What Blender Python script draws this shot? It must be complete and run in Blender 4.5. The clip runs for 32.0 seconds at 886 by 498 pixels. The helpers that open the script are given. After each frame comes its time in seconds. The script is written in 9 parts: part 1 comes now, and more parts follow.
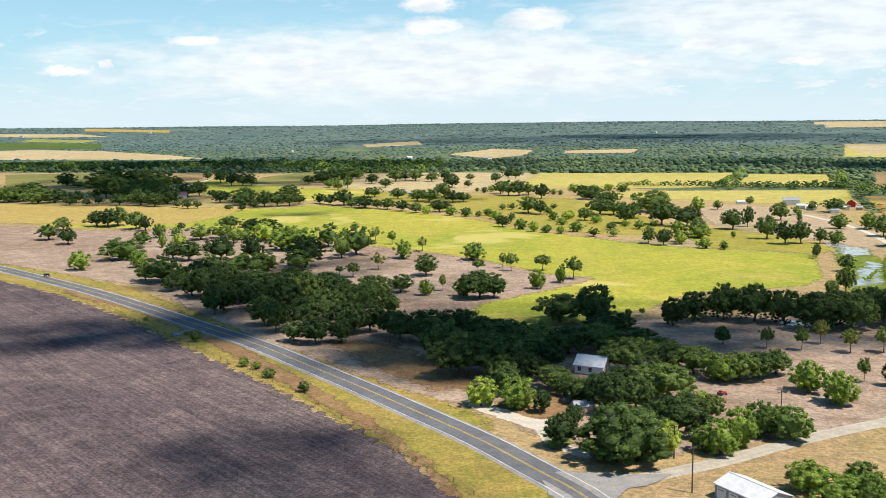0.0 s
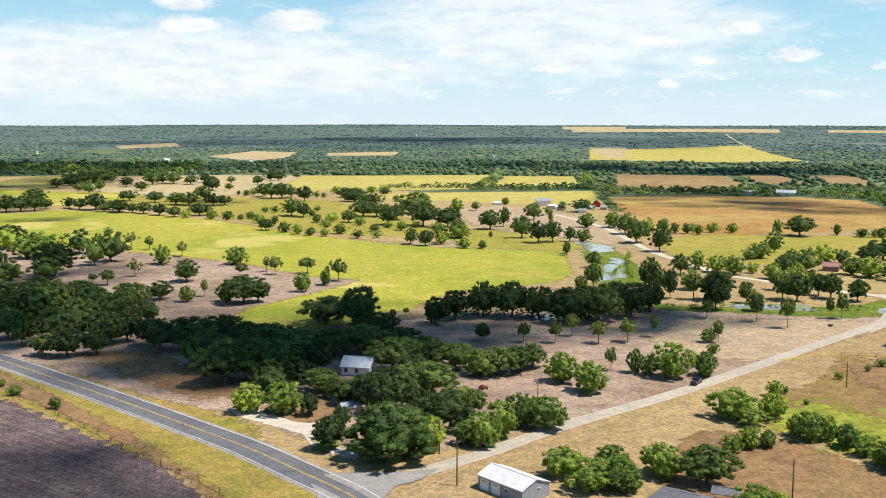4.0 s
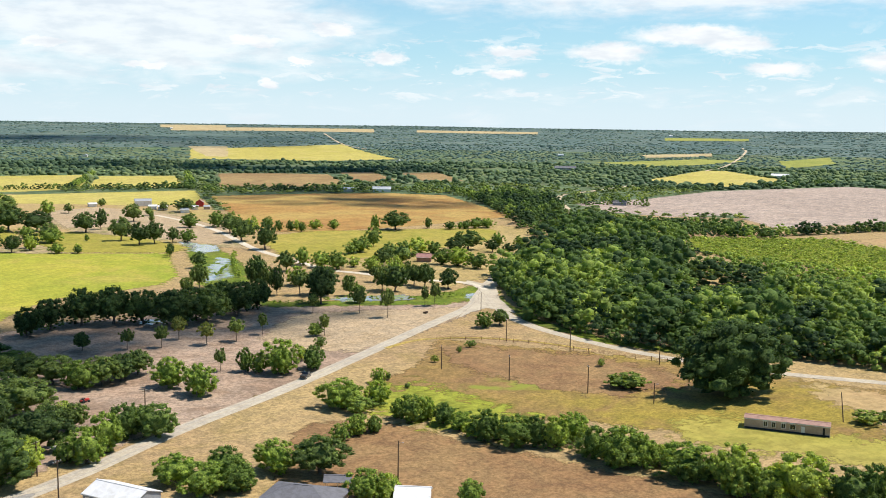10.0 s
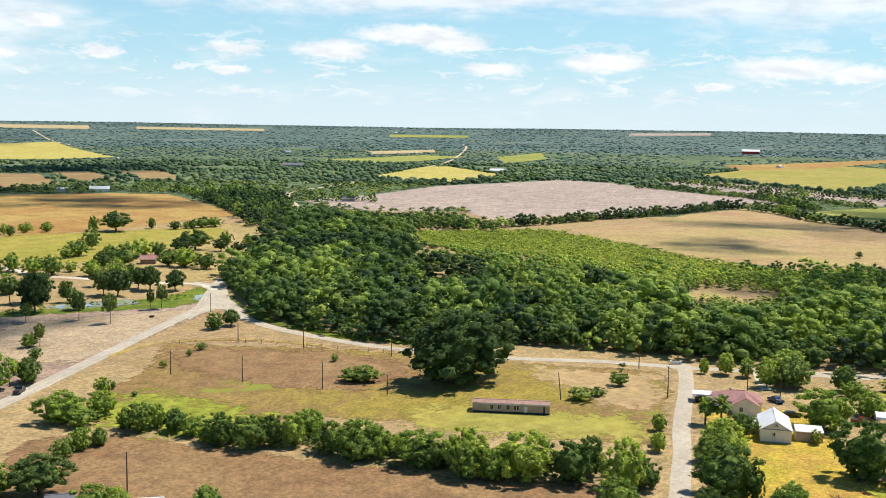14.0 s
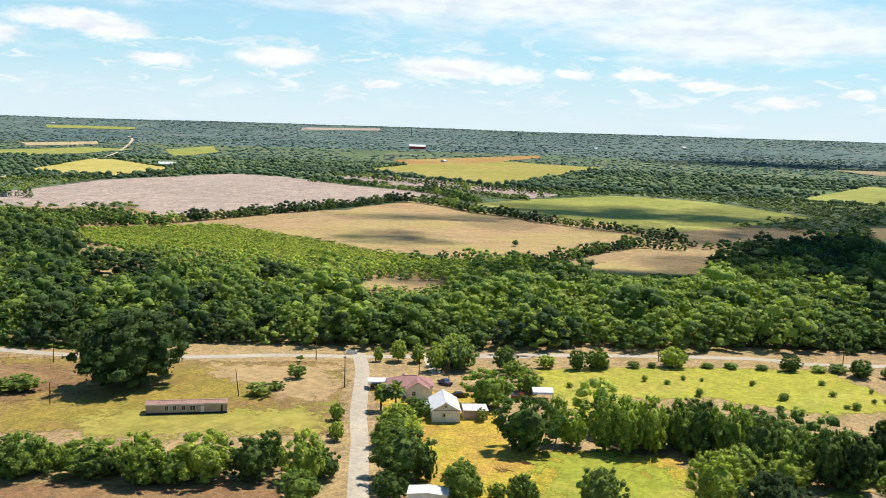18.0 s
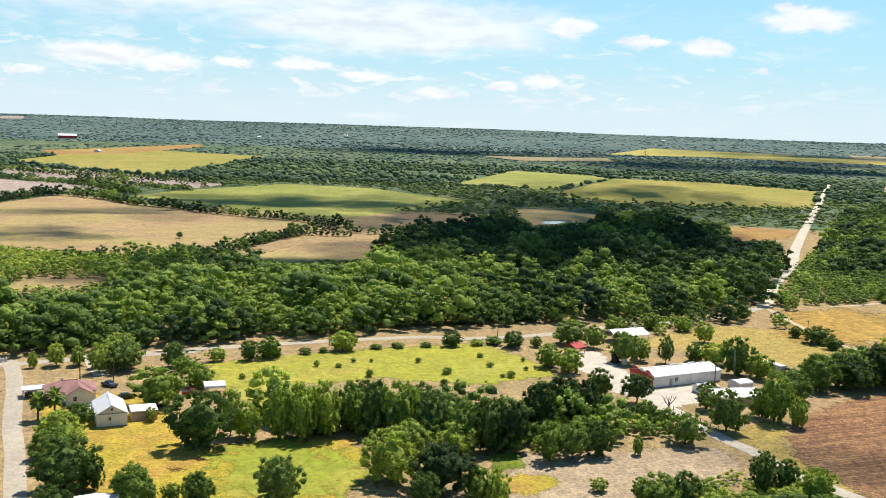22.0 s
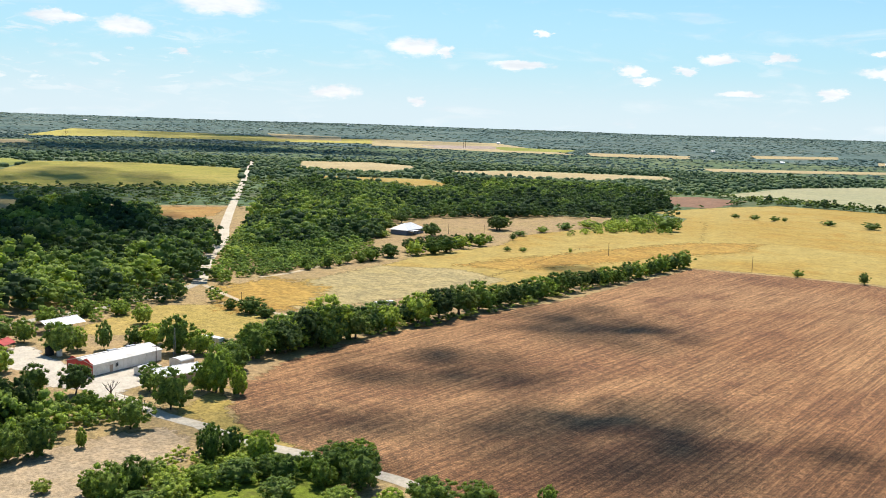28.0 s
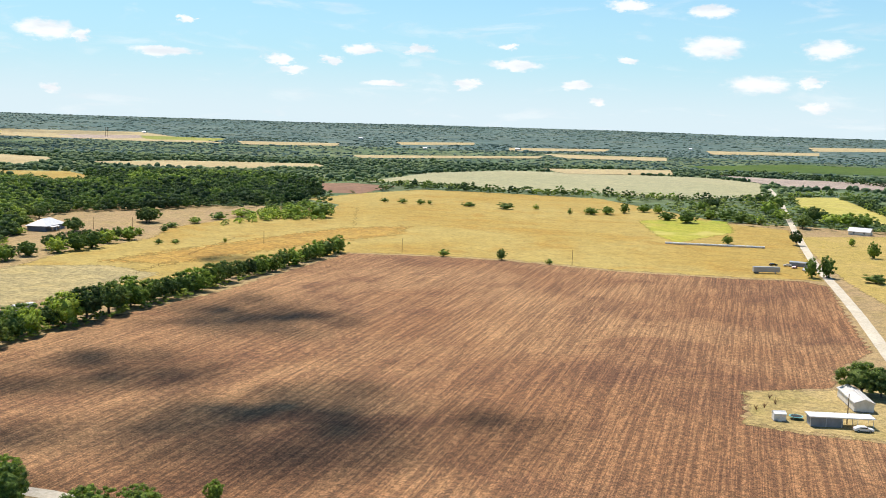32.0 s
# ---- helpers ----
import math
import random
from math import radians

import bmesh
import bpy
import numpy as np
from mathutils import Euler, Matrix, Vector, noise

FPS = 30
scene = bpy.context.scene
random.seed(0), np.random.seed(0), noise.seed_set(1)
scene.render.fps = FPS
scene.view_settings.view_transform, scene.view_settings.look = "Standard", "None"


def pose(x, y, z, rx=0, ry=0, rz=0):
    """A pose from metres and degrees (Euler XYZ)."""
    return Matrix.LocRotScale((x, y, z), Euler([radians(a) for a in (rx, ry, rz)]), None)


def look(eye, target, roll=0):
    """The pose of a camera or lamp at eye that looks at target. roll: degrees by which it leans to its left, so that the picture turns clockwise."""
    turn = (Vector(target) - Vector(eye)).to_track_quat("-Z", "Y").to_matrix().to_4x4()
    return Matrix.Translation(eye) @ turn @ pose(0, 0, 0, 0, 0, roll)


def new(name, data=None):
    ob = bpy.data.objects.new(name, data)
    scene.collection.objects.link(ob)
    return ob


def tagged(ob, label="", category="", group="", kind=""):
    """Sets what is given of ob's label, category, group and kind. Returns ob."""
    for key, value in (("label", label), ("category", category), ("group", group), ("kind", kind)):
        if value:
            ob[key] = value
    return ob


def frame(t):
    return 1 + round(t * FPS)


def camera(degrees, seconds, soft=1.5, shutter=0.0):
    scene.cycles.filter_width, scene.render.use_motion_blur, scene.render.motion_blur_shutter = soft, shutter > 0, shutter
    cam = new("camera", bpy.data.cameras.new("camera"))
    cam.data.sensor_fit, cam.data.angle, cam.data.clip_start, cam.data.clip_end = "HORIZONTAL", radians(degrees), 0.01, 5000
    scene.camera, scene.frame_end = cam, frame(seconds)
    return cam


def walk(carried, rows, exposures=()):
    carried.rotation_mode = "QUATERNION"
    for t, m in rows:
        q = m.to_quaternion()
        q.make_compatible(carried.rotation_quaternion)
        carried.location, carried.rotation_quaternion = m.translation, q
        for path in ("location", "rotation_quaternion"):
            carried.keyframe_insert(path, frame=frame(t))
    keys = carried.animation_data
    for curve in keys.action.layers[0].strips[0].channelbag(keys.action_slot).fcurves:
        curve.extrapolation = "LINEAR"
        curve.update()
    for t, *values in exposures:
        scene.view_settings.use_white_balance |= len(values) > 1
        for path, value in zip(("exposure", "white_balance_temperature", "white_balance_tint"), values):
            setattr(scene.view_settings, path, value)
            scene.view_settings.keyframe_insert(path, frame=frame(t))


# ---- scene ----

# ---- camera: a drone that hovers and turns to its right ----
EYE = Vector((0.0, 0.0, 78.0))
cam = camera(47.64, 32.0, soft=0.95)
# seconds, heading clockwise from +y, tilt down, lean to the right (degrees)
TURN = [
    (0.0, 0.00, 7.29, 0.56),
    (0.5, 1.50, 7.27, 0.55),
    (1.0, 3.21, 7.27, 0.45),
    (1.5, 4.84, 7.26, 0.34),
    (2.0, 6.40, 7.24, 0.42),
    (2.5, 7.97, 7.24, 0.18),
    (3.0, 9.78, 7.22, 0.10),
    (3.5, 11.60, 7.22, 0.01),
    (5.5, 19.45, 7.16, -0.24),
    (6.0, 21.34, 7.17, -0.34),
    (6.5, 23.22, 7.17, -0.41),
    (7.0, 25.18, 7.16, -0.46),
    (7.5, 27.08, 7.14, -0.53),
    (8.0, 28.92, 7.12, -0.58),
    (8.5, 30.73, 7.11, -0.64),
    (9.0, 32.48, 7.11, -0.70),
    (9.5, 34.23, 7.13, -0.72),
    (10.0, 35.92, 7.13, -0.73),
    (10.5, 37.77, 7.14, -0.70),
    (11.0, 39.64, 7.13, -0.73),
    (11.5, 41.58, 7.12, -0.73),
    (12.0, 43.42, 7.10, -0.73),
    (12.5, 45.26, 7.11, -0.73),
    (13.0, 47.17, 7.11, -0.80),
    (13.5, 49.22, 7.11, -0.82),
    (14.0, 51.34, 7.10, -0.89),
    (14.5, 53.51, 7.10, -0.94),
    (16.5, 62.61, 7.04, -1.40),
    (17.0, 65.10, 7.01, -1.59),
    (17.5, 67.43, 7.01, -1.71),
    (18.0, 69.88, 7.01, -1.90),
    (18.5, 72.17, 7.03, -1.97),
    (19.0, 74.53, 7.03, -1.95),
    (19.5, 76.89, 7.04, -1.90),
    (20.0, 79.34, 7.04, -1.83),
    (20.5, 81.63, 7.05, -1.83),
    (21.0, 83.97, 7.04, -1.86),
    (21.5, 86.36, 7.05, -1.90),
    (22.0, 88.84, 7.04, -1.93),
    (22.5, 91.12, 7.05, -1.91),
    (23.0, 93.57, 7.06, -1.86),
    (23.5, 96.06, 7.06, -1.80),
    (24.0, 98.79, 7.06, -1.80),
    (24.5, 101.51, 7.08, -1.85),
    (25.0, 104.09, 7.09, -1.83),
    (25.5, 106.79, 7.10, -1.81),
    (27.5, 117.84, 7.12, -1.90),
    (28.0, 120.65, 7.12, -1.96),
    (28.5, 123.33, 7.10, -1.96),
    (29.0, 126.00, 7.11, -2.01),
    (29.5, 128.74, 7.11, -1.95),
    (30.0, 131.41, 7.10, -2.02),
    (30.5, 134.13, 7.10, -1.92),
    (31.0, 136.17, 7.13, -1.87),
    (31.5, 138.34, 7.15, -1.87),
    (32.0, 140.29, 7.17, -1.81)]


def aim(heading, tilt, lean):
    a, b = radians(heading), radians(tilt)
    way = Vector((math.sin(a) * math.cos(b), math.cos(a) * math.cos(b), -math.sin(b)))
    return look(EYE, EYE + way * 100, -lean)


walk(cam, [(t, aim(a, b, c)) for t, a, b, c in TURN])

# ---- light: high sun from the south-east, blue sky with fair-weather clouds ----
SUN_AZ, SUN_EL = 115.0, 61.0
to_sun = Vector((math.sin(radians(SUN_AZ)) * math.cos(radians(SUN_EL)),
                 math.cos(radians(SUN_AZ)) * math.cos(radians(SUN_EL)), math.sin(radians(SUN_EL))))
sun = new("sun", bpy.data.lights.new("sun", "SUN"))
sun.data.energy, sun.data.angle, sun.data.color = 5.0, radians(0.8), (1.0, 0.93, 0.85)
sun.matrix_world = look(to_sun * 3000, (0, 0, 0))
scene.view_settings.exposure = 0.42


class Net:
    """A small helper to write node trees."""

    def __init__(self, tree):
        self.tree = tree

    def add(self, kind, ins=None, **props):
        n = self.tree.nodes.new(kind)
        for k, v in props.items():
            setattr(n, k, v)
        for k, v in (ins or {}).items():
            s = n.inputs[k]
            if isinstance(v, bpy.types.NodeSocket):
                self.tree.links.new(v, s)
            else:
                s.default_value = v
        return n

    def math(self, op, a, b=0.0, c=0.0, clamp=False):
        return self.add("ShaderNodeMath", {0: a, 1: b, 2: c}, operation=op, use_clamp=clamp).outputs[0]

    def mix(self, f, a, b, blend="MIX"):
        return self.add("ShaderNodeMix", {0: f, 6: a, 7: b}, data_type="RGBA", blend_type=blend).outputs[2]

    def noise(self, vec, scale, detail=3.0, rough=0.55, dist=0.0):
        return self.add("ShaderNodeTexNoise", {"Vector": vec, "Scale": scale, "Detail": detail, "Roughness": rough,
                                               "Distortion": dist}).outputs[0]

    def ramp(self, f, lo, hi):
        n = self.add("ShaderNodeMapRange", {0: f, 1: lo, 2: hi, 3: 0.0, 4: 1.0}, interpolation_type="SMOOTHSTEP")
        return n.outputs[0]


def build_sky():
    world = bpy.data.worlds.new("sky")
    scene.world = world
    world.use_nodes = True
    n = Net(world.node_tree)
    n.tree.nodes.clear()
    sky = n.add("ShaderNodeTexSky", sky_type="NISHITA", sun_disc=False, sun_elevation=radians(SUN_EL),
                sun_rotation=radians(SUN_AZ), altitude=200.0, air_density=1.0, dust_density=0.6, ozone_density=1.6)
    way = n.add("ShaderNodeTexCoord").outputs["Generated"]
    x, y, z = n.add("ShaderNodeSeparateXYZ", {0: way}).outputs
    az = n.math("MULTIPLY", n.math("ARCTAN2", x, y), 57.3)
    el = n.math("MULTIPLY", n.math("ARCSINE", z), 57.3)
    around = n.add("ShaderNodeCombineXYZ", {0: az, 1: el, 2: 0.0}).outputs[0]
    curl = n.add("ShaderNodeTexNoise", {"Vector": n.add("ShaderNodeVectorMath", {0: around, 1: (1.1, 2.4, 0.0)}, operation="MULTIPLY").outputs[0],
                                        "Scale": 1.0, "Detail": 5.0, "Roughness": 0.62}).outputs[1]
    off = n.add("ShaderNodeVectorMath", {0: curl, 1: (-0.5, -0.5, -0.5)}, operation="ADD").outputs[0]
    off = n.add("ShaderNodeVectorMath", {0: off, 1: (2.2, 0.85, 0.0)}, operation="MULTIPLY").outputs[0]
    bent = n.add("ShaderNodeVectorMath", {0: around, 1: off}, operation="ADD").outputs[0]

    def nearest(rows, where):
        """How far a direction is from the nearest of some clouds, each given by heading, elevation and half its width and height in degrees."""
        best = None
        for a, e, w, h in rows:
            p = n.add("ShaderNodeVectorMath", {0: where, 1: (1 / w, 1 / h, 0.0), 2: (-a / w, -e / h, 0.0)}, operation="MULTIPLY_ADD").outputs[0]
            d = n.add("ShaderNodeVectorMath", {0: p}, operation="LENGTH").outputs["Value"]
            best = d if best is None else n.math("MINIMUM", best, d)
        return best

    south = [(118.7, 4.2, 1.5, 0.5), (120.4, 4.0, 0.5, 0.3), (124.7, 3.4, 1.7, 0.3), (125.8, 5.2, 0.4, 0.2), (130.8, 3.2, 0.8, 0.3), (131.6, 2.7, 0.7, 0.2),
             (133.7, 3.3, 0.6, 0.3), (135.4, 3.9, 1.1, 0.3), (138.6, 4.1, 0.7, 0.3), (136.7, 2.1, 1.3, 0.2), (118.9, 1.2, 0.5, 0.3), (144.1, 3.3, 1.6, 0.3),
             (143.5, 4.3, 0.6, 0.2), (150.2, 6.7, 1.2, 0.3), (154.6, 6.4, 1.2, 0.4), (154.8, 4.5, 1.6, 0.6), (160.7, 4.4, 1.3, 0.5), (150.2, 3.7, 0.6, 0.2),
             (147.4, 2.3, 0.7, 0.3), (141.3, 2.2, 0.7, 0.3), (157.2, 2.5, 1.6, 0.5), (159.8, 2.7, 0.6, 0.3), (160.3, 1.4, 0.8, 0.3), (148.8, 1.4, 0.5, 0.2)]
    east = [(108.1, 6.1, 2.6, 0.6), (107.2, 6.7, 1.0, 0.3), (99.6, 4.9, 1.7, 0.3), (103.0, 4.6, 1.5, 0.5), (105.9, 3.4, 0.5, 0.2), (94.0, 2.6, 1.2, 0.4),
            (91.8, 2.3, 1.0, 0.3), (95.5, 5.6, 1.5, 0.6), (114.3, 1.6, 1.3, 0.4), (54.0, 3.1, 1.9, 0.4), (51.8, 4.5, 1.9, 0.6), (69.9, 3.2, 3.2, 0.7),
            (73.4, 2.9, 1.9, 0.5), (76.9, 3.0, 1.3, 0.3), (80.6, 3.1, 1.6, 0.4), (84.2, 2.6, 1.6, 0.3), (66.0, 2.2, 1.2, 0.3), (88.0, 1.8, 1.4, 0.3)]
    north = [(25.2, 4.4, 1.9, 0.5), (29.6, 5.1, 1.5, 0.5), (27.8, 3.3, 1.0, 0.3), (26.1, 2.1, 0.6, 0.3), (32.6, 3.6, 1.1, 0.4), (39.5, 4.0, 1.5, 0.4),
             (39.3, 2.8, 1.3, 0.3), (45.0, 4.0, 2.4, 0.6), (49.4, 4.9, 3.5, 0.6), (60.3, 3.5, 2.6, 0.6), (5.3, 5.5, 2.1, 0.7), (-0.5, 5.2, 1.9, 0.5),
             (14.5, 4.0, 1.5, 0.4), (11.1, 3.2, 0.8, 0.3), (-0.6, 6.4, 1.6, 0.5), (-20.1, 2.8, 1.4, 0.3), (-18.1, 3.2, 0.4, 0.3), (-9.8, 3.4, 1.3, 0.3),
             (-7.6, 3.2, 1.3, 0.3), (-13.4, 4.4, 1.6, 0.3), (5.0, 2.9, 1.5, 0.3), (19.5, 3.0, 1.6, 0.3)]
    heaps = n.math("MINIMUM", n.math("MINIMUM", nearest(south, bent), nearest(east, bent)), nearest(north, bent))
    heap = n.ramp(heaps, 1.25, 0.55)
    sheets = nearest([(-1.0, 3.2, 20.0, 2.3), (20.0, 5.2, 13.0, 3.2), (48.0, 7.8, 20.0, 1.9), (74.0, 7.4, 17.0, 2.2), (86.0, 5.4, 10.0, 1.8)], bent)
    stretch = n.add("ShaderNodeCombineXYZ", {0: n.math("MULTIPLY", az, 0.22), 1: n.math("MULTIPLY", el, 0.9), 2: 0.0}).outputs[0]
    streak = n.noise(stretch, 1.0, 6.0, 0.6, 0.5)
    veil = n.math("MULTIPLY", n.ramp(n.math("ADD", sheets, n.math("MULTIPLY_ADD", streak, -1.1, 0.5)), 1.15, 0.45), 0.85)
    wisps = n.math("MULTIPLY", n.math("MULTIPLY", n.ramp(streak, 0.52, 0.72), n.ramp(el, 16.0, 7.0)), 0.35)
    low = n.noise(n.add("ShaderNodeCombineXYZ", {0: n.math("MULTIPLY", az, 0.42), 1: n.math("MULTIPLY", el, 1.5), 2: 3.7}).outputs[0], 1.0, 6.0, 0.62, 0.6)
    belt = n.math("MULTIPLY", n.math("MULTIPLY", n.ramp(el, 0.5, 1.8), n.ramp(el, 6.2, 3.6)), n.ramp(az, 122.0, 96.0))
    flocks = n.math("MULTIPLY", n.math("MULTIPLY", n.ramp(low, 0.53, 0.63), belt), 0.6)
    overhead = n.add("ShaderNodeVectorMath", {0: around, 1: (0.11, 0.16, 0.0)}, operation="MULTIPLY").outputs[0]
    high = n.math("MULTIPLY", n.ramp(n.noise(overhead, 1.0, 5.0, 0.6, 0.4), 0.60, 0.70), n.ramp(el, 7.5, 11.0))
    mask = n.math("MAXIMUM", n.math("MAXIMUM", heap, n.math("MAXIMUM", veil, n.math("MAXIMUM", wisps, flocks))), n.math("MULTIPLY", high, 0.8))
    lump = n.noise(n.add("ShaderNodeCombineXYZ", {0: n.math("MULTIPLY", az, 0.3), 1: el, 2: 0.0}).outputs[0], 1.4, 4.0, 0.55)
    white = n.mix(n.ramp(lump, 0.3, 0.62), (0.80, 0.83, 0.88, 1), (1.0, 1.0, 1.0, 1))
    tint = n.mix(1.0, sky.outputs[0], (0.58, 0.97, 1.16, 1), "MULTIPLY")
    blue = n.add("ShaderNodeBackground", {0: tint, 1: 0.088})
    cloud = n.add("ShaderNodeBackground", {0: white, 1: 0.80})
    haze = n.add("ShaderNodeBackground", {0: (0.54, 0.80, 0.92, 1), 1: 0.78})
    a = n.add("ShaderNodeMixShader", {0: n.math("MULTIPLY", n.ramp(el, 14.0, 0.5), 0.85), 1: blue.outputs[0], 2: haze.outputs[0]})
    pale = n.add("ShaderNodeBackground", {0: (0.76, 0.87, 0.93, 1), 1: 0.78})
    a = n.add("ShaderNodeMixShader", {0: n.math("MULTIPLY", n.ramp(el, 4.2, 0.0), 0.8), 1: a.outputs[0], 2: pale.outputs[0]})
    b = n.add("ShaderNodeMixShader", {0: n.math("MULTIPLY", mask, 0.88), 1: a.outputs[0], 2: cloud.outputs[0]})
    n.add("ShaderNodeOutputWorld", {0: b.outputs[0]})


build_sky()

# ---- materials ----


def start(name):
    m = bpy.data.materials.new(name)
    m.use_nodes = True
    n = Net(m.node_tree)
    n.tree.nodes.clear()
    return m, n


def finish(n, color, rough=0.9, bump=None, strength=0.4, distance=0.1, metal=0.0, spec=0.3):
    ins = {"Base Color": color, "Roughness": rough, "Metallic": metal, "Specular IOR Level": spec}
    if bump is not None:
        ins["Normal"] = n.add("ShaderNodeBump", {"Height": bump, "Strength": strength, "Distance": distance}).outputs[0]
    p = n.add("ShaderNodeBsdfPrincipled", ins)
    n.add("ShaderNodeOutputMaterial", {0: p.outputs[0]})


def c4(c):
    """The colour of a surface as RGBA."""
    return (c[0], c[1], c[2], 1.0)


def land(name, a, b, c, broad=0.012, patch=0.07, fine=1.2, rows=None, row_mix=0.5, spots=None, tuft_dark=0.70, clumps=0.20):
    """Soil or grass: colours a and b in broad drifts, c in patches, fine clods or tufts; rows: (heading, spacing) of furrows."""
    m, n = start(name)
    pos = n.add("ShaderNodeNewGeometry").outputs["Position"]
    drift = n.ramp(n.noise(pos, broad, 4.0, 0.6, 0.6), 0.36, 0.64)
    a, b, c = [tuple(0.88 * q for q in k) for k in (a, b, c)]
    col = n.mix(drift, c4(a), c4(b))
    col = n.mix(n.math("MULTIPLY", n.ramp(n.noise(pos, patch, 5.0, 0.65, 0.8), 0.46, 0.70), 0.75), col, c4(c))
    tuft = n.noise(pos, fine * 0.7, 9.0, 0.80)
    dark = n.ramp(tuft, 0.42, 0.58)
    col = n.mix(dark, n.mix(1.0, col, (tuft_dark, tuft_dark * 0.97, tuft_dark * 0.92, 1), "MULTIPLY"), n.mix(1.0, col, (1.14, 1.12, 1.08, 1), "MULTIPLY"))
    clump = n.ramp(n.noise(pos, fine * 0.17, 8.0, 0.76, 0.3), 0.43, 0.58)
    low = n.mix(1.0, col, (1 - clumps, 1 - clumps * 0.92, 1 - clumps * 0.85, 1), "MULTIPLY")
    col = n.mix(clump, low, n.mix(1.0, col, (1.08, 1.07, 1.05, 1), "MULTIPLY"))
    height = tuft
    if rows:
        heading, spacing = rows
        turned = n.add("ShaderNodeMapping", {"Vector": pos, "Rotation": (0, 0, radians(heading))}).outputs[0]
        lines = n.add("ShaderNodeMapping", {"Vector": turned, "Scale": (1.0 / spacing, 0.018, 1.0)}).outputs[0]
        streak = n.noise(lines, 1.0, 7.0, 0.82, 0.5)
        wide = n.noise(n.add("ShaderNodeMapping", {"Vector": turned, "Scale": (0.22 / spacing, 0.004, 1.0)}).outputs[0], 1.0, 2.0)
        f = n.math("ADD", n.ramp(streak, 0.45, 0.57), n.math("MULTIPLY_ADD", wide, 0.9, -0.45), clamp=True)
        col = n.mix(n.math("MULTIPLY", f, row_mix), col, n.mix(1.0, col, (1.95, 1.98, 1.80, 1), "MULTIPLY"))
        height = n.math("ADD", tuft, n.math("MULTIPLY", streak, 1.5))
    if spots:
        where = n.ramp(n.noise(pos, spots[1], 3.0, 0.6, 0.5), spots[2], spots[2] + 0.07)
        col = n.mix(n.math("MULTIPLY", where, 0.8), col, c4(spots[0]))
    bump = n.add("ShaderNodeBump", {"Height": height, "Strength": 0.55, "Distance": 0.25}).outputs[0]
    soil = n.add("ShaderNodeBsdfPrincipled", {"Base Color": col, "Roughness": 0.95, "Specular IOR Level": 0.12, "Normal": bump})
    fray = n.add("ShaderNodeAttribute", attribute_name="fray").outputs["Fac"]
    tongue = n.math("MULTIPLY_ADD", n.noise(pos, 0.16, 7.0, 0.72, 0.4), 9.0, -4.5)
    tongue = n.math("MULTIPLY", tongue, n.math("MULTIPLY", fray, n.math("SUBTRACT", 1.0, fray)))
    bare = n.ramp(n.math("ADD", fray, tongue), 0.36, 0.64)
    gap = n.add("ShaderNodeBsdfTransparent")
    s = n.add("ShaderNodeMixShader", {0: bare, 1: soil.outputs[0], 2: gap.outputs[0]})
    n.add("ShaderNodeOutputMaterial", {0: s.outputs[0]})
    return m


def leaf(name, dark, light, warm, joined=False, relief=0.5, vary=1.0):
    """Foliage: each tree has a tone of its own between dark and warm, each leaf mass and spray varies round it, with fine leafy relief."""
    m, n = start(name)
    pos = n.add("ShaderNodeNewGeometry")
    isl = pos.outputs["Random Per Island"]
    if joined:
        tone = n.add("ShaderNodeAttribute", attribute_name="tone").outputs["Fac"]
    else:
        tone = n.add("ShaderNodeObjectInfo").outputs["Random"]
    where = pos.outputs["Position"]
    tone = n.math("ADD", tone, n.math("MULTIPLY_ADD", n.noise(where, 0.2, 2.0), 0.3, -0.15), clamp=True)
    col = n.mix(n.ramp(tone, 0.10, 0.70), c4(dark), c4(light))
    col = n.mix(n.ramp(tone, 0.68, 1.0), col, c4(warm))
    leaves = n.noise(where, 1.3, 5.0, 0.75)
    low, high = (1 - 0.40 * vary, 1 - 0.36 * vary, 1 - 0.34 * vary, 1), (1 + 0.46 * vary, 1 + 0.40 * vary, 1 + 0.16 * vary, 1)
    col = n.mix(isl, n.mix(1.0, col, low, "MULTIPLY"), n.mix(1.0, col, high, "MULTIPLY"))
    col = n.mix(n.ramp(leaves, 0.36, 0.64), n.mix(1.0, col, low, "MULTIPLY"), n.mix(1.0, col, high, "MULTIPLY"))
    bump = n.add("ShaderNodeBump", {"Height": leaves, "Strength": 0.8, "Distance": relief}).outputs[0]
    d = n.add("ShaderNodeBsdfPrincipled", {"Base Color": col, "Roughness": 0.65, "Specular IOR Level": 0.07, "Normal": bump})
    t = n.add("ShaderNodeBsdfTranslucent", {0: n.mix(1.0, col, (1.3, 1.35, 0.5, 1), "MULTIPLY")})
    s = n.add("ShaderNodeMixShader", {0: 0.36, 1: d.outputs[0], 2: t.outputs[0]})
    n.add("ShaderNodeOutputMaterial", {0: s.outputs[0]})
    return m


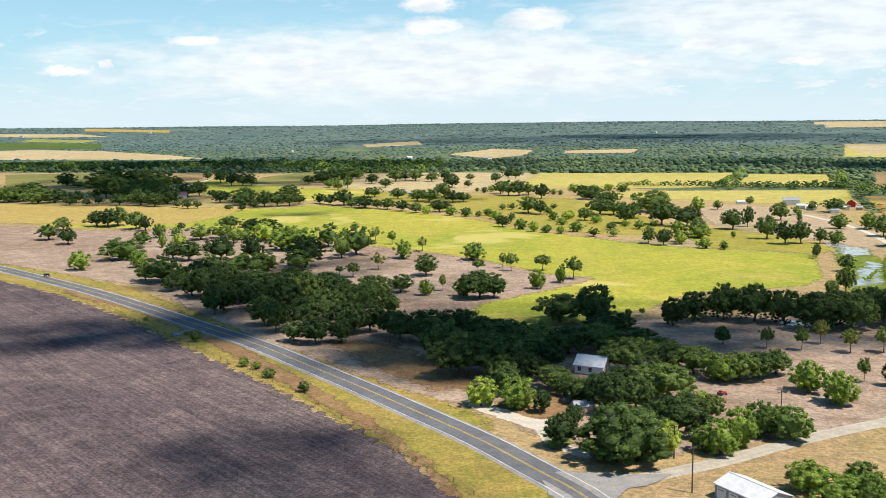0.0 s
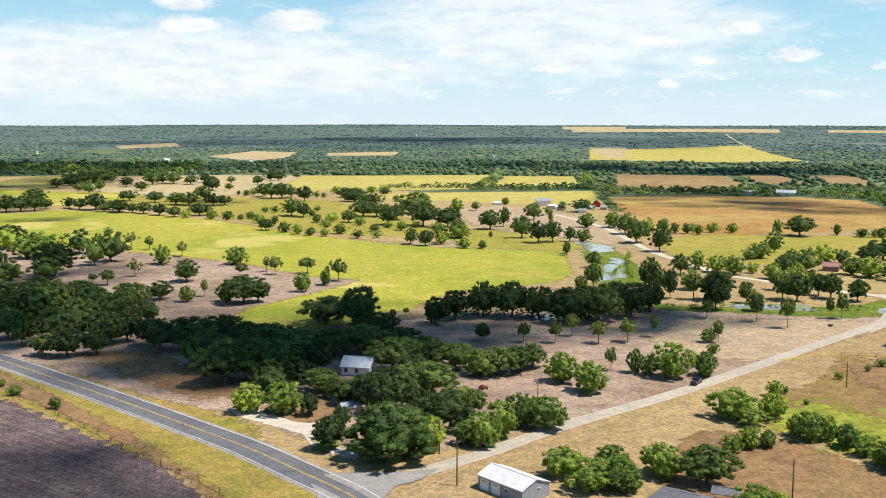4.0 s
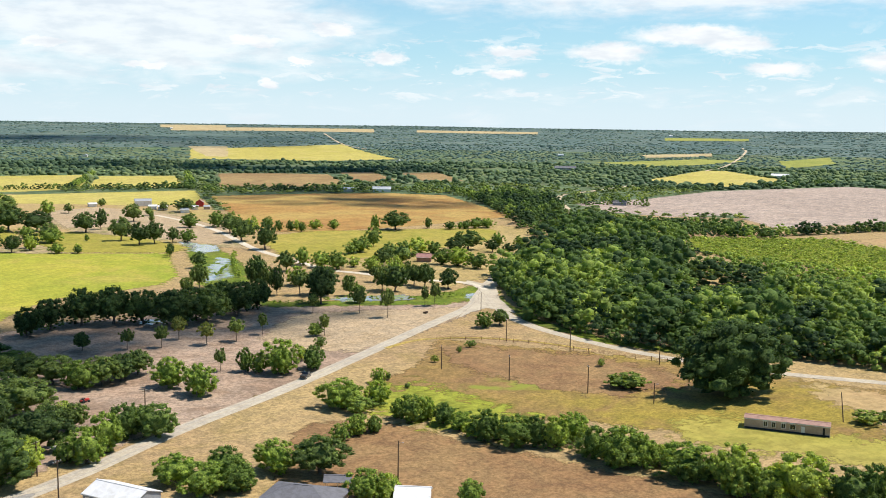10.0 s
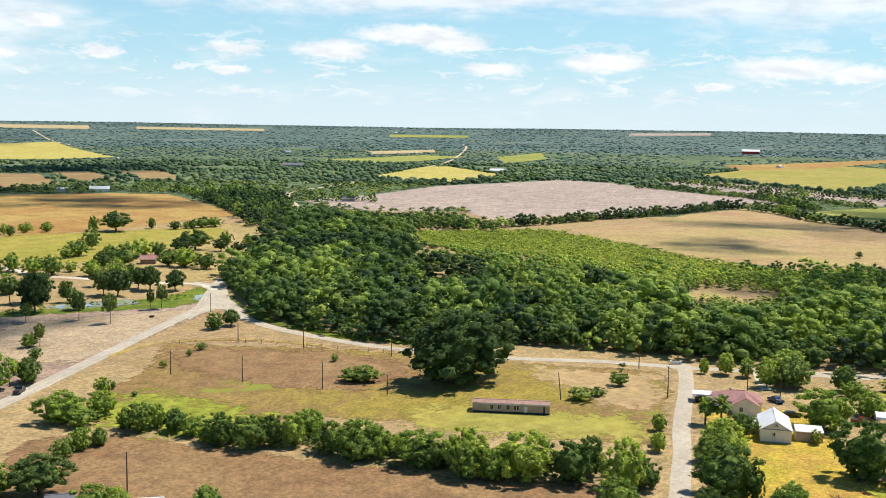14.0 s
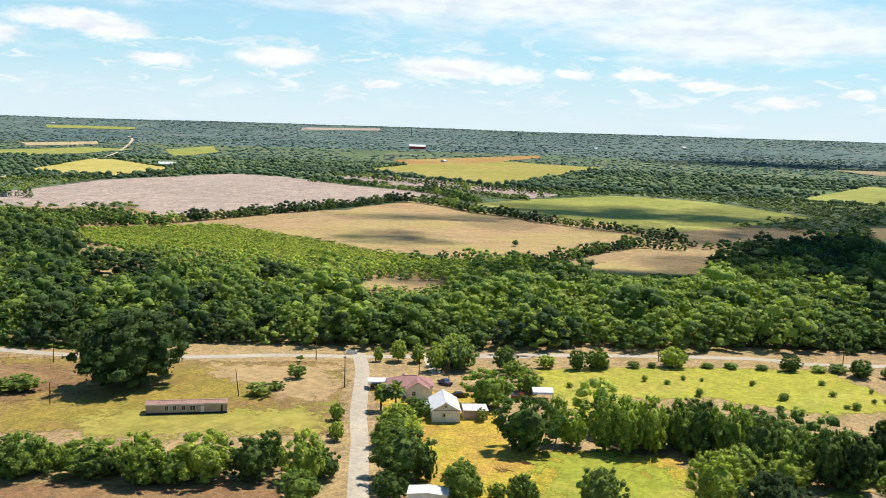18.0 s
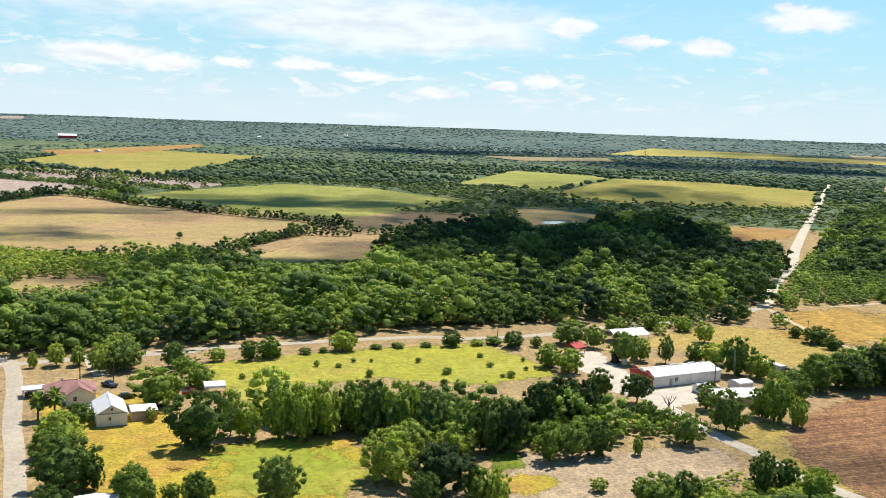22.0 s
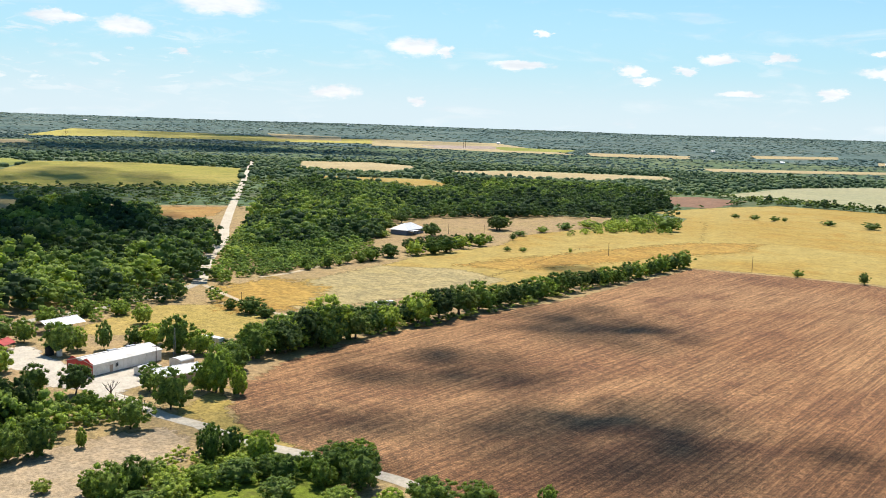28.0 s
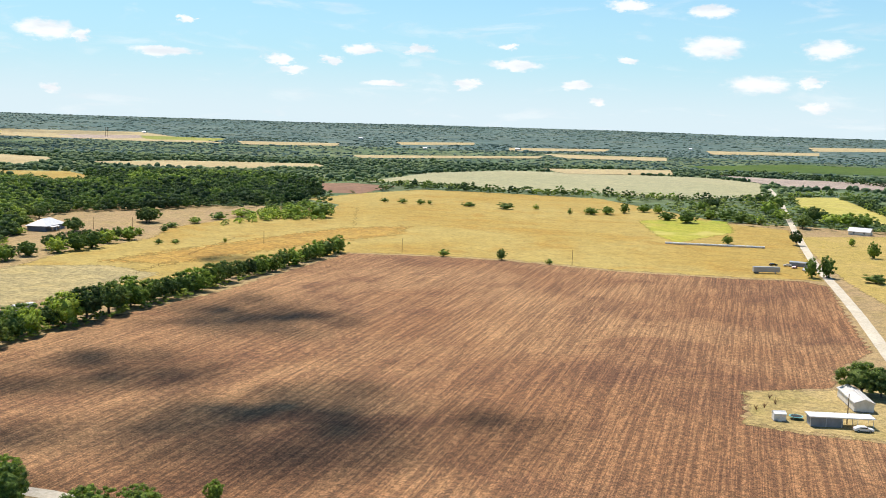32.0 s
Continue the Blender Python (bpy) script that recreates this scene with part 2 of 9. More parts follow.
def paint(name, col, rough=0.6, metal=0.0, wear=0.25, scale=0.8, spec=0.4, ribs=None):
    """Paint, sheet metal, wood or stone with stains and fine grain; ribs: spacing of pressed ribs along the local x axis."""
    m, n = start(name)
    tc = n.add("ShaderNodeTexCoord").outputs["Object"]
    stain = n.ramp(n.noise(tc, scale, 5.0, 0.65, 0.5), 0.35, 0.72)
    grain = n.noise(tc, scale * 14, 3.0, 0.6)
    d = 1.0 - wear
    c = n.mix(stain, c4(col), (col[0] * d, col[1] * d * 0.98, col[2] * d * 0.93, 1))
    c = n.mix(n.math("MULTIPLY", grain, 0.25), c, (col[0] * 0.7, col[1] * 0.7, col[2] * 0.7, 1))
    h = grain
    if ribs:
        w = n.add("ShaderNodeTexWave", {"Vector": tc, "Scale": 1.0 / ribs, "Distortion": 0.0}, wave_type="BANDS", bands_direction="X")
        h = n.math("ADD", n.math("MULTIPLY", w.outputs[1], 2.0), grain)
    finish(n, c, rough, h, 0.25, 0.03, metal, spec)
    return m


def glass_mat(name, col=(0.02, 0.025, 0.03)):
    m, n = start(name)
    finish(n, c4(col), 0.08, spec=0.6)
    return m


LAND = {}
LAND["EARTH"] = land("dry_earth", (0.395, 0.278, 0.148), (0.425, 0.312, 0.152), (0.315, 0.235, 0.098))
# blue-green ground colour imitates haze over the far ridges
LAND["HAZEDRIDGE"] = land("hazed_ridge_floor", (0.088, 0.140, 0.128), (0.115, 0.165, 0.145), (0.155, 0.185, 0.145), 0.003, 0.008, 0.04, None, 0.5, None, 0.84, 0.11)
LAND["WOODFLOOR"] = land("woodland_floor", (0.100, 0.155, 0.078), (0.140, 0.188, 0.088), (0.190, 0.200, 0.105), 0.004, 0.012, 0.05)
LAND["GRAZED"] = land("grazed_soil", (0.340, 0.245, 0.180), (0.430, 0.325, 0.245), (0.250, 0.168, 0.115), 0.014, 0.05, 0.9)
LAND["MEADOW"] = land("meadow_grass", (0.375, 0.358, 0.052), (0.270, 0.310, 0.038), (0.430, 0.350, 0.085), 0.007, 0.03, 0.7, None, 0.5, ((0.440, 0.370, 0.110), 0.012, 0.57), 0.80, 0.12)
LAND["LAWN"] = land("yellow_lawn", (0.500, 0.355, 0.060), (0.430, 0.375, 0.042), (0.480, 0.280, 0.080), 0.02, 0.05, 1.4)
LAND["LUSH"] = land("lush_grass", (0.110, 0.170, 0.020), (0.195, 0.245, 0.028), (0.150, 0.150, 0.040), 0.03, 0.1, 0.9)
LAND["DARKPLOUGH"] = land("black_clay", (0.112, 0.084, 0.090), (0.172, 0.128, 0.126), (0.080, 0.060, 0.068), 0.02, 0.05, 1.6, (-40, 1.4), 0.55, None, 0.5, 0.3)
LAND["REDPLOUGH"] = land("red_brown_loam", (0.250, 0.126, 0.066), (0.340, 0.190, 0.100), (0.170, 0.083, 0.050), 0.007, 0.022, 3.2, (157, 1.0), 0.95, None, 0.42, 0.42)
LAND["PALEPLOUGH"] = land("pale_loam", (0.385, 0.310, 0.265), (0.430, 0.345, 0.292), (0.350, 0.278, 0.236), 0.006, 0.02, 0.4, (60, 5.0), 0.12)
LAND["VERGE"] = land("verge_grass", (0.37, 0.265, 0.080), (0.32, 0.265, 0.060), (0.22, 0.235, 0.040), 0.03, 0.06, 1.5)
LAND["YELLOW"] = land("hay_stubble", (0.440, 0.385, 0.105), (0.400, 0.355, 0.085), (0.470, 0.385, 0.140), 0.006, 0.02, 0.3, None, 0.5, None, 0.84, 0.11)
LAND["OLIVE"] = land("olive_pasture", (0.184, 0.180, 0.053), (0.236, 0.215, 0.066), (0.157, 0.164, 0.040), 0.006, 0.02, 0.3, None, 0.5, None, 0.84, 0.11)
LAND["OLIVEGOLD"] = land("olive_gold", (0.296, 0.275, 0.059), (0.357, 0.300, 0.079), (0.218, 0.223, 0.040), 0.006, 0.025, 0.3, None, 0.5, None, 0.84, 0.11)
LAND["OLIVEGREEN"] = land("olive_green", (0.250, 0.275, 0.060), (0.330, 0.330, 0.085), (0.190, 0.215, 0.045), 0.006, 0.025, 0.35, None, 0.5, None, 0.84, 0.11)
LAND["SCRUB"] = land("scrub_grass", (0.240, 0.270, 0.034), (0.290, 0.310, 0.045), (0.180, 0.210, 0.026), 0.01, 0.05, 0.4)
LAND["STRAW"] = land("straw_stubble", (0.430, 0.345, 0.185), (0.465, 0.380, 0.215), (0.385, 0.300, 0.160), 0.006, 0.02, 0.3, None, 0.5, None, 0.84, 0.11)
LAND["STRAWGRASS"] = land("straw_grass", (0.475, 0.350, 0.115), (0.430, 0.325, 0.095), (0.400, 0.305, 0.075), 0.02, 0.05, 1.2)
LAND["GOLD"] = land("gold_grass", (0.372, 0.258, 0.066), (0.405, 0.312, 0.102), (0.368, 0.225, 0.050), 0.005, 0.02, 0.5, None, 0.5, None, 0.84, 0.11)
LAND["RUSSET"] = land("russet_grass", (0.355, 0.205, 0.068), (0.395, 0.280, 0.092), (0.285, 0.140, 0.048), 0.008, 0.02, 0.4, None, 0.5, None, 0.84, 0.11)
LAND["OCHRE"] = land("ochre_grass", (0.430, 0.262, 0.064), (0.460, 0.305, 0.080), (0.380, 0.215, 0.050), 0.01, 0.03, 0.5)
LAND["BROWN"] = land("brown_fallow", (0.270, 0.180, 0.086), (0.322, 0.232, 0.106), (0.227, 0.137, 0.066), 0.006, 0.02, 0.3, None, 0.5, None, 0.84, 0.11)
LAND["TANPASTURE"] = land("tan_pasture", (0.400, 0.285, 0.145), (0.370, 0.300, 0.115), (0.340, 0.215, 0.120), 0.006, 0.02, 0.5, None, 0.5, None, 0.84, 0.11)
LAND["GREENGRASS"] = land("paddock_grass", (0.296, 0.266, 0.050), (0.348, 0.292, 0.066), (0.227, 0.232, 0.033), 0.01, 0.04, 0.5, None, 0.5, None, 0.84, 0.11)
LAND["DRYGRASS"] = land("dry_grass", (0.460, 0.350, 0.165), (0.410, 0.310, 0.130), (0.330, 0.270, 0.095), 0.02, 0.05, 1.0)
LAND["PALEGRASS"] = land("pale_grass", (0.43, 0.355, 0.175), (0.40, 0.325, 0.160), (0.46, 0.36, 0.150), 0.006, 0.02, 0.5)
LAND["PALEGREEN"] = land("pale_green_field", (0.345, 0.335, 0.200), (0.385, 0.360, 0.215), (0.320, 0.315, 0.175), 0.004, 0.02, 0.4, None, 0.5, None, 0.84, 0.11)
LAND["CROP"] = land("green_crop", (0.069, 0.121, 0.020), (0.095, 0.137, 0.027), (0.061, 0.094, 0.016), 0.006, 0.02, 0.3, None, 0.5, None, 0.84, 0.11)
LAND["MAROON"] = land("maroon_soil", (0.227, 0.129, 0.086), (0.270, 0.164, 0.106), (0.192, 0.103, 0.066), 0.01, 0.02, 0.3, None, 0.5, None, 0.84, 0.11)
LAND["SAND"] = land("river_sand", (0.366, 0.283, 0.165), (0.418, 0.326, 0.192), (0.218, 0.223, 0.066), 0.02, 0.05, 0.6)
LAND["WEEDS"] = land("weedy_grass", (0.290, 0.192, 0.075), (0.318, 0.250, 0.052), (0.255, 0.152, 0.078), 0.014, 0.04, 1.2, None, 0.5, ((0.200, 0.228, 0.034), 0.025, 0.59))
LAND["DRYBROWN"] = land("brown_dry_grass", (0.275, 0.165, 0.082), (0.315, 0.206, 0.098), (0.225, 0.126, 0.066), 0.03, 0.06, 1.3)
LAND["PALEDIRT"] = land("pale_dirt", (0.440, 0.335, 0.215), (0.470, 0.365, 0.240), (0.390, 0.290, 0.170), 0.03, 0.08, 1.3)
LAND["GRAVEL"] = land("white_gravel", (0.51, 0.465, 0.39), (0.56, 0.51, 0.43), (0.45, 0.40, 0.32), 0.05, 0.1, 1.5, tuft_dark=0.93, clumps=0.06)
LAND["ASPHALT"] = land("asphalt", (0.125, 0.13, 0.145), (0.15, 0.155, 0.165), (0.105, 0.11, 0.12), 0.05, 0.12, 1.5, tuft_dark=0.93, clumps=0.06)
LAND["SHOULDER"] = land("pale_shoulder", (0.27, 0.26, 0.25), (0.31, 0.30, 0.28), (0.24, 0.23, 0.21), 0.05, 0.12, 1.5, tuft_dark=0.93, clumps=0.06)
LAND["CHIPSEAL"] = land("chip_seal", (0.41, 0.365, 0.295), (0.45, 0.405, 0.325), (0.37, 0.325, 0.26), 0.05, 0.12, 1.5, tuft_dark=0.95, clumps=0.05)
LAND["TRACKWEAR"] = land("worn_wheel_track", (0.37, 0.345, 0.295), (0.41, 0.38, 0.325), (0.34, 0.31, 0.265), 0.05, 0.12, 1.5, tuft_dark=0.93, clumps=0.08)
LAND["CALICHE"] = land("caliche", (0.52, 0.465, 0.375), (0.56, 0.51, 0.42), (0.46, 0.40, 0.31), 0.04, 0.1, 1.2, tuft_dark=0.93, clumps=0.06)
LAND["SANDTRACK"] = land("sand_track", (0.48, 0.40, 0.28), (0.52, 0.43, 0.30), (0.42, 0.34, 0.20), 0.04, 0.1, 1.2, tuft_dark=0.93, clumps=0.06)
LEAF = {}
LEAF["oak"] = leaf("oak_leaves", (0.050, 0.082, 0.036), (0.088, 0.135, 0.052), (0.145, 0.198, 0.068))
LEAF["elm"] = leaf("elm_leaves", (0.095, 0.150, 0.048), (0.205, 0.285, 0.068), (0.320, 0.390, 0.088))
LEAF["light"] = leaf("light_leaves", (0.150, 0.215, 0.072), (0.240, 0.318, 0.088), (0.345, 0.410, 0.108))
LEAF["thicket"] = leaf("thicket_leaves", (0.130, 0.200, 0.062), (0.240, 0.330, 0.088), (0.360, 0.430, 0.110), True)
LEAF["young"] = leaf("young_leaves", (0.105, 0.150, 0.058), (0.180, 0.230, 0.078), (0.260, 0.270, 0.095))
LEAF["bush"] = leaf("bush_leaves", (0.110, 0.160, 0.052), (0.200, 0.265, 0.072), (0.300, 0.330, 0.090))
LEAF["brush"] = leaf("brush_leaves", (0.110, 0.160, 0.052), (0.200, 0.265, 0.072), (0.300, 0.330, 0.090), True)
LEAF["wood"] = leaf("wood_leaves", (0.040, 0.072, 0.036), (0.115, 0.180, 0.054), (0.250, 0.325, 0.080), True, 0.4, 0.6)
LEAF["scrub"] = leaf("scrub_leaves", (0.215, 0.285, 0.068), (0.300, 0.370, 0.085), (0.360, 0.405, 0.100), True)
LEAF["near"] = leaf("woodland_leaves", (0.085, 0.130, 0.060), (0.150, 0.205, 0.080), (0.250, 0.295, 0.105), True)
# distance haze is painted into these two leaf colours as extra blue
LEAF["far"] = leaf("hazed_far_leaves", (0.080, 0.130, 0.078), (0.140, 0.200, 0.104), (0.220, 0.275, 0.128), True, 0.2, 0.3)
LEAF["ridge"] = leaf("hazed_ridge_leaves", (0.088, 0.152, 0.150), (0.132, 0.200, 0.178), (0.188, 0.245, 0.190), True, 0.2, 0.25)
BARK = paint("bark", (0.14, 0.11, 0.085), 0.9, 0.0, 0.4, 2.0, 0.1)
POLE = paint("creosoted_wood", (0.11, 0.075, 0.05), 0.85, 0.0, 0.3, 2.0, 0.15)
STEEL = paint("weathered_steel", (0.42, 0.42, 0.42), 0.5, 0.7, 0.3, 2.0)
WHITE_METAL = paint("white_sheet_metal", (0.68, 0.68, 0.68), 0.5, 0.05, 0.2, 0.5, 0.4, 0.6)
STAINED_METAL = paint("stained_white_roof", (0.72, 0.69, 0.64), 0.6, 0.0, 0.42, 0.22, 0.3, 0.6)
GREY_METAL = paint("grey_sheet_metal", (0.36, 0.38, 0.41), 0.5, 0.2, 0.2, 0.5, 0.4, 0.6)
WHITE_WALL = paint("white_wall_paint", (0.80, 0.77, 0.71), 0.75, 0.0, 0.22, 0.6, 0.25)
CREAM_WALL = paint("cream_siding", (0.74, 0.70, 0.63), 0.75, 0.0, 0.18, 0.6, 0.25)
TAN_WALL = paint("tan_siding", (0.46, 0.35, 0.27), 0.75, 0.0, 0.25, 0.6, 0.25)
GREY_WALL = paint("grey_siding", (0.28, 0.29, 0.31), 0.7, 0.0, 0.2, 0.6, 0.25)
RED_WALL = paint("red_barn_paint", (0.48, 0.05, 0.04), 0.65, 0.0, 0.3, 0.6, 0.3)
RUST_ROOF = paint("rusty_roof", (0.36, 0.22, 0.17), 0.7, 0.1, 0.4, 0.6, 0.3, 0.6)
MAROON_ROOF = paint("maroon_shingles", (0.36, 0.19, 0.17), 0.8, 0.0, 0.3, 0.8, 0.2, 0.3)
DARK_ROOF = paint("dark_shingles", (0.15, 0.15, 0.165), 0.8, 0.0, 0.3, 0.8, 0.2, 0.3)
TRIM = paint("white_trim", (0.72, 0.72, 0.70), 0.6, 0.0, 0.15)
# near-black for flat sheets that imitate shade inside openings
DARK = paint("shadowed_opening", (0.03, 0.03, 0.032), 0.8, 0.0, 0.2)
GLASS = glass_mat("window_glass")
TYRE = paint("tyre_rubber", (0.025, 0.025, 0.025), 0.85, 0.0, 0.2)
LINE_WHITE = paint("white_road_paint", (0.68, 0.68, 0.66), 0.7, 0.0, 0.3, 0.3)
LINE_YELLOW = paint("yellow_road_paint", (0.62, 0.44, 0.08), 0.7, 0.0, 0.3, 0.3)

# ---- mesh helpers ----


def mesh_from(name, verts, faces, mats, index=None, smooth=False):
    me = bpy.data.meshes.new(name)
    verts = np.asarray(verts, np.float32)
    faces = np.asarray(faces, np.int32)
    k = faces.shape[1]
    me.vertices.add(len(verts))
    me.vertices.foreach_set("co", verts.ravel())
    me.loops.add(faces.size)
    me.loops.foreach_set("vertex_index", faces.ravel())
    me.polygons.add(len(faces))
    me.polygons.foreach_set("loop_start", np.arange(0, faces.size, k, dtype=np.int32))
    if index is not None:
        me.polygons.foreach_set("material_index", np.asarray(index, np.int32))
    me.polygons.foreach_set("use_smooth", np.full(len(faces), smooth, bool))
    for m in mats:
        me.materials.append(m)
    me.update(calc_edges=True)
    me.validate()
    return me


def part(name, bm, material, parent, label=""):
    me = bpy.data.meshes.new(name)
    bm.normal_update()
    bm.to_mesh(me)
    bm.free()
    me.materials.append(material)
    ob = new(name, me)
    ob.parent = parent
    return tagged(ob, label)


def box(size, at=(0, 0, 0), bevel=0.0, rz=0.0, bm=None):
    """A block with its base centre at the point."""
    bm = bm or bmesh.new()
    m = pose(at[0], at[1], at[2] + size[2] / 2, 0, 0, rz) @ Matrix.Diagonal((*size, 1))
    made = bmesh.ops.create_cube(bm, size=1.0, matrix=m)
    if bevel:
        edges = {e for v in made["verts"] for e in v.link_edges}
        bmesh.ops.bevel(bm, geom=list(edges), offset=bevel, segments=1, affect="EDGES")
    return bm


def rod(a, b, r0, r1=None, sides=7, bm=None):
    bm = bm or bmesh.new()
    a, b = Vector(a), Vector(b)
    d = b - a
    m = Matrix.Translation((a + b) / 2) @ d.to_track_quat("Z", "Y").to_matrix().to_4x4()
    bmesh.ops.create_cone(bm, cap_ends=True, segments=sides, radius1=r0, radius2=r0 if r1 is None else r1, depth=d.length, matrix=m)
    return bm


def prism(outline, y0, y1, bm=None):
    """An outline in x and z drawn out along y."""
    bm = bm or bmesh.new()
    a = [bm.verts.new((x, y0, z)) for x, z in outline]
    b = [bm.verts.new((x, y1, z)) for x, z in outline]
    bm.faces.new(a), bm.faces.new(b[::-1])
    for i in range(len(a)):
        j = (i + 1) % len(a)
        bm.faces.new((a[j], a[i], b[i], b[j]))
    bmesh.ops.recalc_face_normals(bm, faces=bm.faces)
    return bm


def thing(name, label, category, group="", at=(0, 0, 0), rz=0.0, kind=""):
    ob = new(name)
    ob.matrix_basis = pose(*at, 0, 0, rz)
    return tagged(ob, label, category, group, kind)


# ---- the land ----


def height(x, y):
    """Level round the village, rising gently to low wooded ridges far off."""
    r = math.hypot(x, y)
    u = min(max((r - 1900.0) / 3000.0, 0.0), 1.0)
    z = 62.0 * u * u * (3 - 2 * u)
    if r > 3600:
        a = math.atan2(x, y)
        z += (r - 3600) / 1300 * (2.2 * math.sin(5.3 * a + 0.4) + 1.6 * math.sin(13.0 * a) + 0.9 * math.sin(31.0 * a + 2.0))
    return z


def build_ground():
    rings = [2.0] + [60.0 * k for k in range(1, 83)]
    n = 240
    verts, faces, index = [], [], []
    for r in rings:
        for k in range(n):
            a = 2 * math.pi * k / n
            x, y = r * math.sin(a), r * math.cos(a)
            verts.append((x, y, height(x, y)))
    for i in range(len(rings) - 1):
        for k in range(n):
            j = (k + 1) % n
            faces.append((i * n + k, (i + 1) * n + k, (i + 1) * n + j, i * n + j))
            # from 2600 m out the ground takes the colour with haze painted in
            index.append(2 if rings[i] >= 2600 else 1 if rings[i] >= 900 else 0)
    verts.append((0, 0, 0))
    for k in range(0, n, 2):
        faces.append((len(verts) - 1, k, k + 1, (k + 2) % n))
        index.append(0)
    ground = new("ground", mesh_from("ground", verts, faces, [LAND["EARTH"], LAND["WOODFLOOR"], LAND["HAZEDRIDGE"]], index, True))
    tagged(ground, "dry level farmland with wooded low ridges far off", "ground", kind="structure")


build_ground()
GLADES = []    # outlines of the clearings in the woods
FIELDS = []    # outlines of fields that show over the woods before them
OPEN = []      # outlines of open land, kept free of woods


def wander(pts, step, amount):
    """The outline with its sides broken into short uneven stretches."""
    out = []
    n = len(pts)
    for i in range(n):
        a, b = Vector(pts[i]), Vector(pts[(i + 1) % n])
        k = max(1, int((b - a).length / step))
        d = (b - a).normalized() if (b - a).length > 0 else Vector((1, 0))
        for s in range(k):
            p = a.lerp(b, s / k)
            w = amount * (1.4 * noise.noise((p.x * 0.05, p.y * 0.05, 3.1)) + 0.9 * noise.noise((p.x * 0.23, p.y * 0.23, 7.7)))
            out.append((p.x - d.y * w, p.y + d.x * w))
    return out


def inside(points, outline):
    """Which of the points (n x 2) lie inside the outline."""
    x, y = points[:, 0], points[:, 1]
    hit = np.zeros(len(points), bool)
    x0, y0 = outline[:, 0], outline[:, 1]
    x1, y1 = np.roll(x0, -1), np.roll(y0, -1)
    for a, b, c, d in zip(x0, y0, x1, y1):
        if b == d:
            continue
        cross = ((b > y) != (d > y)) & (x < (c - a) * (y - b) / (d - b) + a)
        hit ^= cross
    return hit


def depth_inside(p, o):
    """How far each point (n x 2) lies inside the outline, in metres; below nothing outside it."""
    best = np.full(len(p), 1e9)
    for a, b in zip(o, np.roll(o, -1, 0)):
        e = b - a
        u = np.clip(((p - a) @ e) / max(float(e @ e), 1e-9), 0, 1)
        best = np.minimum(best, np.hypot(*(p - a - u[:, None] * e).T))
    return np.where(inside(p, o), best, -best)


SOFT = {"plough": 0.9, "water": 4.5, "apron": 0.6, "drive": 1.2, "yard": 2.5, "streak": 13.0, "weeds": 9.0, "lush": 3.5, "patch": 3.0, "verge": 2.5, "ground": 6.0}


def sheet(name, material, layer, pts, label, category="field"):
    """A patch of ground cover laid on the land; its edge frays into what lies round it."""
    o = np.array(pts, float)
    span = np.hypot(*o.T)
    OPEN.append(o)
    if "clearing" in name:
        GLADES.append(o)
    if name not in ("homestead_ground", "verge_strip", "creek_marsh", "junction_apron", "dry_yard"):
        FIELDS.append(o)
    step = 0.00009 * len(OPEN)
    if span.max() > 1850:
        return far_sheet(name, material, layer, pts, label, category, step * 6)
    soft = next((w for k, w in SOFT.items() if k in name), 4.5)
    if span.min() > 600:
        soft = max(soft, 3.0)
    lo, hi = o.min(0) - soft - 1, o.max(0) + soft + 1
    cell = min(max(span.min() * 0.012, 1.4), 9.0, max(soft * 0.9, 1.4))
    cell = max(cell, math.sqrt((hi - lo).prod() / 16000))
    nx, ny = int((hi[0] - lo[0]) / cell) + 2, int((hi[1] - lo[1]) / cell) + 2
    gx, gy = np.meshgrid(lo[0] + cell * np.arange(nx), lo[1] + cell * np.arange(ny))
    p = np.stack([gx.ravel(), gy.ravel()], 1)
    d = depth_inside(p, o)
    k = (np.arange(ny - 1)[:, None] * nx + np.arange(nx - 1)).ravel()
    quads = np.stack([k, k + 1, k + nx + 1, k + nx], 1)
    quads = quads[d[quads].max(1) > -soft]
    used, quads = np.unique(quads, return_inverse=True)
    quads = quads.reshape(-1, 4)
    z = np.array([height(*q) for q in p[used]]) + 0.012 * layer + step
    me = mesh_from(name, np.column_stack([p[used], z]), quads, [material], None, True)
    fade = np.clip(0.5 - d[used] / (2 * soft), 0, 1).astype(np.float32)
    me.attributes.new("fray", "FLOAT", "POINT").data.foreach_set("value", fade)
    return tagged(new(name, me), label, category, kind="structure")


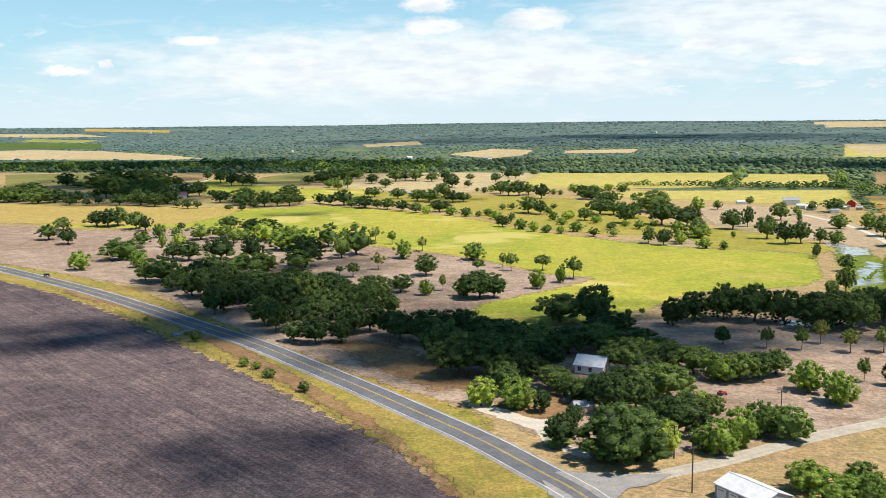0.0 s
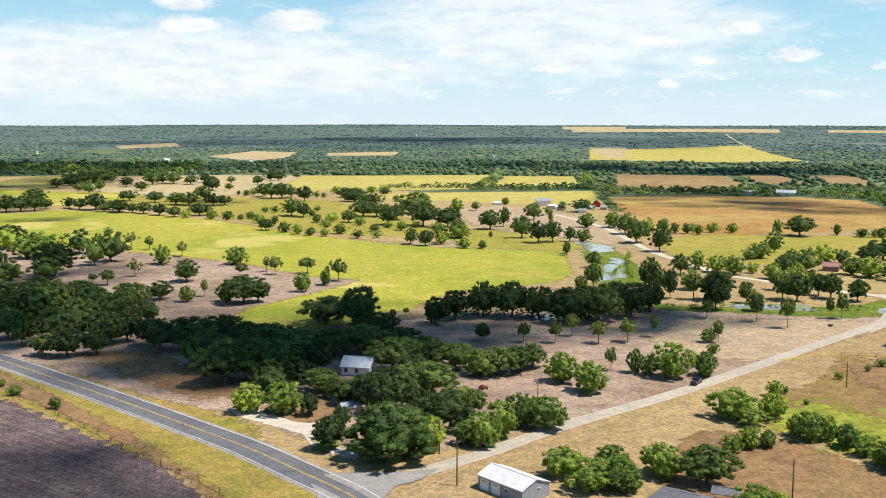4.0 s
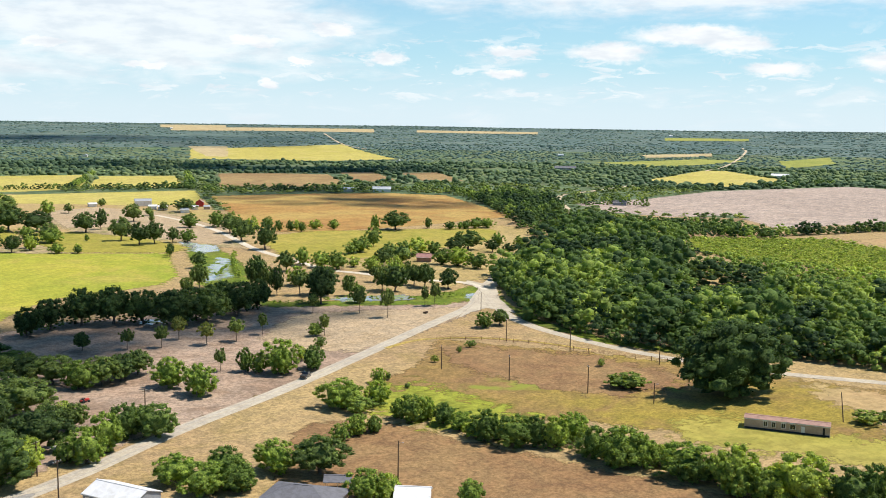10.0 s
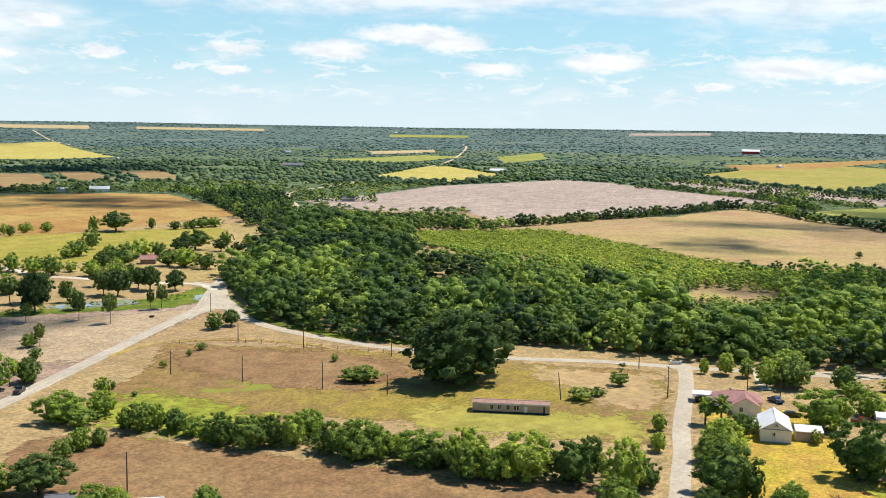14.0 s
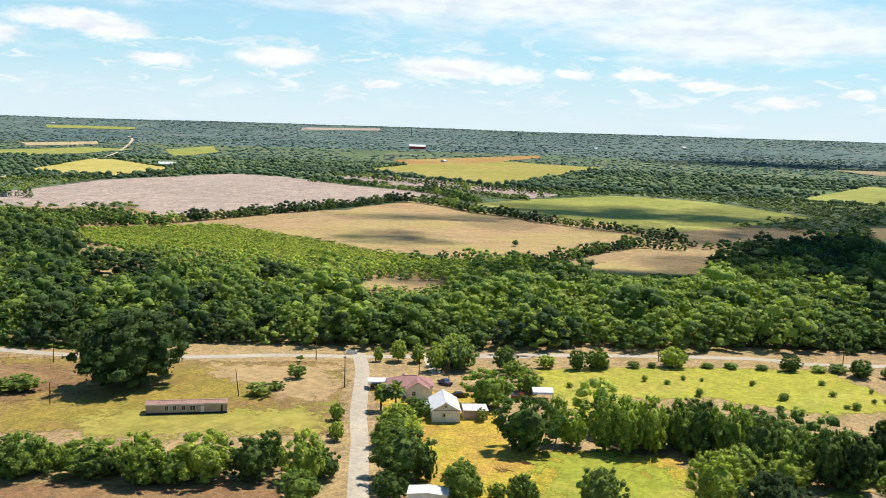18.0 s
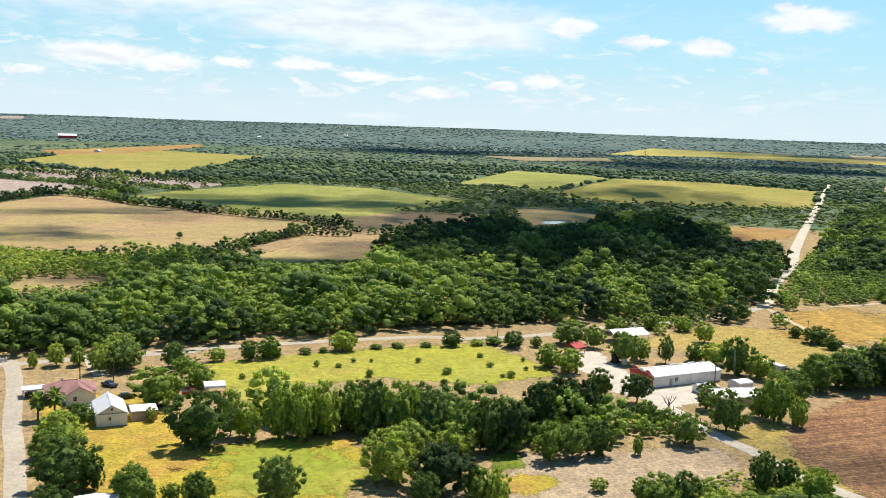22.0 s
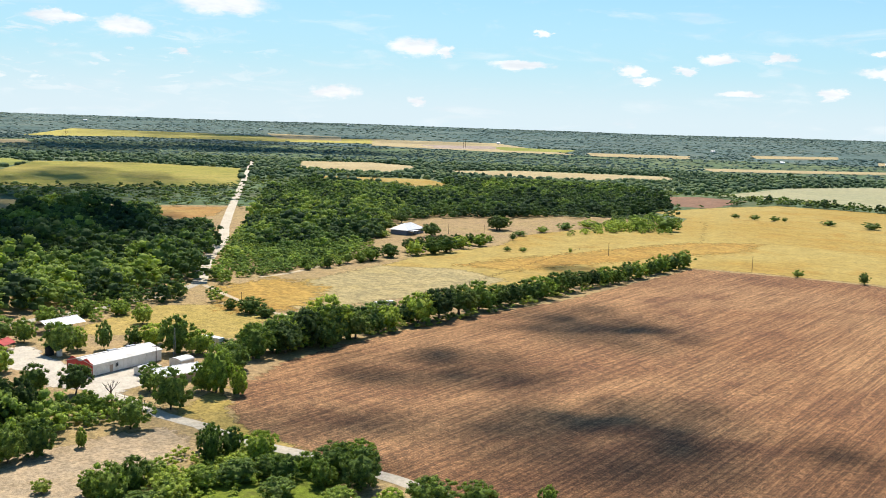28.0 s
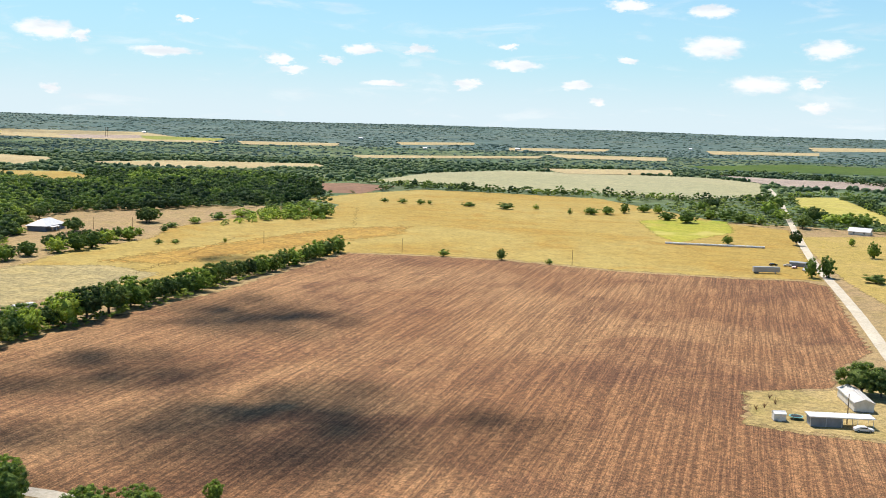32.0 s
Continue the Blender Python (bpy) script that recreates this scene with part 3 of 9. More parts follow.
def far_sheet(name, material, layer, pts, label, category, step):
    """A patch of ground cover on the slopes far off."""
    ring = wander(pts, 24.0, 3.0)
    bm = bmesh.new()
    bm.faces.new([bm.verts.new((x, y, 0)) for x, y in ring])
    bmesh.ops.triangulate(bm, faces=bm.faces)
    for axis in (0, 1):
        lo, hi = min(p[axis] for p in ring), max(p[axis] for p in ring)
        for k in range(math.ceil(lo / 130), math.floor(hi / 130) + 1):
            at, no = [0, 0, 0], [0, 0, 0]
            at[axis], no[axis] = k * 130.0, 1.0
            bmesh.ops.bisect_plane(bm, geom=bm.verts[:] + bm.edges[:] + bm.faces[:], plane_co=at, plane_no=no)
    for v in bm.verts:
        v.co.z = height(v.co.x, v.co.y) + 0.012 * layer + 0.5 + step
    bmesh.ops.recalc_face_normals(bm, faces=bm.faces)
    if sum(f.normal.z for f in bm.faces) < 0:
        bmesh.ops.reverse_faces(bm, faces=bm.faces)
    ob = part(name, bm, material, None, label)
    return tagged(ob, category=category, kind="structure")


def smooth_line(pts, step=6.0):
    """A Catmull-Rom curve through the points, evenly stepped."""
    p = [Vector(q) for q in pts]
    p = [p[0] * 2 - p[1]] + p + [p[-1] * 2 - p[-2]]
    out = []
    for i in range(1, len(p) - 2):
        n = max(2, int((p[i + 1] - p[i]).length / step))
        for s in range(n):
            t = s / n
            a, b, c, d = p[i - 1], p[i], p[i + 1], p[i + 2]
            out.append(0.5 * (2 * b + (c - a) * t + (2 * a - 5 * b + 4 * c - d) * t * t + (3 * b - a - 3 * c + d) * t * t * t))
    out.append(p[-2])
    return out


def ribbon(name, material, width, pts, z, label, parent=None, ragged=0.12, shift=0.0, category="road"):
    line = smooth_line(pts)
    verts, faces = [], []
    for i, q in enumerate(line):
        d = (line[min(i + 1, len(line) - 1)] - line[max(i - 1, 0)]).normalized()
        far = 0.6 if q.length > 1850 else 0.0
        for k, s in enumerate((-1, -0.5, 0.5, 1)):
            e = ragged * noise.noise((q.x * 0.2, q.y * 0.2, k)) * 2 if abs(s) == 1 else 0.0
            o = shift + s * (width / 2 + e)
            x, y = q.x + d.y * o, q.y - d.x * o
            camber = 0.05 if abs(s) < 1 and shift == 0 else 0.0
            verts.append((x, y, height(x, y) + z + far + camber - (0.045 if abs(s) == 1 and shift == 0 else 0.0)))
    for i in range(len(line) - 1):
        for k in range(3):
            a = i * 4 + k
            faces.append((a, a + 1, a + 5, a + 4))
    ob = new(name, mesh_from(name, verts, faces, [material], None, True))
    me = ob.data
    if sum(f.normal.z for f in me.polygons) < 0:
        me.flip_normals()
    if parent:
        ob.parent = parent
        return tagged(ob, label)
    OPEN.append(np.array([(v[0], v[1]) for v in verts[0::4]] + [(v[0], v[1]) for v in verts[3::4]][::-1]))
    return tagged(ob, label, category, kind="structure")


# ground covers: name, kind of surface, layer, outline in metres
sheet("grazed_pasture", LAND["GRAZED"], 1, [(-478, 860), (-345, 778), (-256, 737), (-182, 742), (-115, 669), (-67, 646), (-8, 591), (21, 560), (50, 504), (77, 489), (57, 465), (29, 436), (10, 406), (14, 376), (46, 374), (69, 382), (100, 392), (205, 384), (224, 361), (252, 350), (278, 348), (258, 330), (213, 306), (178, 288), (147, 269), (123, 257), (104, 247), (55, 228), (28, 229), (11, 267), (-4, 275), (-42, 322), (-69, 358), (-102, 411), (-143, 478), (-191, 511), (-250, 561), (-374, 671)], "bare pinkish brown grazed soil under scattered oaks")
sheet("green_meadow", LAND["MEADOW"], 2, [(-451, 986), (-367, 974), (-252, 938), (-144, 910), (-123, 944), (-42, 884), (7, 824), (37, 765), (76, 690), (114, 636), (145, 608), (215, 568), (213, 570), (195, 516), (185, 484), (169, 462), (132, 450), (114, 448), (86, 410), (66, 391), (47, 378), (16, 377), (6, 394), (16, 421), (57, 465), (77, 491), (51, 508), (21, 565), (-8, 597), (-68, 652), (-116, 676), (-185, 755), (-269, 750), (-361, 815), (-493, 888)], "yellow-green mown hay meadow")
sheet("dark_ploughland", LAND["DARKPLOUGH"], 2, [(-414, 674), (-306, 576), (-224, 501), (-179, 458), (-137, 409), (-100, 357), (-70, 317), (-43, 278), (-28, 255), (-12, 232), (-4, 216), (1, 204), (5, 184), (3, 126), (-84, 127), (-222, 201)], "dark ploughed field of black clay soil")
sheet("highway_verge", LAND["VERGE"], 1, [(-307, 578), (-225, 502), (-180, 460), (-137, 411), (-100, 358), (-71, 318), (-43, 279), (-28, 255), (-12, 232), (-4, 217), (1, 204), (5, 184), (22, 178), (31, 194), (15, 224), (-6, 258), (-32, 296), (-66, 343), (-112, 402), (-169, 467), (-240, 538), (-323, 610)], "yellow dry grass verge with green tufts")
sheet("road_side_grass", LAND["VERGE"], 3, [(-252, 565), (-192, 515), (-151, 477), (-109, 418), (-69, 359), (-42, 324), (-14, 287), (2, 270), (11, 257), (13, 243), (2, 255), (-14, 275), (-41, 316), (-68, 352), (-106, 407), (-156, 466), (-246, 552)], "strip of short yellow grass beside the highway")
sheet("far_hayfield", LAND["YELLOW"], 4, [(146, 1480), (261, 1456), (427, 1437), (329, 1150), (262, 1132), (178, 1136), (122, 1156), (91, 1224)], "yellow cut hayfield")
sheet("far_hayfield", LAND["YELLOW"], 1, [(426, 1404), (526, 1371), (444, 1134), (338, 1150)], "yellow cut hayfield")
sheet("far_hayfield", LAND["YELLOW"], 4, [(197, 1096), (320, 1084), (433, 1074), (394, 958), (360, 890), (314, 903), (267, 943), (206, 988), (152, 1043)], "yellow cut hayfield")
sheet("olive_field", LAND["OLIVE"], 4, [(-243, 1284), (-257, 1440), (-225, 1540), (-199, 1568), (-168, 1342), (-171, 1260)], "dull green pasture")
sheet("far_meadow", LAND["MEADOW"], 5, [(-328, 1266), (-326, 1398), (-234, 1260), (-141, 1182), (-88, 1163), (-57, 1078), (-74, 1033), (-136, 999), (-225, 1057), (-278, 1131), (-329, 1195)], "yellow-green meadow strip")
sheet("fallow_field", LAND["OLIVE"], 3, [(-688, 1586), (-564, 1610), (-491, 1562), (-482, 1428), (-484, 1328), (-564, 1297)], "dull fallow field")
sheet("fallow_field", LAND["BROWN"], 4, [(-410, 1530), (-354, 1519), (-337, 1387), (-352, 1352)], "brown fallow field between woods")
sheet("stubble_field", LAND["STRAW"], 1, [(-1223, 2473), (-1045, 2582), (-852, 2524), (-629, 2325), (-494, 2134), (-629, 2104), (-760, 2143), (-1060, 2142)], "pale straw stubble field")
sheet("far_crop", LAND["CROP"], 1, [(-1473, 2983), (-979, 2904), (-889, 2635), (-1067, 2636), (-1248, 2524)], "dark green crop field")
sheet("stubble_field", LAND["STRAW"], 3, [(-152, 1279), (-113, 1470), (-37, 1518), (48, 1516), (164, 1476), (96, 1245), (49, 1130), (4, 1076), (-40, 1109), (-83, 1153), (-128, 1190)], "pale straw stubble field")
sheet("far_dry_pasture", LAND["TANPASTURE"], 1, [(-739, 1664), (-367, 1570), (-156, 1526), (147, 1479), (211, 1140), (301, 1019), (395, 958), (355, 838), (303, 641), (254, 587), (198, 608), (127, 625), (82, 703), (7, 820), (-144, 910), (-431, 964)], "tan dry pasture with scattered oaks")
sheet("wet_meadow", LAND["GREENGRASS"], 6, [(-80, 1116), (10, 1067), (122, 1001), (141, 916), (162, 798), (161, 712), (143, 667), (100, 687), (68, 724), (34, 801), (-23, 916), (-69, 988)], "lush green wet meadow")
sheet("stubble_field", LAND["STRAW"], 1, [(-224, 2814), (-70, 2985), (-53, 2754), (-197, 2657)], "pale straw stubble field")
sheet("stubble_field", LAND["STRAW"], 1, [(10, 2251), (123, 2508), (221, 2427), (181, 2186), (100, 2044)], "pale straw stubble field")
sheet("stubble_field", LAND["STRAW"], 1, [(291, 2382), (472, 2419), (423, 2235), (274, 2246)], "pale straw stubble field")
sheet("sandy_bank", LAND["SAND"], 1, [(225, 855), (272, 849), (327, 843), (299, 738), (275, 634), (263, 566), (241, 594), (237, 637), (218, 623), (175, 599), (125, 602), (98, 648), (152, 644), (199, 708), (202, 857)], "sandy bare bank beside the creek")
sheet("stubble_field", LAND["YELLOW"], 1, [(952, 2383), (1185, 2417), (1440, 2480), (1280, 2079), (1169, 1783), (977, 1766), (872, 1871), (775, 1942)], "pale yellow hillside field")
sheet("brown_field", LAND["BROWN"], 1, [(607, 1409), (690, 1377), (745, 1325), (651, 1113), (583, 1068), (484, 1125)], "brown fallow field")
sheet("brown_field", LAND["BROWN"], 1, [(792, 1374), (847, 1362), (753, 1149), (682, 1135)], "brown fallow field")
sheet("brown_field", LAND["BROWN"], 1, [(872, 1326), (936, 1310), (831, 1099), (772, 1106)], "brown fallow field")
sheet("orange_field", LAND["RUSSET"], 1, [(416, 989), (524, 974), (610, 940), (645, 886), (584, 735), (546, 655), (498, 647), (436, 632), (361, 628), (322, 641), (324, 713)], "russet and straw coloured dry pasture")
sheet("grass_field", LAND["GREENGRASS"], 2, [(306.6, 626.8), (347.3, 636.3), (392.2, 617.6), (461.4, 598.7), (466.6, 573.9), (420.2, 527.4), (364.7, 510.3), (306.1, 492.9), (272.1, 504.5), (266.3, 532.6), (279.2, 574.7)], "olive grass paddock")
sheet("homestead_ground", LAND["DRYGRASS"], 1, [(430, 579), (492, 618), (489, 559), (409, 476), (318, 397), (279, 385), (285, 437), (270, 463), (272, 523), (309, 529), (365, 528)], "dry grass round a homestead")
sheet("grey_ploughland", LAND["PALEPLOUGH"], 1, [(695, 738), (809, 747), (986, 800), (1239, 778), (1242, 704), (1149, 560), (1087, 407), (1068, 366), (944, 414), (790, 435), (733, 471), (663, 472), (731, 573), (669, 586), (658, 648)], "pale grey-pink bare ploughland")
sheet("pale_strip", LAND["PALEPLOUGH"], 1, [(1305, 655), (1409, 649), (1344, 504), (1222, 304), (1118, 330), (1208, 452)], "pale strip of bare ploughland")
sheet("olive_pasture", LAND["OLIVEGOLD"], 1, [(1547, 712), (1859, 746), (2165, 681), (2083, 418), (1596, 407), (1320, 398), (1387, 520)], "olive and gold pasture")
sheet("orange_strip", LAND["RUSSET"], 1, [(1984, 848), (2526, 677), (2427, 636), (1958, 675), (1776, 724)], "russet strip of dry grass")
sheet("small_pasture", LAND["YELLOW"], 1, [(1084, 1001), (1417, 1176), (1454, 1154), (1319, 956), (1279, 900), (1064, 844), (1051, 920)], "yellow pasture by the far road")
sheet("tan_pasture", LAND["TANPASTURE"], 1, [(650, 399), (735, 387), (844, 349), (832, 274), (782, 163), (754, 118), (680, 129), (625, 148), (568, 165), (562, 206), (570, 261), (602, 325)], "tan and olive dry pasture")
sheet("scrub_meadow", LAND["SCRUB"], 1, [(553, 470), (598, 432), (634, 407), (614, 358), (586, 300), (555, 242), (551, 181), (571, 156), (602, 132), (540, 144), (511, 168), (502, 210), (494, 260), (488, 327), (507, 269), (506, 324), (488, 374), (503, 422)], "bright green scrubby meadow")
sheet("green_pasture", LAND["OLIVEGREEN"], 1, [(963, 324), (1062, 299), (1225, 221), (1201, 115), (1042, -7), (920, 47), (795, 106), (852, 178)], "olive green pasture")
sheet("forest_clearing", LAND["TANPASTURE"], 1, [(566, 120), (620, 107), (637, 73), (608, 46), (567, 58), (552, 95)], "tan clearing in the woods")
sheet("forest_clearing", LAND["TANPASTURE"], 1, [(441, 214), (463, 199), (464, 158), (441, 173), (425, 194)], "tan gap in the woods")
sheet("forest_clearing", LAND["TANPASTURE"], 1, [(401, 344), (433, 327), (421, 311), (395, 328)], "tan gap in the woods")
sheet("gold_field", LAND["OLIVEGOLD"], 1, [(1225, -106), (1654, -245), (1628, -391), (1477, -514), (1103, -379), (1081, -292), (1093, -170), (1136, -124)], "gold-green open field")
sheet("green_field", LAND["OLIVEGREEN"], 1, [(1359, 13), (1820, -84), (1733, -218), (1628, -232), (1256, -101)], "green scrub pasture")
sheet("far_strip", LAND["YELLOW"], 1, [(2743, -373), (3189, -578), (3038, -900), (2815, -1163), (2787, -1428), (2535, -1300), (2635, -935), (2764, -660)], "distant yellow field")
sheet("red_clearing", LAND["RUSSET"], 1, [(853, -225), (842, -280), (767, -245), (749, -209), (801, -204)], "russet clearing beside the dirt road")
sheet("pond_bank", LAND["TANPASTURE"], 1, [(973, -43), (974, -82), (929, -131), (880, -119), (823, -69), (808, -54), (889, -50)], "tan bank round a small pond")
sheet("paddock", LAND["STRAWGRASS"], 1, [(366, -64), (391, -85), (407, -107), (404, -127), (371, -142), (341, -118), (329, -100), (355, -90), (357, -73)], "dry straw-coloured paddock")
sheet("gold_pasture", LAND["GOLD"], 1, [(451, -192), (472, -233), (502, -295), (504, -333), (523, -378), (541, -437), (584, -545), (667, -651), (731, -667), (759, -774), (765, -882), (676, -928), (577, -962), (450, -876), (352, -809), (303, -804), (236, -653), (181, -538), (190, -538), (222, -515), (275, -486), (342, -472), (399, -437), (421, -417), (406, -355), (391, -305), (394, -245), (400, -197), (386, -152), (424, -146)], "golden dry pasture")
sheet("gold_pasture", LAND["GOLD"], 1, [(473, -234), (521, -299), (541, -363), (589, -414), (610, -476), (630, -557), (636, -643), (473, -474), (465, -376), (421, -251), (409, -187)], "golden dry pasture beside a shed")
sheet("pale_strip", LAND["PALEPLOUGH"], 2, [(1290, 650), (1386, 636), (1284, 448), (1181, 283), (1092, 294), (1140, 462)], "narrow pale bare strip of field")
sheet("tan_pasture", LAND["TANPASTURE"], 1, [(765, 388), (854, 395), (950, 384), (918, 320), (839, 246), (787, 255), (794, 321)], "tan upper end of a dry pasture")
sheet("pale_pasture", LAND["PALEGRASS"], 2, [(408, -149), (457, -202), (484, -247), (458, -283), (416, -286), (397, -232), (383, -183), (381, -157)], "pale grey-green worn patch of pasture")
sheet("brown_ploughland", LAND["REDPLOUGH"], 2, [(256, -86), (276, -97), (297, -118), (315, -150), (338, -206), (359, -278), (409, -395), (417, -414), (379, -444), (338, -466), (272, -481), (219, -509), (191, -531), (174, -523), (139, -444), (109, -377), (107, -339), (100, -312), (118, -289), (104, -255), (92, -257), (71, -265), (49, -273), (17, -177), (112, -88), (153, -101), (183, -103), (187, -101), (198, -92), (218, -87), (239, -83)], "reddish brown ploughed field with parallel furrows")
sheet("far_field", LAND["PALEGREEN"], 1, [(906, -933), (1020, -1190), (1022, -1401), (892, -1483), (742, -1580), (620, -1510), (480, -1185), (529, -1056), (637, -1048), (717, -985), (832, -971)], "pale grey-green field")
sheet("maroon_field", LAND["MAROON"], 2, [(900, -834), (890, -887), (821, -895), (754, -768), (782, -746)], "maroon bare field")
sheet("pink_field", LAND["STRAW"], 1, [(1041, -1531), (907, -1780), (807, -1584), (915, -1413)], "pale pinkish stubble")
sheet("crop_field", LAND["CROP"], 1, [(975, -1976), (881, -2320), (689, -2386), (542, -2419), (471, -2108), (597, -2071), (751, -1981), (871, -1878)], "dark green crop")
sheet("mauve_field", LAND["PALEPLOUGH"], 1, [(790, -1682), (638, -1686), (504, -1753), (399, -1793), (346, -1556), (440, -1532), (544, -1440), (620, -1510)], "mauve bare field")
sheet("yellow_paddock", LAND["YELLOW"], 1, [(463, -1219), (428, -1287), (299, -1048), (240, -965), (260, -916), (302, -959), (358, -996)], "yellow mown paddock")
sheet("shrub_green", LAND["MEADOW"], 2, [(419, -765), (406, -813), (370, -833), (324, -745), (319, -640), (349, -668)], "bright green weedy patch")
sheet("dry_yard", LAND["STRAWGRASS"], 1, [(280, -755), (233, -823), (187, -856), (103, -485), (136, -489), (173, -548), (218, -633)], "dry grass paddocks beside the lane")
sheet("strip_field", LAND["STRAW"], 1, [(1438, -802), (1455, -1016), (1298, -1209), (1184, -1141), (1192, -931), (1330, -831)], "straw coloured strip field")
sheet("strip_field", LAND["STRAW"], 1, [(1741, -720), (1709, -848), (1579, -870), (1396, -760), (1380, -685), (1461, -604)], "straw coloured field")
sheet("strip_field", LAND["GOLD"], 1, [(1295, -569), (1218, -694), (1081, -660), (1071, -596), (1188, -589), (1228, -540)], "gold field")
sheet("strip_field", LAND["STRAW"], 1, [(2789, -1385), (2607, -1723), (2062, -1609), (2189, -1446), (2460, -1222)], "straw coloured far field")
sheet("strip_field", LAND["STRAW"], 1, [(1435, -2108), (1183, -2288), (1106, -2138), (1286, -1983)], "straw coloured far field")
sheet("strip_field", LAND["STRAW"], 1, [(1557, -1550), (1370, -2014), (1308, -1922), (1457, -1483)], "straw coloured far field")
sheet("yellow_meadow", LAND["MEADOW"], 2, [(311, 80), (323, 65), (341, 30), (356, -8), (331, -25), (314, -32), (298, -7), (301, 26), (288, 48), (261, 52), (278, 64), (294, 74)], "bright yellow-green meadow with young shrubs")
sheet("yellow_lawn", LAND["LAWN"], 2, [(264, 117), (269, 105), (274, 92), (255, 76), (229, 63), (237, 47), (241, 25), (228, 20), (183, 25), (170, 61), (202, 78), (231, 96)], "yellow lawn with bare dry patches")
sheet("weed_field", LAND["WEEDS"], 2, [(208, 290), (224, 268), (241, 245), (255, 216), (269, 184), (290, 142), (272, 130), (221, 108), (215, 120), (207, 148), (184, 187), (154, 210), (141, 229), (156, 251), (183, 263)], "ochre and green weedy field")
sheet("green_streak", LAND["MEADOW"], 4, [(230.1, 56.5), (236.3, 45.4), (231.0, 32.5), (225.4, 21.4), (212.5, 18.9), (201.7, 24.9), (198.9, 37.1), (200.5, 48.8)], "yellow-green mown half of a lawn")
sheet("brown_pasture", LAND["DRYBROWN"], 2, [(84, 171), (111, 217), (123, 226), (139, 213), (147, 189), (158, 161), (169, 136), (187, 104), (145, 80)], "brown dry pasture")
sheet("dry_clearing", LAND["PALEDIRT"], 2, [(234, -15), (237, -29), (241, -44), (247, -64), (234, -69), (218, -62), (208, -44), (182, -29), (181, -2), (200, 6), (214, -10)], "pale bare clearing with dry weeds")
sheet("green_patch", LAND["LAWN"], 3, [(215, -8), (221, -16), (219, -23), (214, -24), (207, -17), (208, -10)], "small yellow-green patch of grass")
sheet("gravel_yard", LAND["GRAVEL"], 3, [(347, -38), (352, -49), (332, -52), (313, -57), (303, -60), (311, -82), (298, -81), (287, -71), (281, -63), (273, -57), (289, -55), (295, -46), (315, -45), (322, -38)], "white gravel yard round a warehouse")
sheet("grass_corner", LAND["STRAWGRASS"], 3, [(256, -72), (266, -81), (279, -95), (255, -85), (238, -83), (225, -87), (214, -92), (214, -87), (231, -79)], "yellow dry grass between a lane and ploughland")
sheet("house_lawn", LAND["DRYGRASS"], 3, [(118, -288), (99, -311), (88, -323), (66, -336), (53, -274), (71, -267), (93, -258), (104, -256)], "mown dry yard round a farm shed")
sheet("creek_marsh", LAND["LUSH"], 2, [(236, 602), (251, 597), (231, 504), (207, 445), (188, 433), (183, 453), (204, 509)], "lush green creek bed")
sheet("creek_marsh", LAND["LUSH"], 2, [(187, 396), (220, 377), (269, 369), (298, 384), (280, 353), (253, 347), (216, 367), (185, 382)], "lush green creek margin")
sheet("dirt_yard", LAND["DRYBROWN"], 3, [(13.1, 265.2), (15.0, 273.7), (22.3, 282.6), (32.8, 280.6), (34.0, 266.7), (30.5, 256.2), (20.6, 255.3), (15.3, 257.8)], "bare reddish brown farmyard under oaks")
sheet("gravel_drive", LAND["GRAVEL"], 5, [(5.4, 270.2), (13.9, 257.3), (22.8, 245.9), (23.5, 237.5), (27.7, 229.2), (33.5, 223.7), (33.8, 228.6), (28.1, 238.0), (26.8, 245.4), (28.6, 251.4), (32.9, 255.9), (32.6, 260.2), (25.4, 254.6), (17.8, 262.5), (11.4, 273.4)], "pale gravel drive between the highway and a farmhouse")
sheet("green_lawn", LAND["LUSH"], 6, [(24.6, 245.2), (30.0, 241.4), (30.3, 233.3), (26.4, 231.3), (24.3, 238.1)], "small watered green lawn beside a gravel drive")
sheet("junction_apron", LAND["SHOULDER"], 16, [(23, 193), (21, 210), (25, 216), (32, 215), (44, 213), (50, 213), (44, 207), (38, 204), (34, 197), (34, 186)], "dark asphalt apron at the road junction")
sheet("junction_apron", LAND["CHIPSEAL"], 12, [(302.3, 395.9), (302.3, 384.1), (328.2, 403.7), (325.9, 395.4), (300.2, 370.2), (281.6, 344.9), (266.2, 315.0), (265.0, 324.6), (262.4, 330.4), (251.5, 326.3), (237.2, 318.0), (272.6, 348.9), (287.2, 366.3), (294.9, 379.1), (292.7, 387.8)], "pale chip-sealed fork of three country roads")
sheet("green_streak", LAND["SCRUB"], 3, [(148.3, 242.7), (167.3, 245.5), (170.7, 228.2), (172.1, 210.5), (173.3, 194.6), (155.4, 189.6), (149.2, 201.1), (145.2, 212.5), (142.3, 226.9)], "yellow-green weedy strip")
sheet("green_streak", LAND["OLIVEGOLD"], 3, [(201, 171), (215, 173), (227, 144), (238, 128), (235, 117), (220, 112), (202, 144), (190, 161)], "yellow-green weedy strip round a mobile home")
sheet("brown_weeds", LAND["DRYBROWN"], 3, [(205, 285), (221, 265), (238, 242), (245, 205), (233, 197), (207, 201), (198, 214), (192, 240), (193, 264)], "brown dry weeds")
sheet("pale_weeds", LAND["TANPASTURE"], 3, [(267, 180), (279, 156), (286, 140), (251, 123), (243, 134), (253, 157)], "pale brown dry weeds")
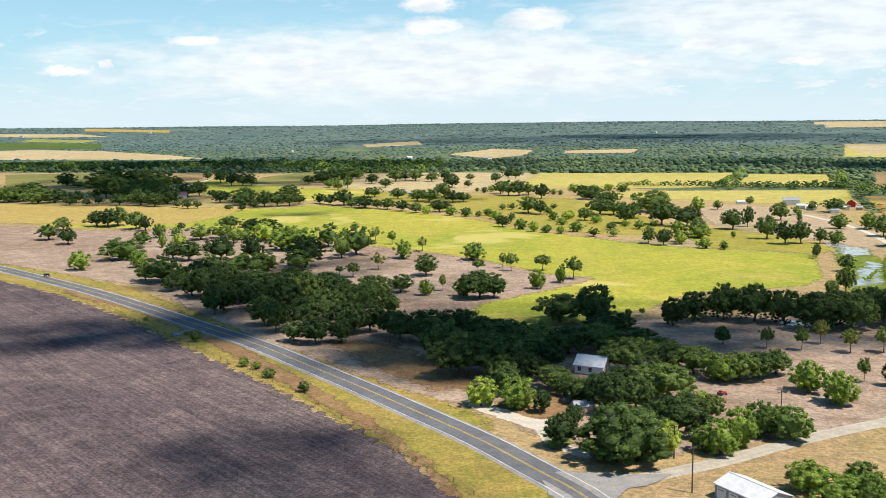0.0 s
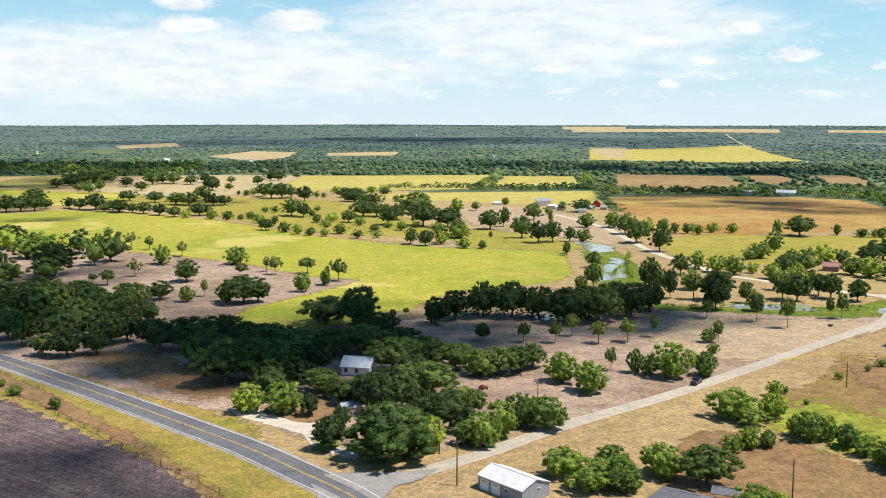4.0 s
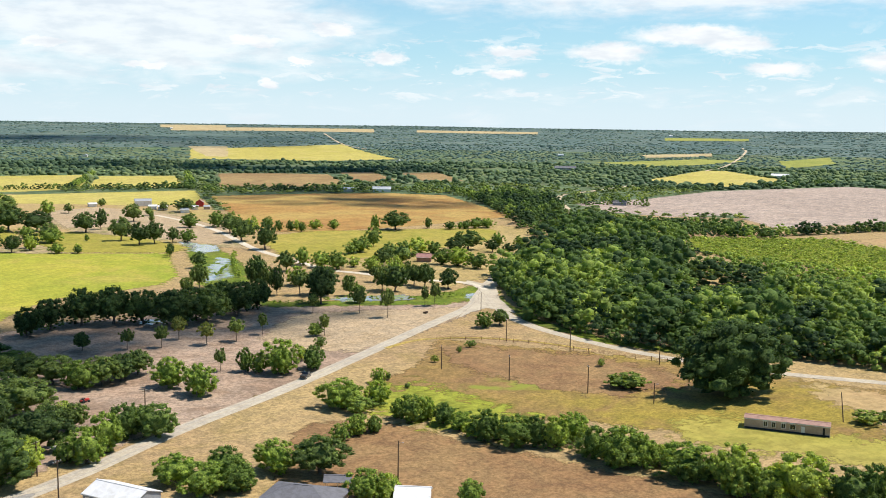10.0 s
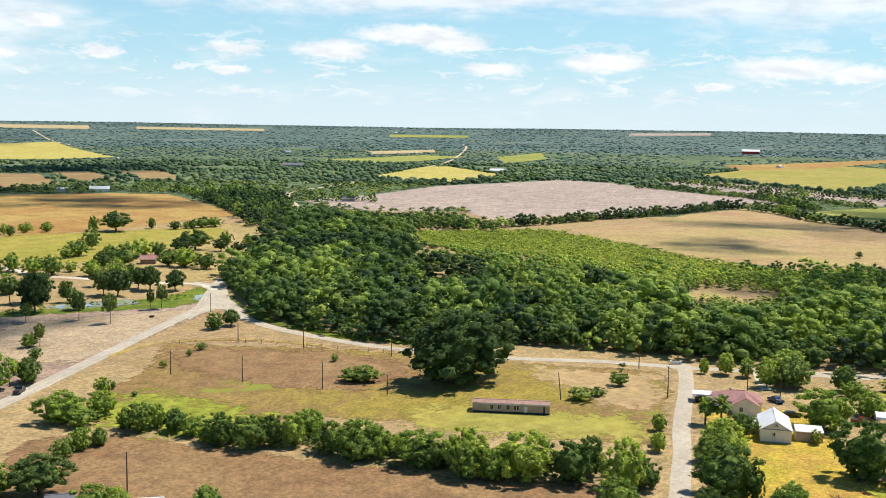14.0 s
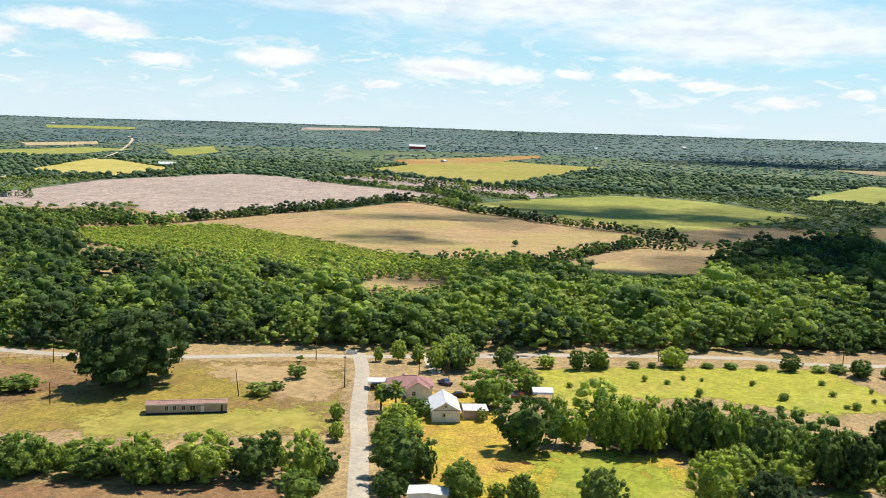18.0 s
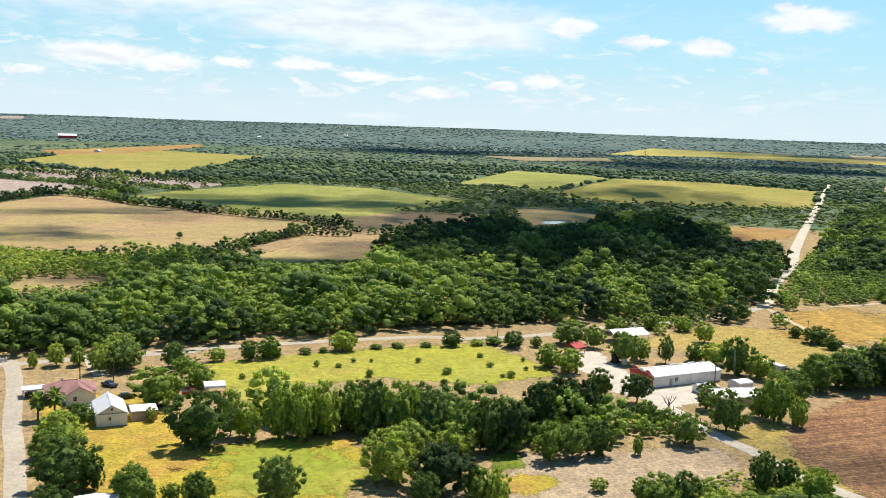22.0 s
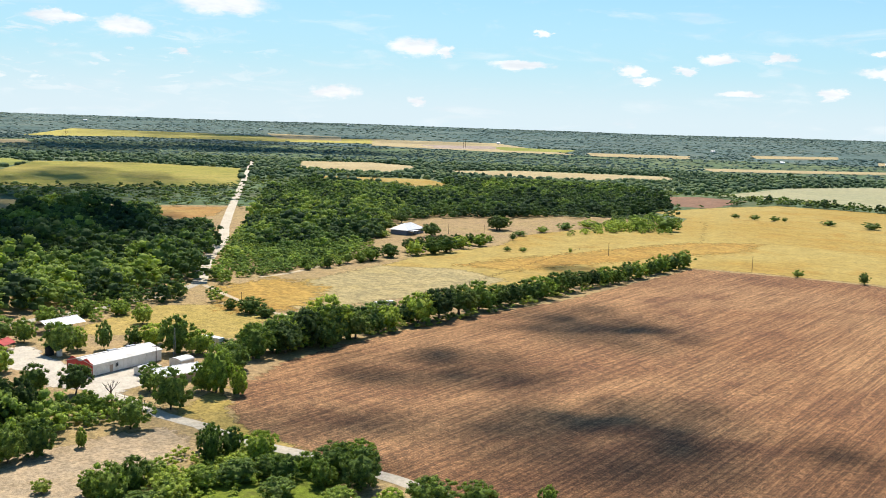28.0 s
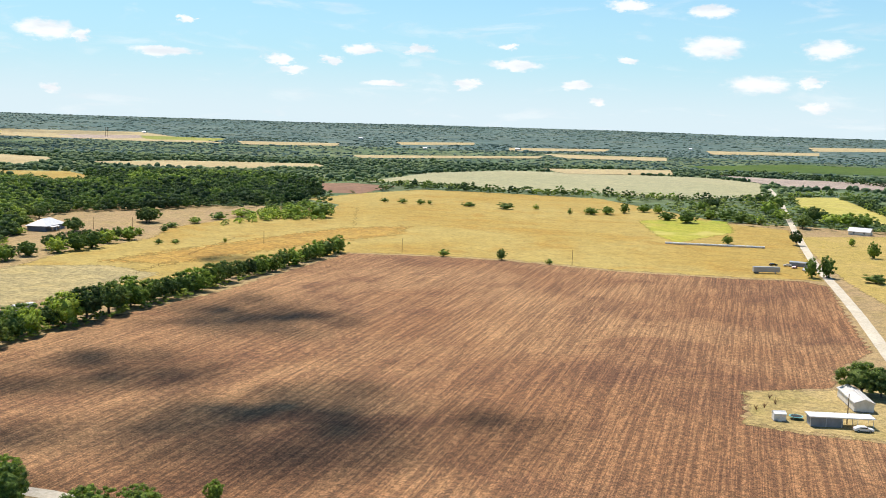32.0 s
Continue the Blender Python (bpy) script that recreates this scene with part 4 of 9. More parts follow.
sheet("pale_ground", LAND["PALEDIRT"], 3, [(191, 362), (218, 353), (246, 341), (263, 335), (214, 308), (175, 290), (152, 303), (158, 332)], "pale bare ground by the creek")
sheet("dark_bare_ground", LAND["DRYBROWN"], 3, [(-43, 354), (-19, 350), (3, 313), (9, 285), (-4, 286), (-23, 314)], "brown bare patch beside the grove")
sheet("verge_strip", LAND["LUSH"], 3, [(306, 377), (279, 338), (264, 294), (262, 261), (273, 231), (266, 225), (256, 255), (256, 286), (267, 325)], "green strip of grass along the woods")
sheet("lush_grass", LAND["LUSH"], 4, [(221, -72), (221, -83), (206, -90), (191, -92), (182, -80), (189, -55), (202, -54)], "tall bright green grass beside the lane")
sheet("lush_grass", LAND["LUSH"], 4, [(234, -7), (235, -15), (224, -15), (219, -8)], "tall bright green grass beside trees")
sheet("far_band", LAND["STRAW"], 1, [(1436, 3785), (1866, 3708), (2164, 3472), (1976, 3171), (1702, 3383), (1322, 3484)], "pale far farmland on the ridge")
sheet("far_band", LAND["STRAW"], 1, [(2269, 3321), (2642, 3018), (2484, 2838), (2135, 3125)], "pale far farmland on the ridge")
sheet("far_band", LAND["PALEPLOUGH"], 1, [(3621, 1951), (3934, 1744), (3662, 1623), (3397, 1830)], "pale far farmland on the ridge")
sheet("far_band", LAND["STRAW"], 1, [(-1551, 3546), (-1276, 3553), (-1085, 3333), (-1328, 3287), (-1453, 3322)], "far straw field")
sheet("far_band", LAND["OLIVEGREEN"], 1, [(-1282, 3173), (-1047, 3105), (-1051, 2969), (-1262, 2997)], "far green field")
sheet("far_band", LAND["STRAW"], 1, [(1530, 4160), (1782, 4056), (1623, 3692), (1391, 3779)], "far straw field")
sheet("far_band", LAND["STRAW"], 1, [(995, 2508), (1088, 2469), (889, 2016), (832, 1982)], "far straw field")
sheet("far_band", LAND["GOLD"], 1, [(-1495, 4232), (-1060, 3933), (-996, 3696), (-1351, 3825)], "far gold field")
sheet("far_band", LAND["OLIVEGREEN"], 1, [(1476, 1507), (1818, 1516), (1847, 1405), (1429, 1304)], "far green pasture")
sheet("far_band", LAND["OLIVEGREEN"], 1, [(1904, 1367), (2163, 1413), (1917, 1238), (1656, 1175)], "far green pasture")
sheet("far_band", LAND["STRAW"], 1, [(1844, 1722), (2066, 1684), (1951, 1591), (1753, 1618)], "far straw field")
sheet("far_band", LAND["OLIVEGREEN"], 1, [(2698, 2410), (2880, 2194), (2736, 2083), (2531, 2260)], "far green pasture")
sheet("far_band", LAND["STRAW"], 1, [(2461, -35), (2544, -351), (2387, -350), (2301, -123)], "far straw field")
sheet("far_band", LAND["STRAW"], 1, [(3074, -1153), (2912, -1338), (2675, -1230), (2767, -1070)], "far straw field")
sheet("far_band", LAND["STRAW"], 1, [(2150, -1715), (1994, -1940), (1884, -1834), (2008, -1620)], "far straw field")
sheet("far_band", LAND["STRAW"], 1, [(1992, -2167), (1888, -2408), (1804, -2300), (1877, -2065)], "far straw field")
sheet("far_band", LAND["PALEPLOUGH"], 1, [(2509, -1399), (2439, -1630), (2286, -1511), (2353, -1328)], "far bare field")
sheet("far_band", LAND["STRAW"], 1, [(1291, -2738), (1045, -2965), (989, -2809), (1199, -2579)], "far straw field")
sheet("far_band", LAND["STRAW"], 1, [(1195, -3284), (1009, -3479), (940, -3243), (1091, -3047)], "far straw field")
sheet("far_band", LAND["STRAW"], 1, [(1666, -2279), (1483, -2521), (1425, -2393), (1574, -2154)], "far straw field")
sheet("far_band", LAND["OLIVEGREEN"], 1, [(2442, -1596), (2254, -1759), (2161, -1650), (2260, -1510)], "far green field")
sheet("brown_verge", LAND["DRYBROWN"], 4, [(-175, 459), (-132, 417), (-92, 365), (-65, 320), (-38, 278), (-18, 246), (-5, 218), (0, 202), (4, 201), (-3, 222), (-16, 250), (-36, 287), (-64, 334), (-93, 380), (-135, 432), (-182, 476)], "strip of brown dry grass along ploughland")
sheet("park_grass", LAND["GREENGRASS"], 7, [(164, 723), (201, 707), (227, 650), (234, 590), (216, 570), (161, 604), (160, 658)], "olive grass under scattered trees")
sheet("bare_yard", LAND["PALEDIRT"], 6, [(219, 880), (274, 903), (299, 846), (303, 778), (303, 694), (279, 613), (255, 598), (239, 633), (233, 730), (202, 743)], "pale bare ground in front of a farm")
sheet("gold_grass", LAND["STRAWGRASS"], 6, [(-440, 985), (-309, 959), (-180, 916), (-182, 851), (-201, 780), (-243, 777), (-358, 801)], "golden dry end of a hay meadow")
sheet("ochre_streak", LAND["OCHRE"], 3, [(473, -288), (489, -353), (505, -431), (517, -505), (502, -562), (469, -512), (461, -430), (452, -361), (442, -309)], "deep ochre dry grass in the pasture")
sheet("ochre_streak", LAND["OCHRE"], 3, [(444, -144), (461, -179), (426, -190), (387, -166), (377, -137), (390, -127)], "deep ochre dry grass in the pasture")

# roads
HIGHWAY = [(-388, 682), (-301, 600), (-242, 543), (-170, 470), (-126, 420), (-93, 380), (-67, 349), (-45, 318), (-24, 288), (-6, 261), (9, 238), (21, 216), (28, 203), (33, 189)]
highway = ribbon("road", LAND["SHOULDER"], 11.0, HIGHWAY, 0.093, "dark asphalt two-lane highway with pale shoulders")
WAY = [(33, 206), (45, 212), (61, 220), (83, 234), (101, 244), (132, 260), (177, 287), (221, 314), (259, 337), (279, 357), (320, 396), (352, 421), (421, 480), (502, 548)]
road = ribbon("road", LAND["CHIPSEAL"], 5.4, WAY, 0.096, "pale grey chip-sealed country road")
for off in (-1.2, 1.2):
    ribbon("wheel_track", LAND["TRACKWEAR"], 0.6, WAY, 0.151, "grey worn wheel track", road, 0.1, off)
ribbon("road", LAND["CHIPSEAL"], 4.8, [(289, 365), (264, 321), (254, 290), (253, 258), (256, 233), (262, 212), (274, 187), (290, 163), (300, 140), (309, 124), (329, 86), (323, 103), (348, 53), (364, 13), (363, 1), (369, -17), (378, -35), (392, -53), (409, -84), (436, -120), (458, -139)], 0.099, "pale grey chip-sealed country road curving through dry grass")
ribbon("road", LAND["CALICHE"], 7.0, [(455, -138), (529, -165), (616, -202), (699, -231), (860, -291), (1120, -390), (1708, -613)], 0.102, "straight pale caliche road running to the horizon")
ribbon("road", LAND["CHIPSEAL"], 4.6, [(305, 141), (282, 129), (243, 112), (218, 100), (196, 90), (174, 80)], 0.105, "pale grey chip-sealed side road")
ribbon("road", LAND["CALICHE"], 4.5, [(281, -60), (270, -64), (255, -68), (243, -74), (227, -79), (218, -85), (208, -91), (187, -101), (174, -105)], 0.108, "narrow pale lane past a warehouse")
ribbon("road", LAND["CALICHE"], 5.0, [(292, 368), (298, 387), (291, 399), (278, 419), (267, 448), (260, 464), (261, 493), (261, 510), (262, 513), (266, 567), (287, 672), (293, 742), (291, 805)], 0.111, "pale sandy track along the creek")
ribbon("road", LAND["CALICHE"], 5.2, [(673, -1638), (471, -1203), (335, -889), (287, -778), (215, -615), (170, -522), (135, -448), (105, -382), (73, -312), (50, -260)], 0.114, "straight white gravel road")
ribbon("road", LAND["SANDTRACK"], 6.0, [(516, 563), (618, 660), (712, 778), (776, 838), (852, 870), (1015, 947), (1244, 1085), (1471, 1198), (1706, 1343), (2186, 1674), (2360, 1817)], 0.117, "pale road through far fields")
ribbon("road", LAND["STRAWGRASS"], 2.2, [(185, 289), (204, 294), (223, 285), (236, 269), (244, 248)], 0.120, "faint dirt track beside the road")
ribbon("road", LAND["SANDTRACK"], 6.0, [(1368, 2222), (1455, 2507), (1748, 3136)], 0.123, "pale track up a wooded hill")
ribbon("road", LAND["CALICHE"], 5.0, [(-327, 1178), (-319, 1281), (-325, 1435)], 0.126, "pale farm track")
ribbon("road", LAND["SANDTRACK"], 3.0, [(465, -171), (472, -188), (489, -212), (512, -241)], 0.129, "pale lane beside a green thicket")
ribbon("road", LAND["SANDTRACK"], 2.6, [(451, -139), (396, -142), (373, -146), (367, -154)], 0.132, "pale lane between paddocks")
ribbon("road", LAND["CALICHE"], 3.5, [(315, 120), (299, 112), (291, 107)], 0.135, "pale dirt drive")
ribbon("road", LAND["CALICHE"], 3.0, [(61, 243), (64, 234), (64, 226)], 0.138, "short pale drive through oaks")


def water(pts):
    m = bpy.data.materials.get("creek_water")
    if not m:
        m, n = start("creek_water")
        pos = n.add("ShaderNodeNewGeometry").outputs["Position"]
        scum = n.ramp(n.noise(pos, 0.16, 5.0, 0.65, 1.0), 0.54, 0.58)
        col = n.mix(scum, (0.30, 0.31, 0.29, 1), (0.16, 0.22, 0.07, 1))
        fray = n.add("ShaderNodeAttribute", attribute_name="fray").outputs["Fac"]
        bank = n.math("MULTIPLY", n.math("MULTIPLY_ADD", n.noise(pos, 0.22, 5.0, 0.7, 0.4), 9.0, -4.5), n.math("MULTIPLY", fray, n.math("SUBTRACT", 1.0, fray)))
        ripple = n.add("ShaderNodeBump", {"Height": n.noise(pos, 1.5, 3.0), "Strength": 0.05, "Distance": 0.05}).outputs[0]
        wet = n.add("ShaderNodeBsdfPrincipled", {"Base Color": col, "Roughness": n.math("MULTIPLY_ADD", scum, 0.5, 0.10), "Specular IOR Level": 0.6, "Normal": ripple})
        dry = n.add("ShaderNodeBsdfTransparent")
        mixed = n.add("ShaderNodeMixShader", {0: n.ramp(n.math("ADD", fray, bank), 0.40, 0.55), 1: wet.outputs[0], 2: dry.outputs[0]})
        n.add("ShaderNodeOutputMaterial", {0: mixed.outputs[0]})
    sheet("water", m, 5, pts, "shallow creek water with green algae", "water")


water([(240, 623), (245, 617), (246, 605), (252, 587), (243, 565), (230, 559), (228, 574)])
water([(229, 538), (235, 532), (225, 510), (219, 513)])
water([(215, 515), (225, 510), (213, 484), (207, 465), (198, 463), (188, 455), (190, 463), (204, 485)])
water([(-3, 1037), (18, 1018), (36, 986), (31, 946), (9, 976)])
water([(44, 957), (57, 942), (55, 917), (44, 931)])
water([(-62, 1131), (-27, 1116), (-29, 1073), (-57, 1086)])
water([(216, 388), (227, 384), (254, 377), (247, 364), (231, 370), (219, 376)])
water([(129, 381), (141, 379), (139, 373), (129, 373)])
water([(277, 364), (284, 361), (271, 351), (270, 354)])
water([(847, -67), (858, -87), (826, -79), (822, -66)])
water([(24, 998), (36, 989), (37, 968), (26, 976)])

# ---- trees ----


def ico(level):
    bm = bmesh.new()
    bmesh.ops.create_icosphere(bm, subdivisions=level, radius=1.0)
    v = np.array([p.co[:] for p in bm.verts])
    f = np.array([[p.index for p in q.verts] for q in bm.faces])
    bm.free()
    return v, f


ICO1, ICO2 = ico(1), ico(2)


def crown(rng, lobes, cards, card, low, ball, full=0.5, core=True, lobe=(0.055, 0.12), skirt=0.0):
    """A crown one metre wide and high: rounded leaf masses heaped over one another, roughened by many small leaf sprays.
    full: how far the sides bulge towards the ground. Gives vertices, faces and how many of the faces are masses."""
    vs, fs, base = [], [], 0
    sprays = []
    centres = []
    swell = rng.uniform(0, 6.28, 3)
    mid = low + (1 - low) * 0.46
    for i in range(lobes):
        up = 1.0 - (i + 0.35) / lobes * (1.0 + full)
        a = i * 2.39996 + rng.uniform(-0.35, 0.35)
        side = math.sqrt(max(skirt if up < 0 else 0.0, 1 - up * up)) * (1 + 0.12 * math.sin(2 * a + swell[0]) + 0.09 * math.sin(3 * a + swell[1]))
        r = rng.uniform(*lobe)
        reach = (0.5 - r * 0.8) * rng.uniform(0.72, 1.14)
        z = mid + up * ((1 - mid) if up > 0 else (mid - low)) * rng.uniform(0.74, 0.96)
        centres.append((side * reach * math.cos(a), side * reach * math.sin(a), max(z, low + r * 0.45), r))
    v, f = ball
    top = f[v[f][:, :, 2].mean(1) > -0.45]
    if core:
        vs.append(v * (0.33, 0.33, (1 - low) * 0.38) * (1 + rng.uniform(-0.1, 0.1, (len(v), 1))) + (0, 0, low + (1 - low) * 0.45))
        fs.append(f + base)
        base += len(v)
    for x, y, z, r in centres:
        jag = 1 + rng.uniform(-0.26, 0.18, (len(v), 1))
        vs.append(v * jag * (r * 0.76, r * 0.76, r * 0.80) + (x, y, z))
        fs.append(top + base)
        base += len(v)
    masses = sum(len(q) for q in fs)
    per = max(3, cards // len(centres))
    for x, y, z, r in centres:
        d = rng.normal(size=(per, 3))
        d /= np.linalg.norm(d, axis=1)[:, None]
        d[:, 2] = np.where(d[:, 2] < -0.3, -d[:, 2], d[:, 2])
        p = d * (r * rng.uniform(0.66, 1.16, (per, 1))) * (1, 1, 1.1) + (x, y, z)
        n = d + (0, 0, 0.25) + rng.normal(size=(per, 3)) * 0.45
        n /= np.linalg.norm(n, axis=1)[:, None]
        u = np.cross(n, rng.normal(size=(per, 3)))
        u /= np.linalg.norm(u, axis=1)[:, None]
        w = np.cross(n, u)
        s = card * rng.uniform(0.55, 1.3, (per, 1))
        spray = np.stack([p + u * s * 1.1, p + w * s - u * s * 0.5 + n * s * 0.25, p - w * s * 0.9 - u * s * 0.6], 1).reshape(-1, 3)
        vs.append(spray)
        fs.append(np.arange(per)[:, None] * 3 + base + [[0, 1, 2]])
        base += per * 3
    v = np.concatenate(vs)
    v[:, 2] = np.clip(v[:, 2], low * 0.8, None)
    v[:, 2] /= np.quantile(v[:, 2], 0.99)
    v[:, :2] /= (np.quantile(np.abs(v[:, :2]), 0.985) * 2)
    f = np.concatenate(fs)
    return v, f


def trunk(rng, low, limbs, thick):
    bm = bmesh.new()
    lean = Vector((rng.uniform(-0.04, 0.04), rng.uniform(-0.04, 0.04), low * 0.9))
    rod((0, 0, -0.03), lean, thick * 1.25, thick * 0.8, 7, bm)
    for k in range(limbs):
        a = k * 6.28 / limbs + rng.uniform(-0.4, 0.4)
        mid = lean + Vector((math.cos(a) * 0.12, math.sin(a) * 0.12, 0.12))
        tip = mid + Vector((math.cos(a) * 0.14, math.sin(a) * 0.14, 0.2))
        rod(lean - Vector((0, 0, 0.03)), mid, thick * 0.6, thick * 0.42, 5, bm)
        rod(mid, tip, thick * 0.42, thick * 0.15, 5, bm)
    return bm


TREE_FORM = {   # lobes, leaf sprays, spray size, clear stem, limbs, stem thickness, fullness
    "oak": (76, 2200, 0.021, 0.12, 5, 0.030, 0.78),
    "great": (110, 4200, 0.015, 0.0, 6, 0.036, 0.95),
    "elm": (64, 1900, 0.023, 0.0, 4, 0.026, 0.98),
    "pecan": (40, 1000, 0.028, 0.08, 4, 0.026, 0.8),
    "light": (54, 1500, 0.026, 0.03, 4, 0.024, 0.85),
    "young": (26, 620, 0.040, 0.34, 4, 0.022, 0.8),
    "bush": (24, 560, 0.042, 0.0, 3, 0.03, 0.8),
}
LEAF["pecan"], LEAF["great"] = leaf("pecan_leaves", (0.072, 0.115, 0.044), (0.135, 0.195, 0.062), (0.200, 0.260, 0.076)), leaf("old_oak_leaves", (0.066, 0.108, 0.042), (0.098, 0.150, 0.052), (0.140, 0.195, 0.064))
PROTO = {}
for kind, (lobes, cards, card, low, limbs, thick, full) in TREE_FORM.items():
    for v in range(3):
        rng = np.random.default_rng(100 + 7 * v + len(kind))
        cv, cf = crown(rng, lobes + v, cards, card, low, ICO1, full, skirt=0.2 if kind in ("oak", "young") else 0.3)
        bm = trunk(rng, low + 0.1, limbs, thick)
        me = bpy.data.meshes.new("trunk")
        bm.to_mesh(me), bm.free()
        me.materials.append(BARK)
        if v == 0:
            fv, ff = crown(np.random.default_rng(70 + len(kind)), max(8, lobes // 2), cards // 2, card * 1.35, low, ICO1, full)
            PROTO[kind, 3] = (mesh_from("crown", fv, ff, [LEAF[kind]], smooth=True), me)
        PROTO[kind, v] = (mesh_from("crown", cv, cf, [LEAF[kind]], smooth=True), me)

TREE_LABEL = {"great": "huge dark green live oak", "oak": "broad dark green live oak", "elm": "rounded mid-green shade tree", "light": "open light green tree",
              "young": "slender young tree", "pecan": "small round green tree", "bush": "low green shrub"}
TREE_NAME = {"great": "oak_tree", "oak": "oak_tree", "elm": "shade_tree", "light": "light_green_tree", "young": "young_tree", "pecan": "pecan_tree", "bush": "shrub"}
tree_count = 0


def tree(kind, x, y, wide, tall, group, note):
    global tree_count
    tree_count += 1
    if kind == "oak" and wide > 27:
        kind = "great"
    crown_me, trunk_me = PROTO[kind, tree_count % 3 if math.hypot(x, y) < 520 else 3]
    odd = 1 + 0.16 * math.sin(tree_count * 2.7)
    root = new(TREE_NAME[kind])
    root.matrix_basis = pose(x, y, height(x, y), 0, 0, (tree_count * 67) % 360) @ Matrix.Diagonal((wide * odd * 0.92, wide / odd * 0.92, tall * 0.96, 1))
    tagged(root, TREE_LABEL[kind] + " " + note, "shrub" if kind == "bush" else "tree", group)
    for name, me in (("trunk", trunk_me), ("crown", crown_me)):
        ob = new(name, me)
        ob.parent = root


def trees(group, note, rows):
    for kind, x, y, wide, tall in rows:
        tree(kind, x, y, wide, tall, group, note)


def in_open(points, among=OPEN):
    hit = np.zeros(len(points), bool)
    for o in among:
        lo, hi = o.min(0) - 1, o.max(0) + 1
        near = np.all((points > lo) & (points < hi), axis=1) & ~hit
        if near.any():
            hit[near] |= inside(points[near], o)
    return hit


def spread_mesh(name, points, sizes, heights, shapes, material, label, seed):
    """Many trees too dense to count, joined into one."""
    rng = np.random.default_rng(seed)
    vs, fs, base = [], [], 0
    pick = rng.integers(0, len(shapes), len(points))
    turn = rng.uniform(0, 6.28, len(points))
    stand = np.array([noise.noise((x * 0.022, y * 0.022, 4.4)) for x, y in points])
    region = np.array([noise.noise((x * 0.0035, y * 0.0035, 9.1)) for x, y in points])
    tone = np.clip(rng.random(len(points)) * 0.9 + 0.05 + 0.5 * stand + 0.55 * region, 0, 1)
    tones = []
    for k, (v, f) in enumerate(shapes):
        w = np.where(pick == k)[0]
        if not len(w):
            continue
        c, s = np.cos(turn[w])[:, None], np.sin(turn[w])[:, None]
        x = (v[None, :, 0] * c - v[None, :, 1] * s) * sizes[w][:, None] + points[w][:, :1]
        y = (v[None, :, 0] * s + v[None, :, 1] * c) * sizes[w][:, None] + points[w][:, 1:2]
        ground = np.array([height(*points[i]) for i in w])
        z = v[None, :, 2] * heights[w][:, None] + ground[:, None]
        vs.append(np.stack([x, y, z], -1).reshape(-1, 3))
        fs.append((f[None] + (np.arange(len(w)) * len(v))[:, None, None]).reshape(-1, 3) + base)
        base += len(w) * len(v)
        tones.append(np.repeat(tone[w], len(v)))
    me = mesh_from(name, np.concatenate(vs), np.concatenate(fs), [material], smooth=True)
    me.attributes.new("tone", "FLOAT", "POINT").data.foreach_set("value", np.concatenate(tones).astype(np.float32))
    ob = new(name, me)
    return tagged(ob, label, "woods", kind="stuff")


WOOD_SHAPES = [crown(np.random.default_rng(40 + k), 18, 200, 0.040, 0.0, ICO1, 0.95, False, (0.10, 0.18), 0.6) for k in range(7)]
LITE_SHAPES = [crown(np.random.default_rng(80 + k), 10, 90, 0.050, 0.0, ICO1, 0.9, False, (0.13, 0.21), 0.6) for k in range(6)]
BRUSH_SHAPES = [crown(np.random.default_rng(60 + k), 3, 60, 0.080, 0.0, ICO1, 0.3, False, (0.20, 0.28)) for k in range(5)]


def dome(seed, ring=6):
    """A rough low tree top for woods far off."""
    rng = np.random.default_rng(seed)
    v, f = [], []
    for z, r in ((0.0, 0.42), (0.45, 0.5), (0.82, 0.32)):
        for k in range(ring):
            a = 6.283 * (k + 0.5 * (z > 0.4)) / ring
            q = r * rng.uniform(0.6, 1.2)
            v.append((q * math.cos(a), q * math.sin(a), z * rng.uniform(0.88, 1.1)))
    v.append((0, 0, 1.0))
    for j in range(2):
        for k in range(ring):
            a, b = j * ring + k, j * ring + (k + 1) % ring
            f += [(a, b, b + ring), (a, b + ring, a + ring)]
    for k in range(ring):
        f.append((2 * ring + k, 2 * ring + (k + 1) % ring, 3 * ring))
    return np.array(v), np.array(f)


def mound(seed):
    """A still rougher tree top for woods on the horizon."""
    rng = np.random.default_rng(seed)
    v = [(rng.uniform(0.36, 0.56) * math.cos(1.571 * k + 0.4), rng.uniform(0.36, 0.56) * math.sin(1.571 * k + 0.4), z) for z in (0.0, 0.55) for k in range(4)]
    v.append((rng.uniform(-0.12, 0.12), rng.uniform(-0.12, 0.12), 1.0))
    f = []
    for k in range(4):
        j = (k + 1) % 4
        f += [(k, j, j + 4), (k, j + 4, k + 4), (k + 4, j + 4, 8)]
    return np.array(v), np.array(f)


DOMES = [dome(k) for k in range(6)]
MOUNDS = [mound(k) for k in range(8)]
HEAP_SHAPES = [crown(np.random.default_rng(20 + k), 3, 12, 0.11, 0.0, ICO1, 0.2, False, (0.22, 0.32)) for k in range(6)]


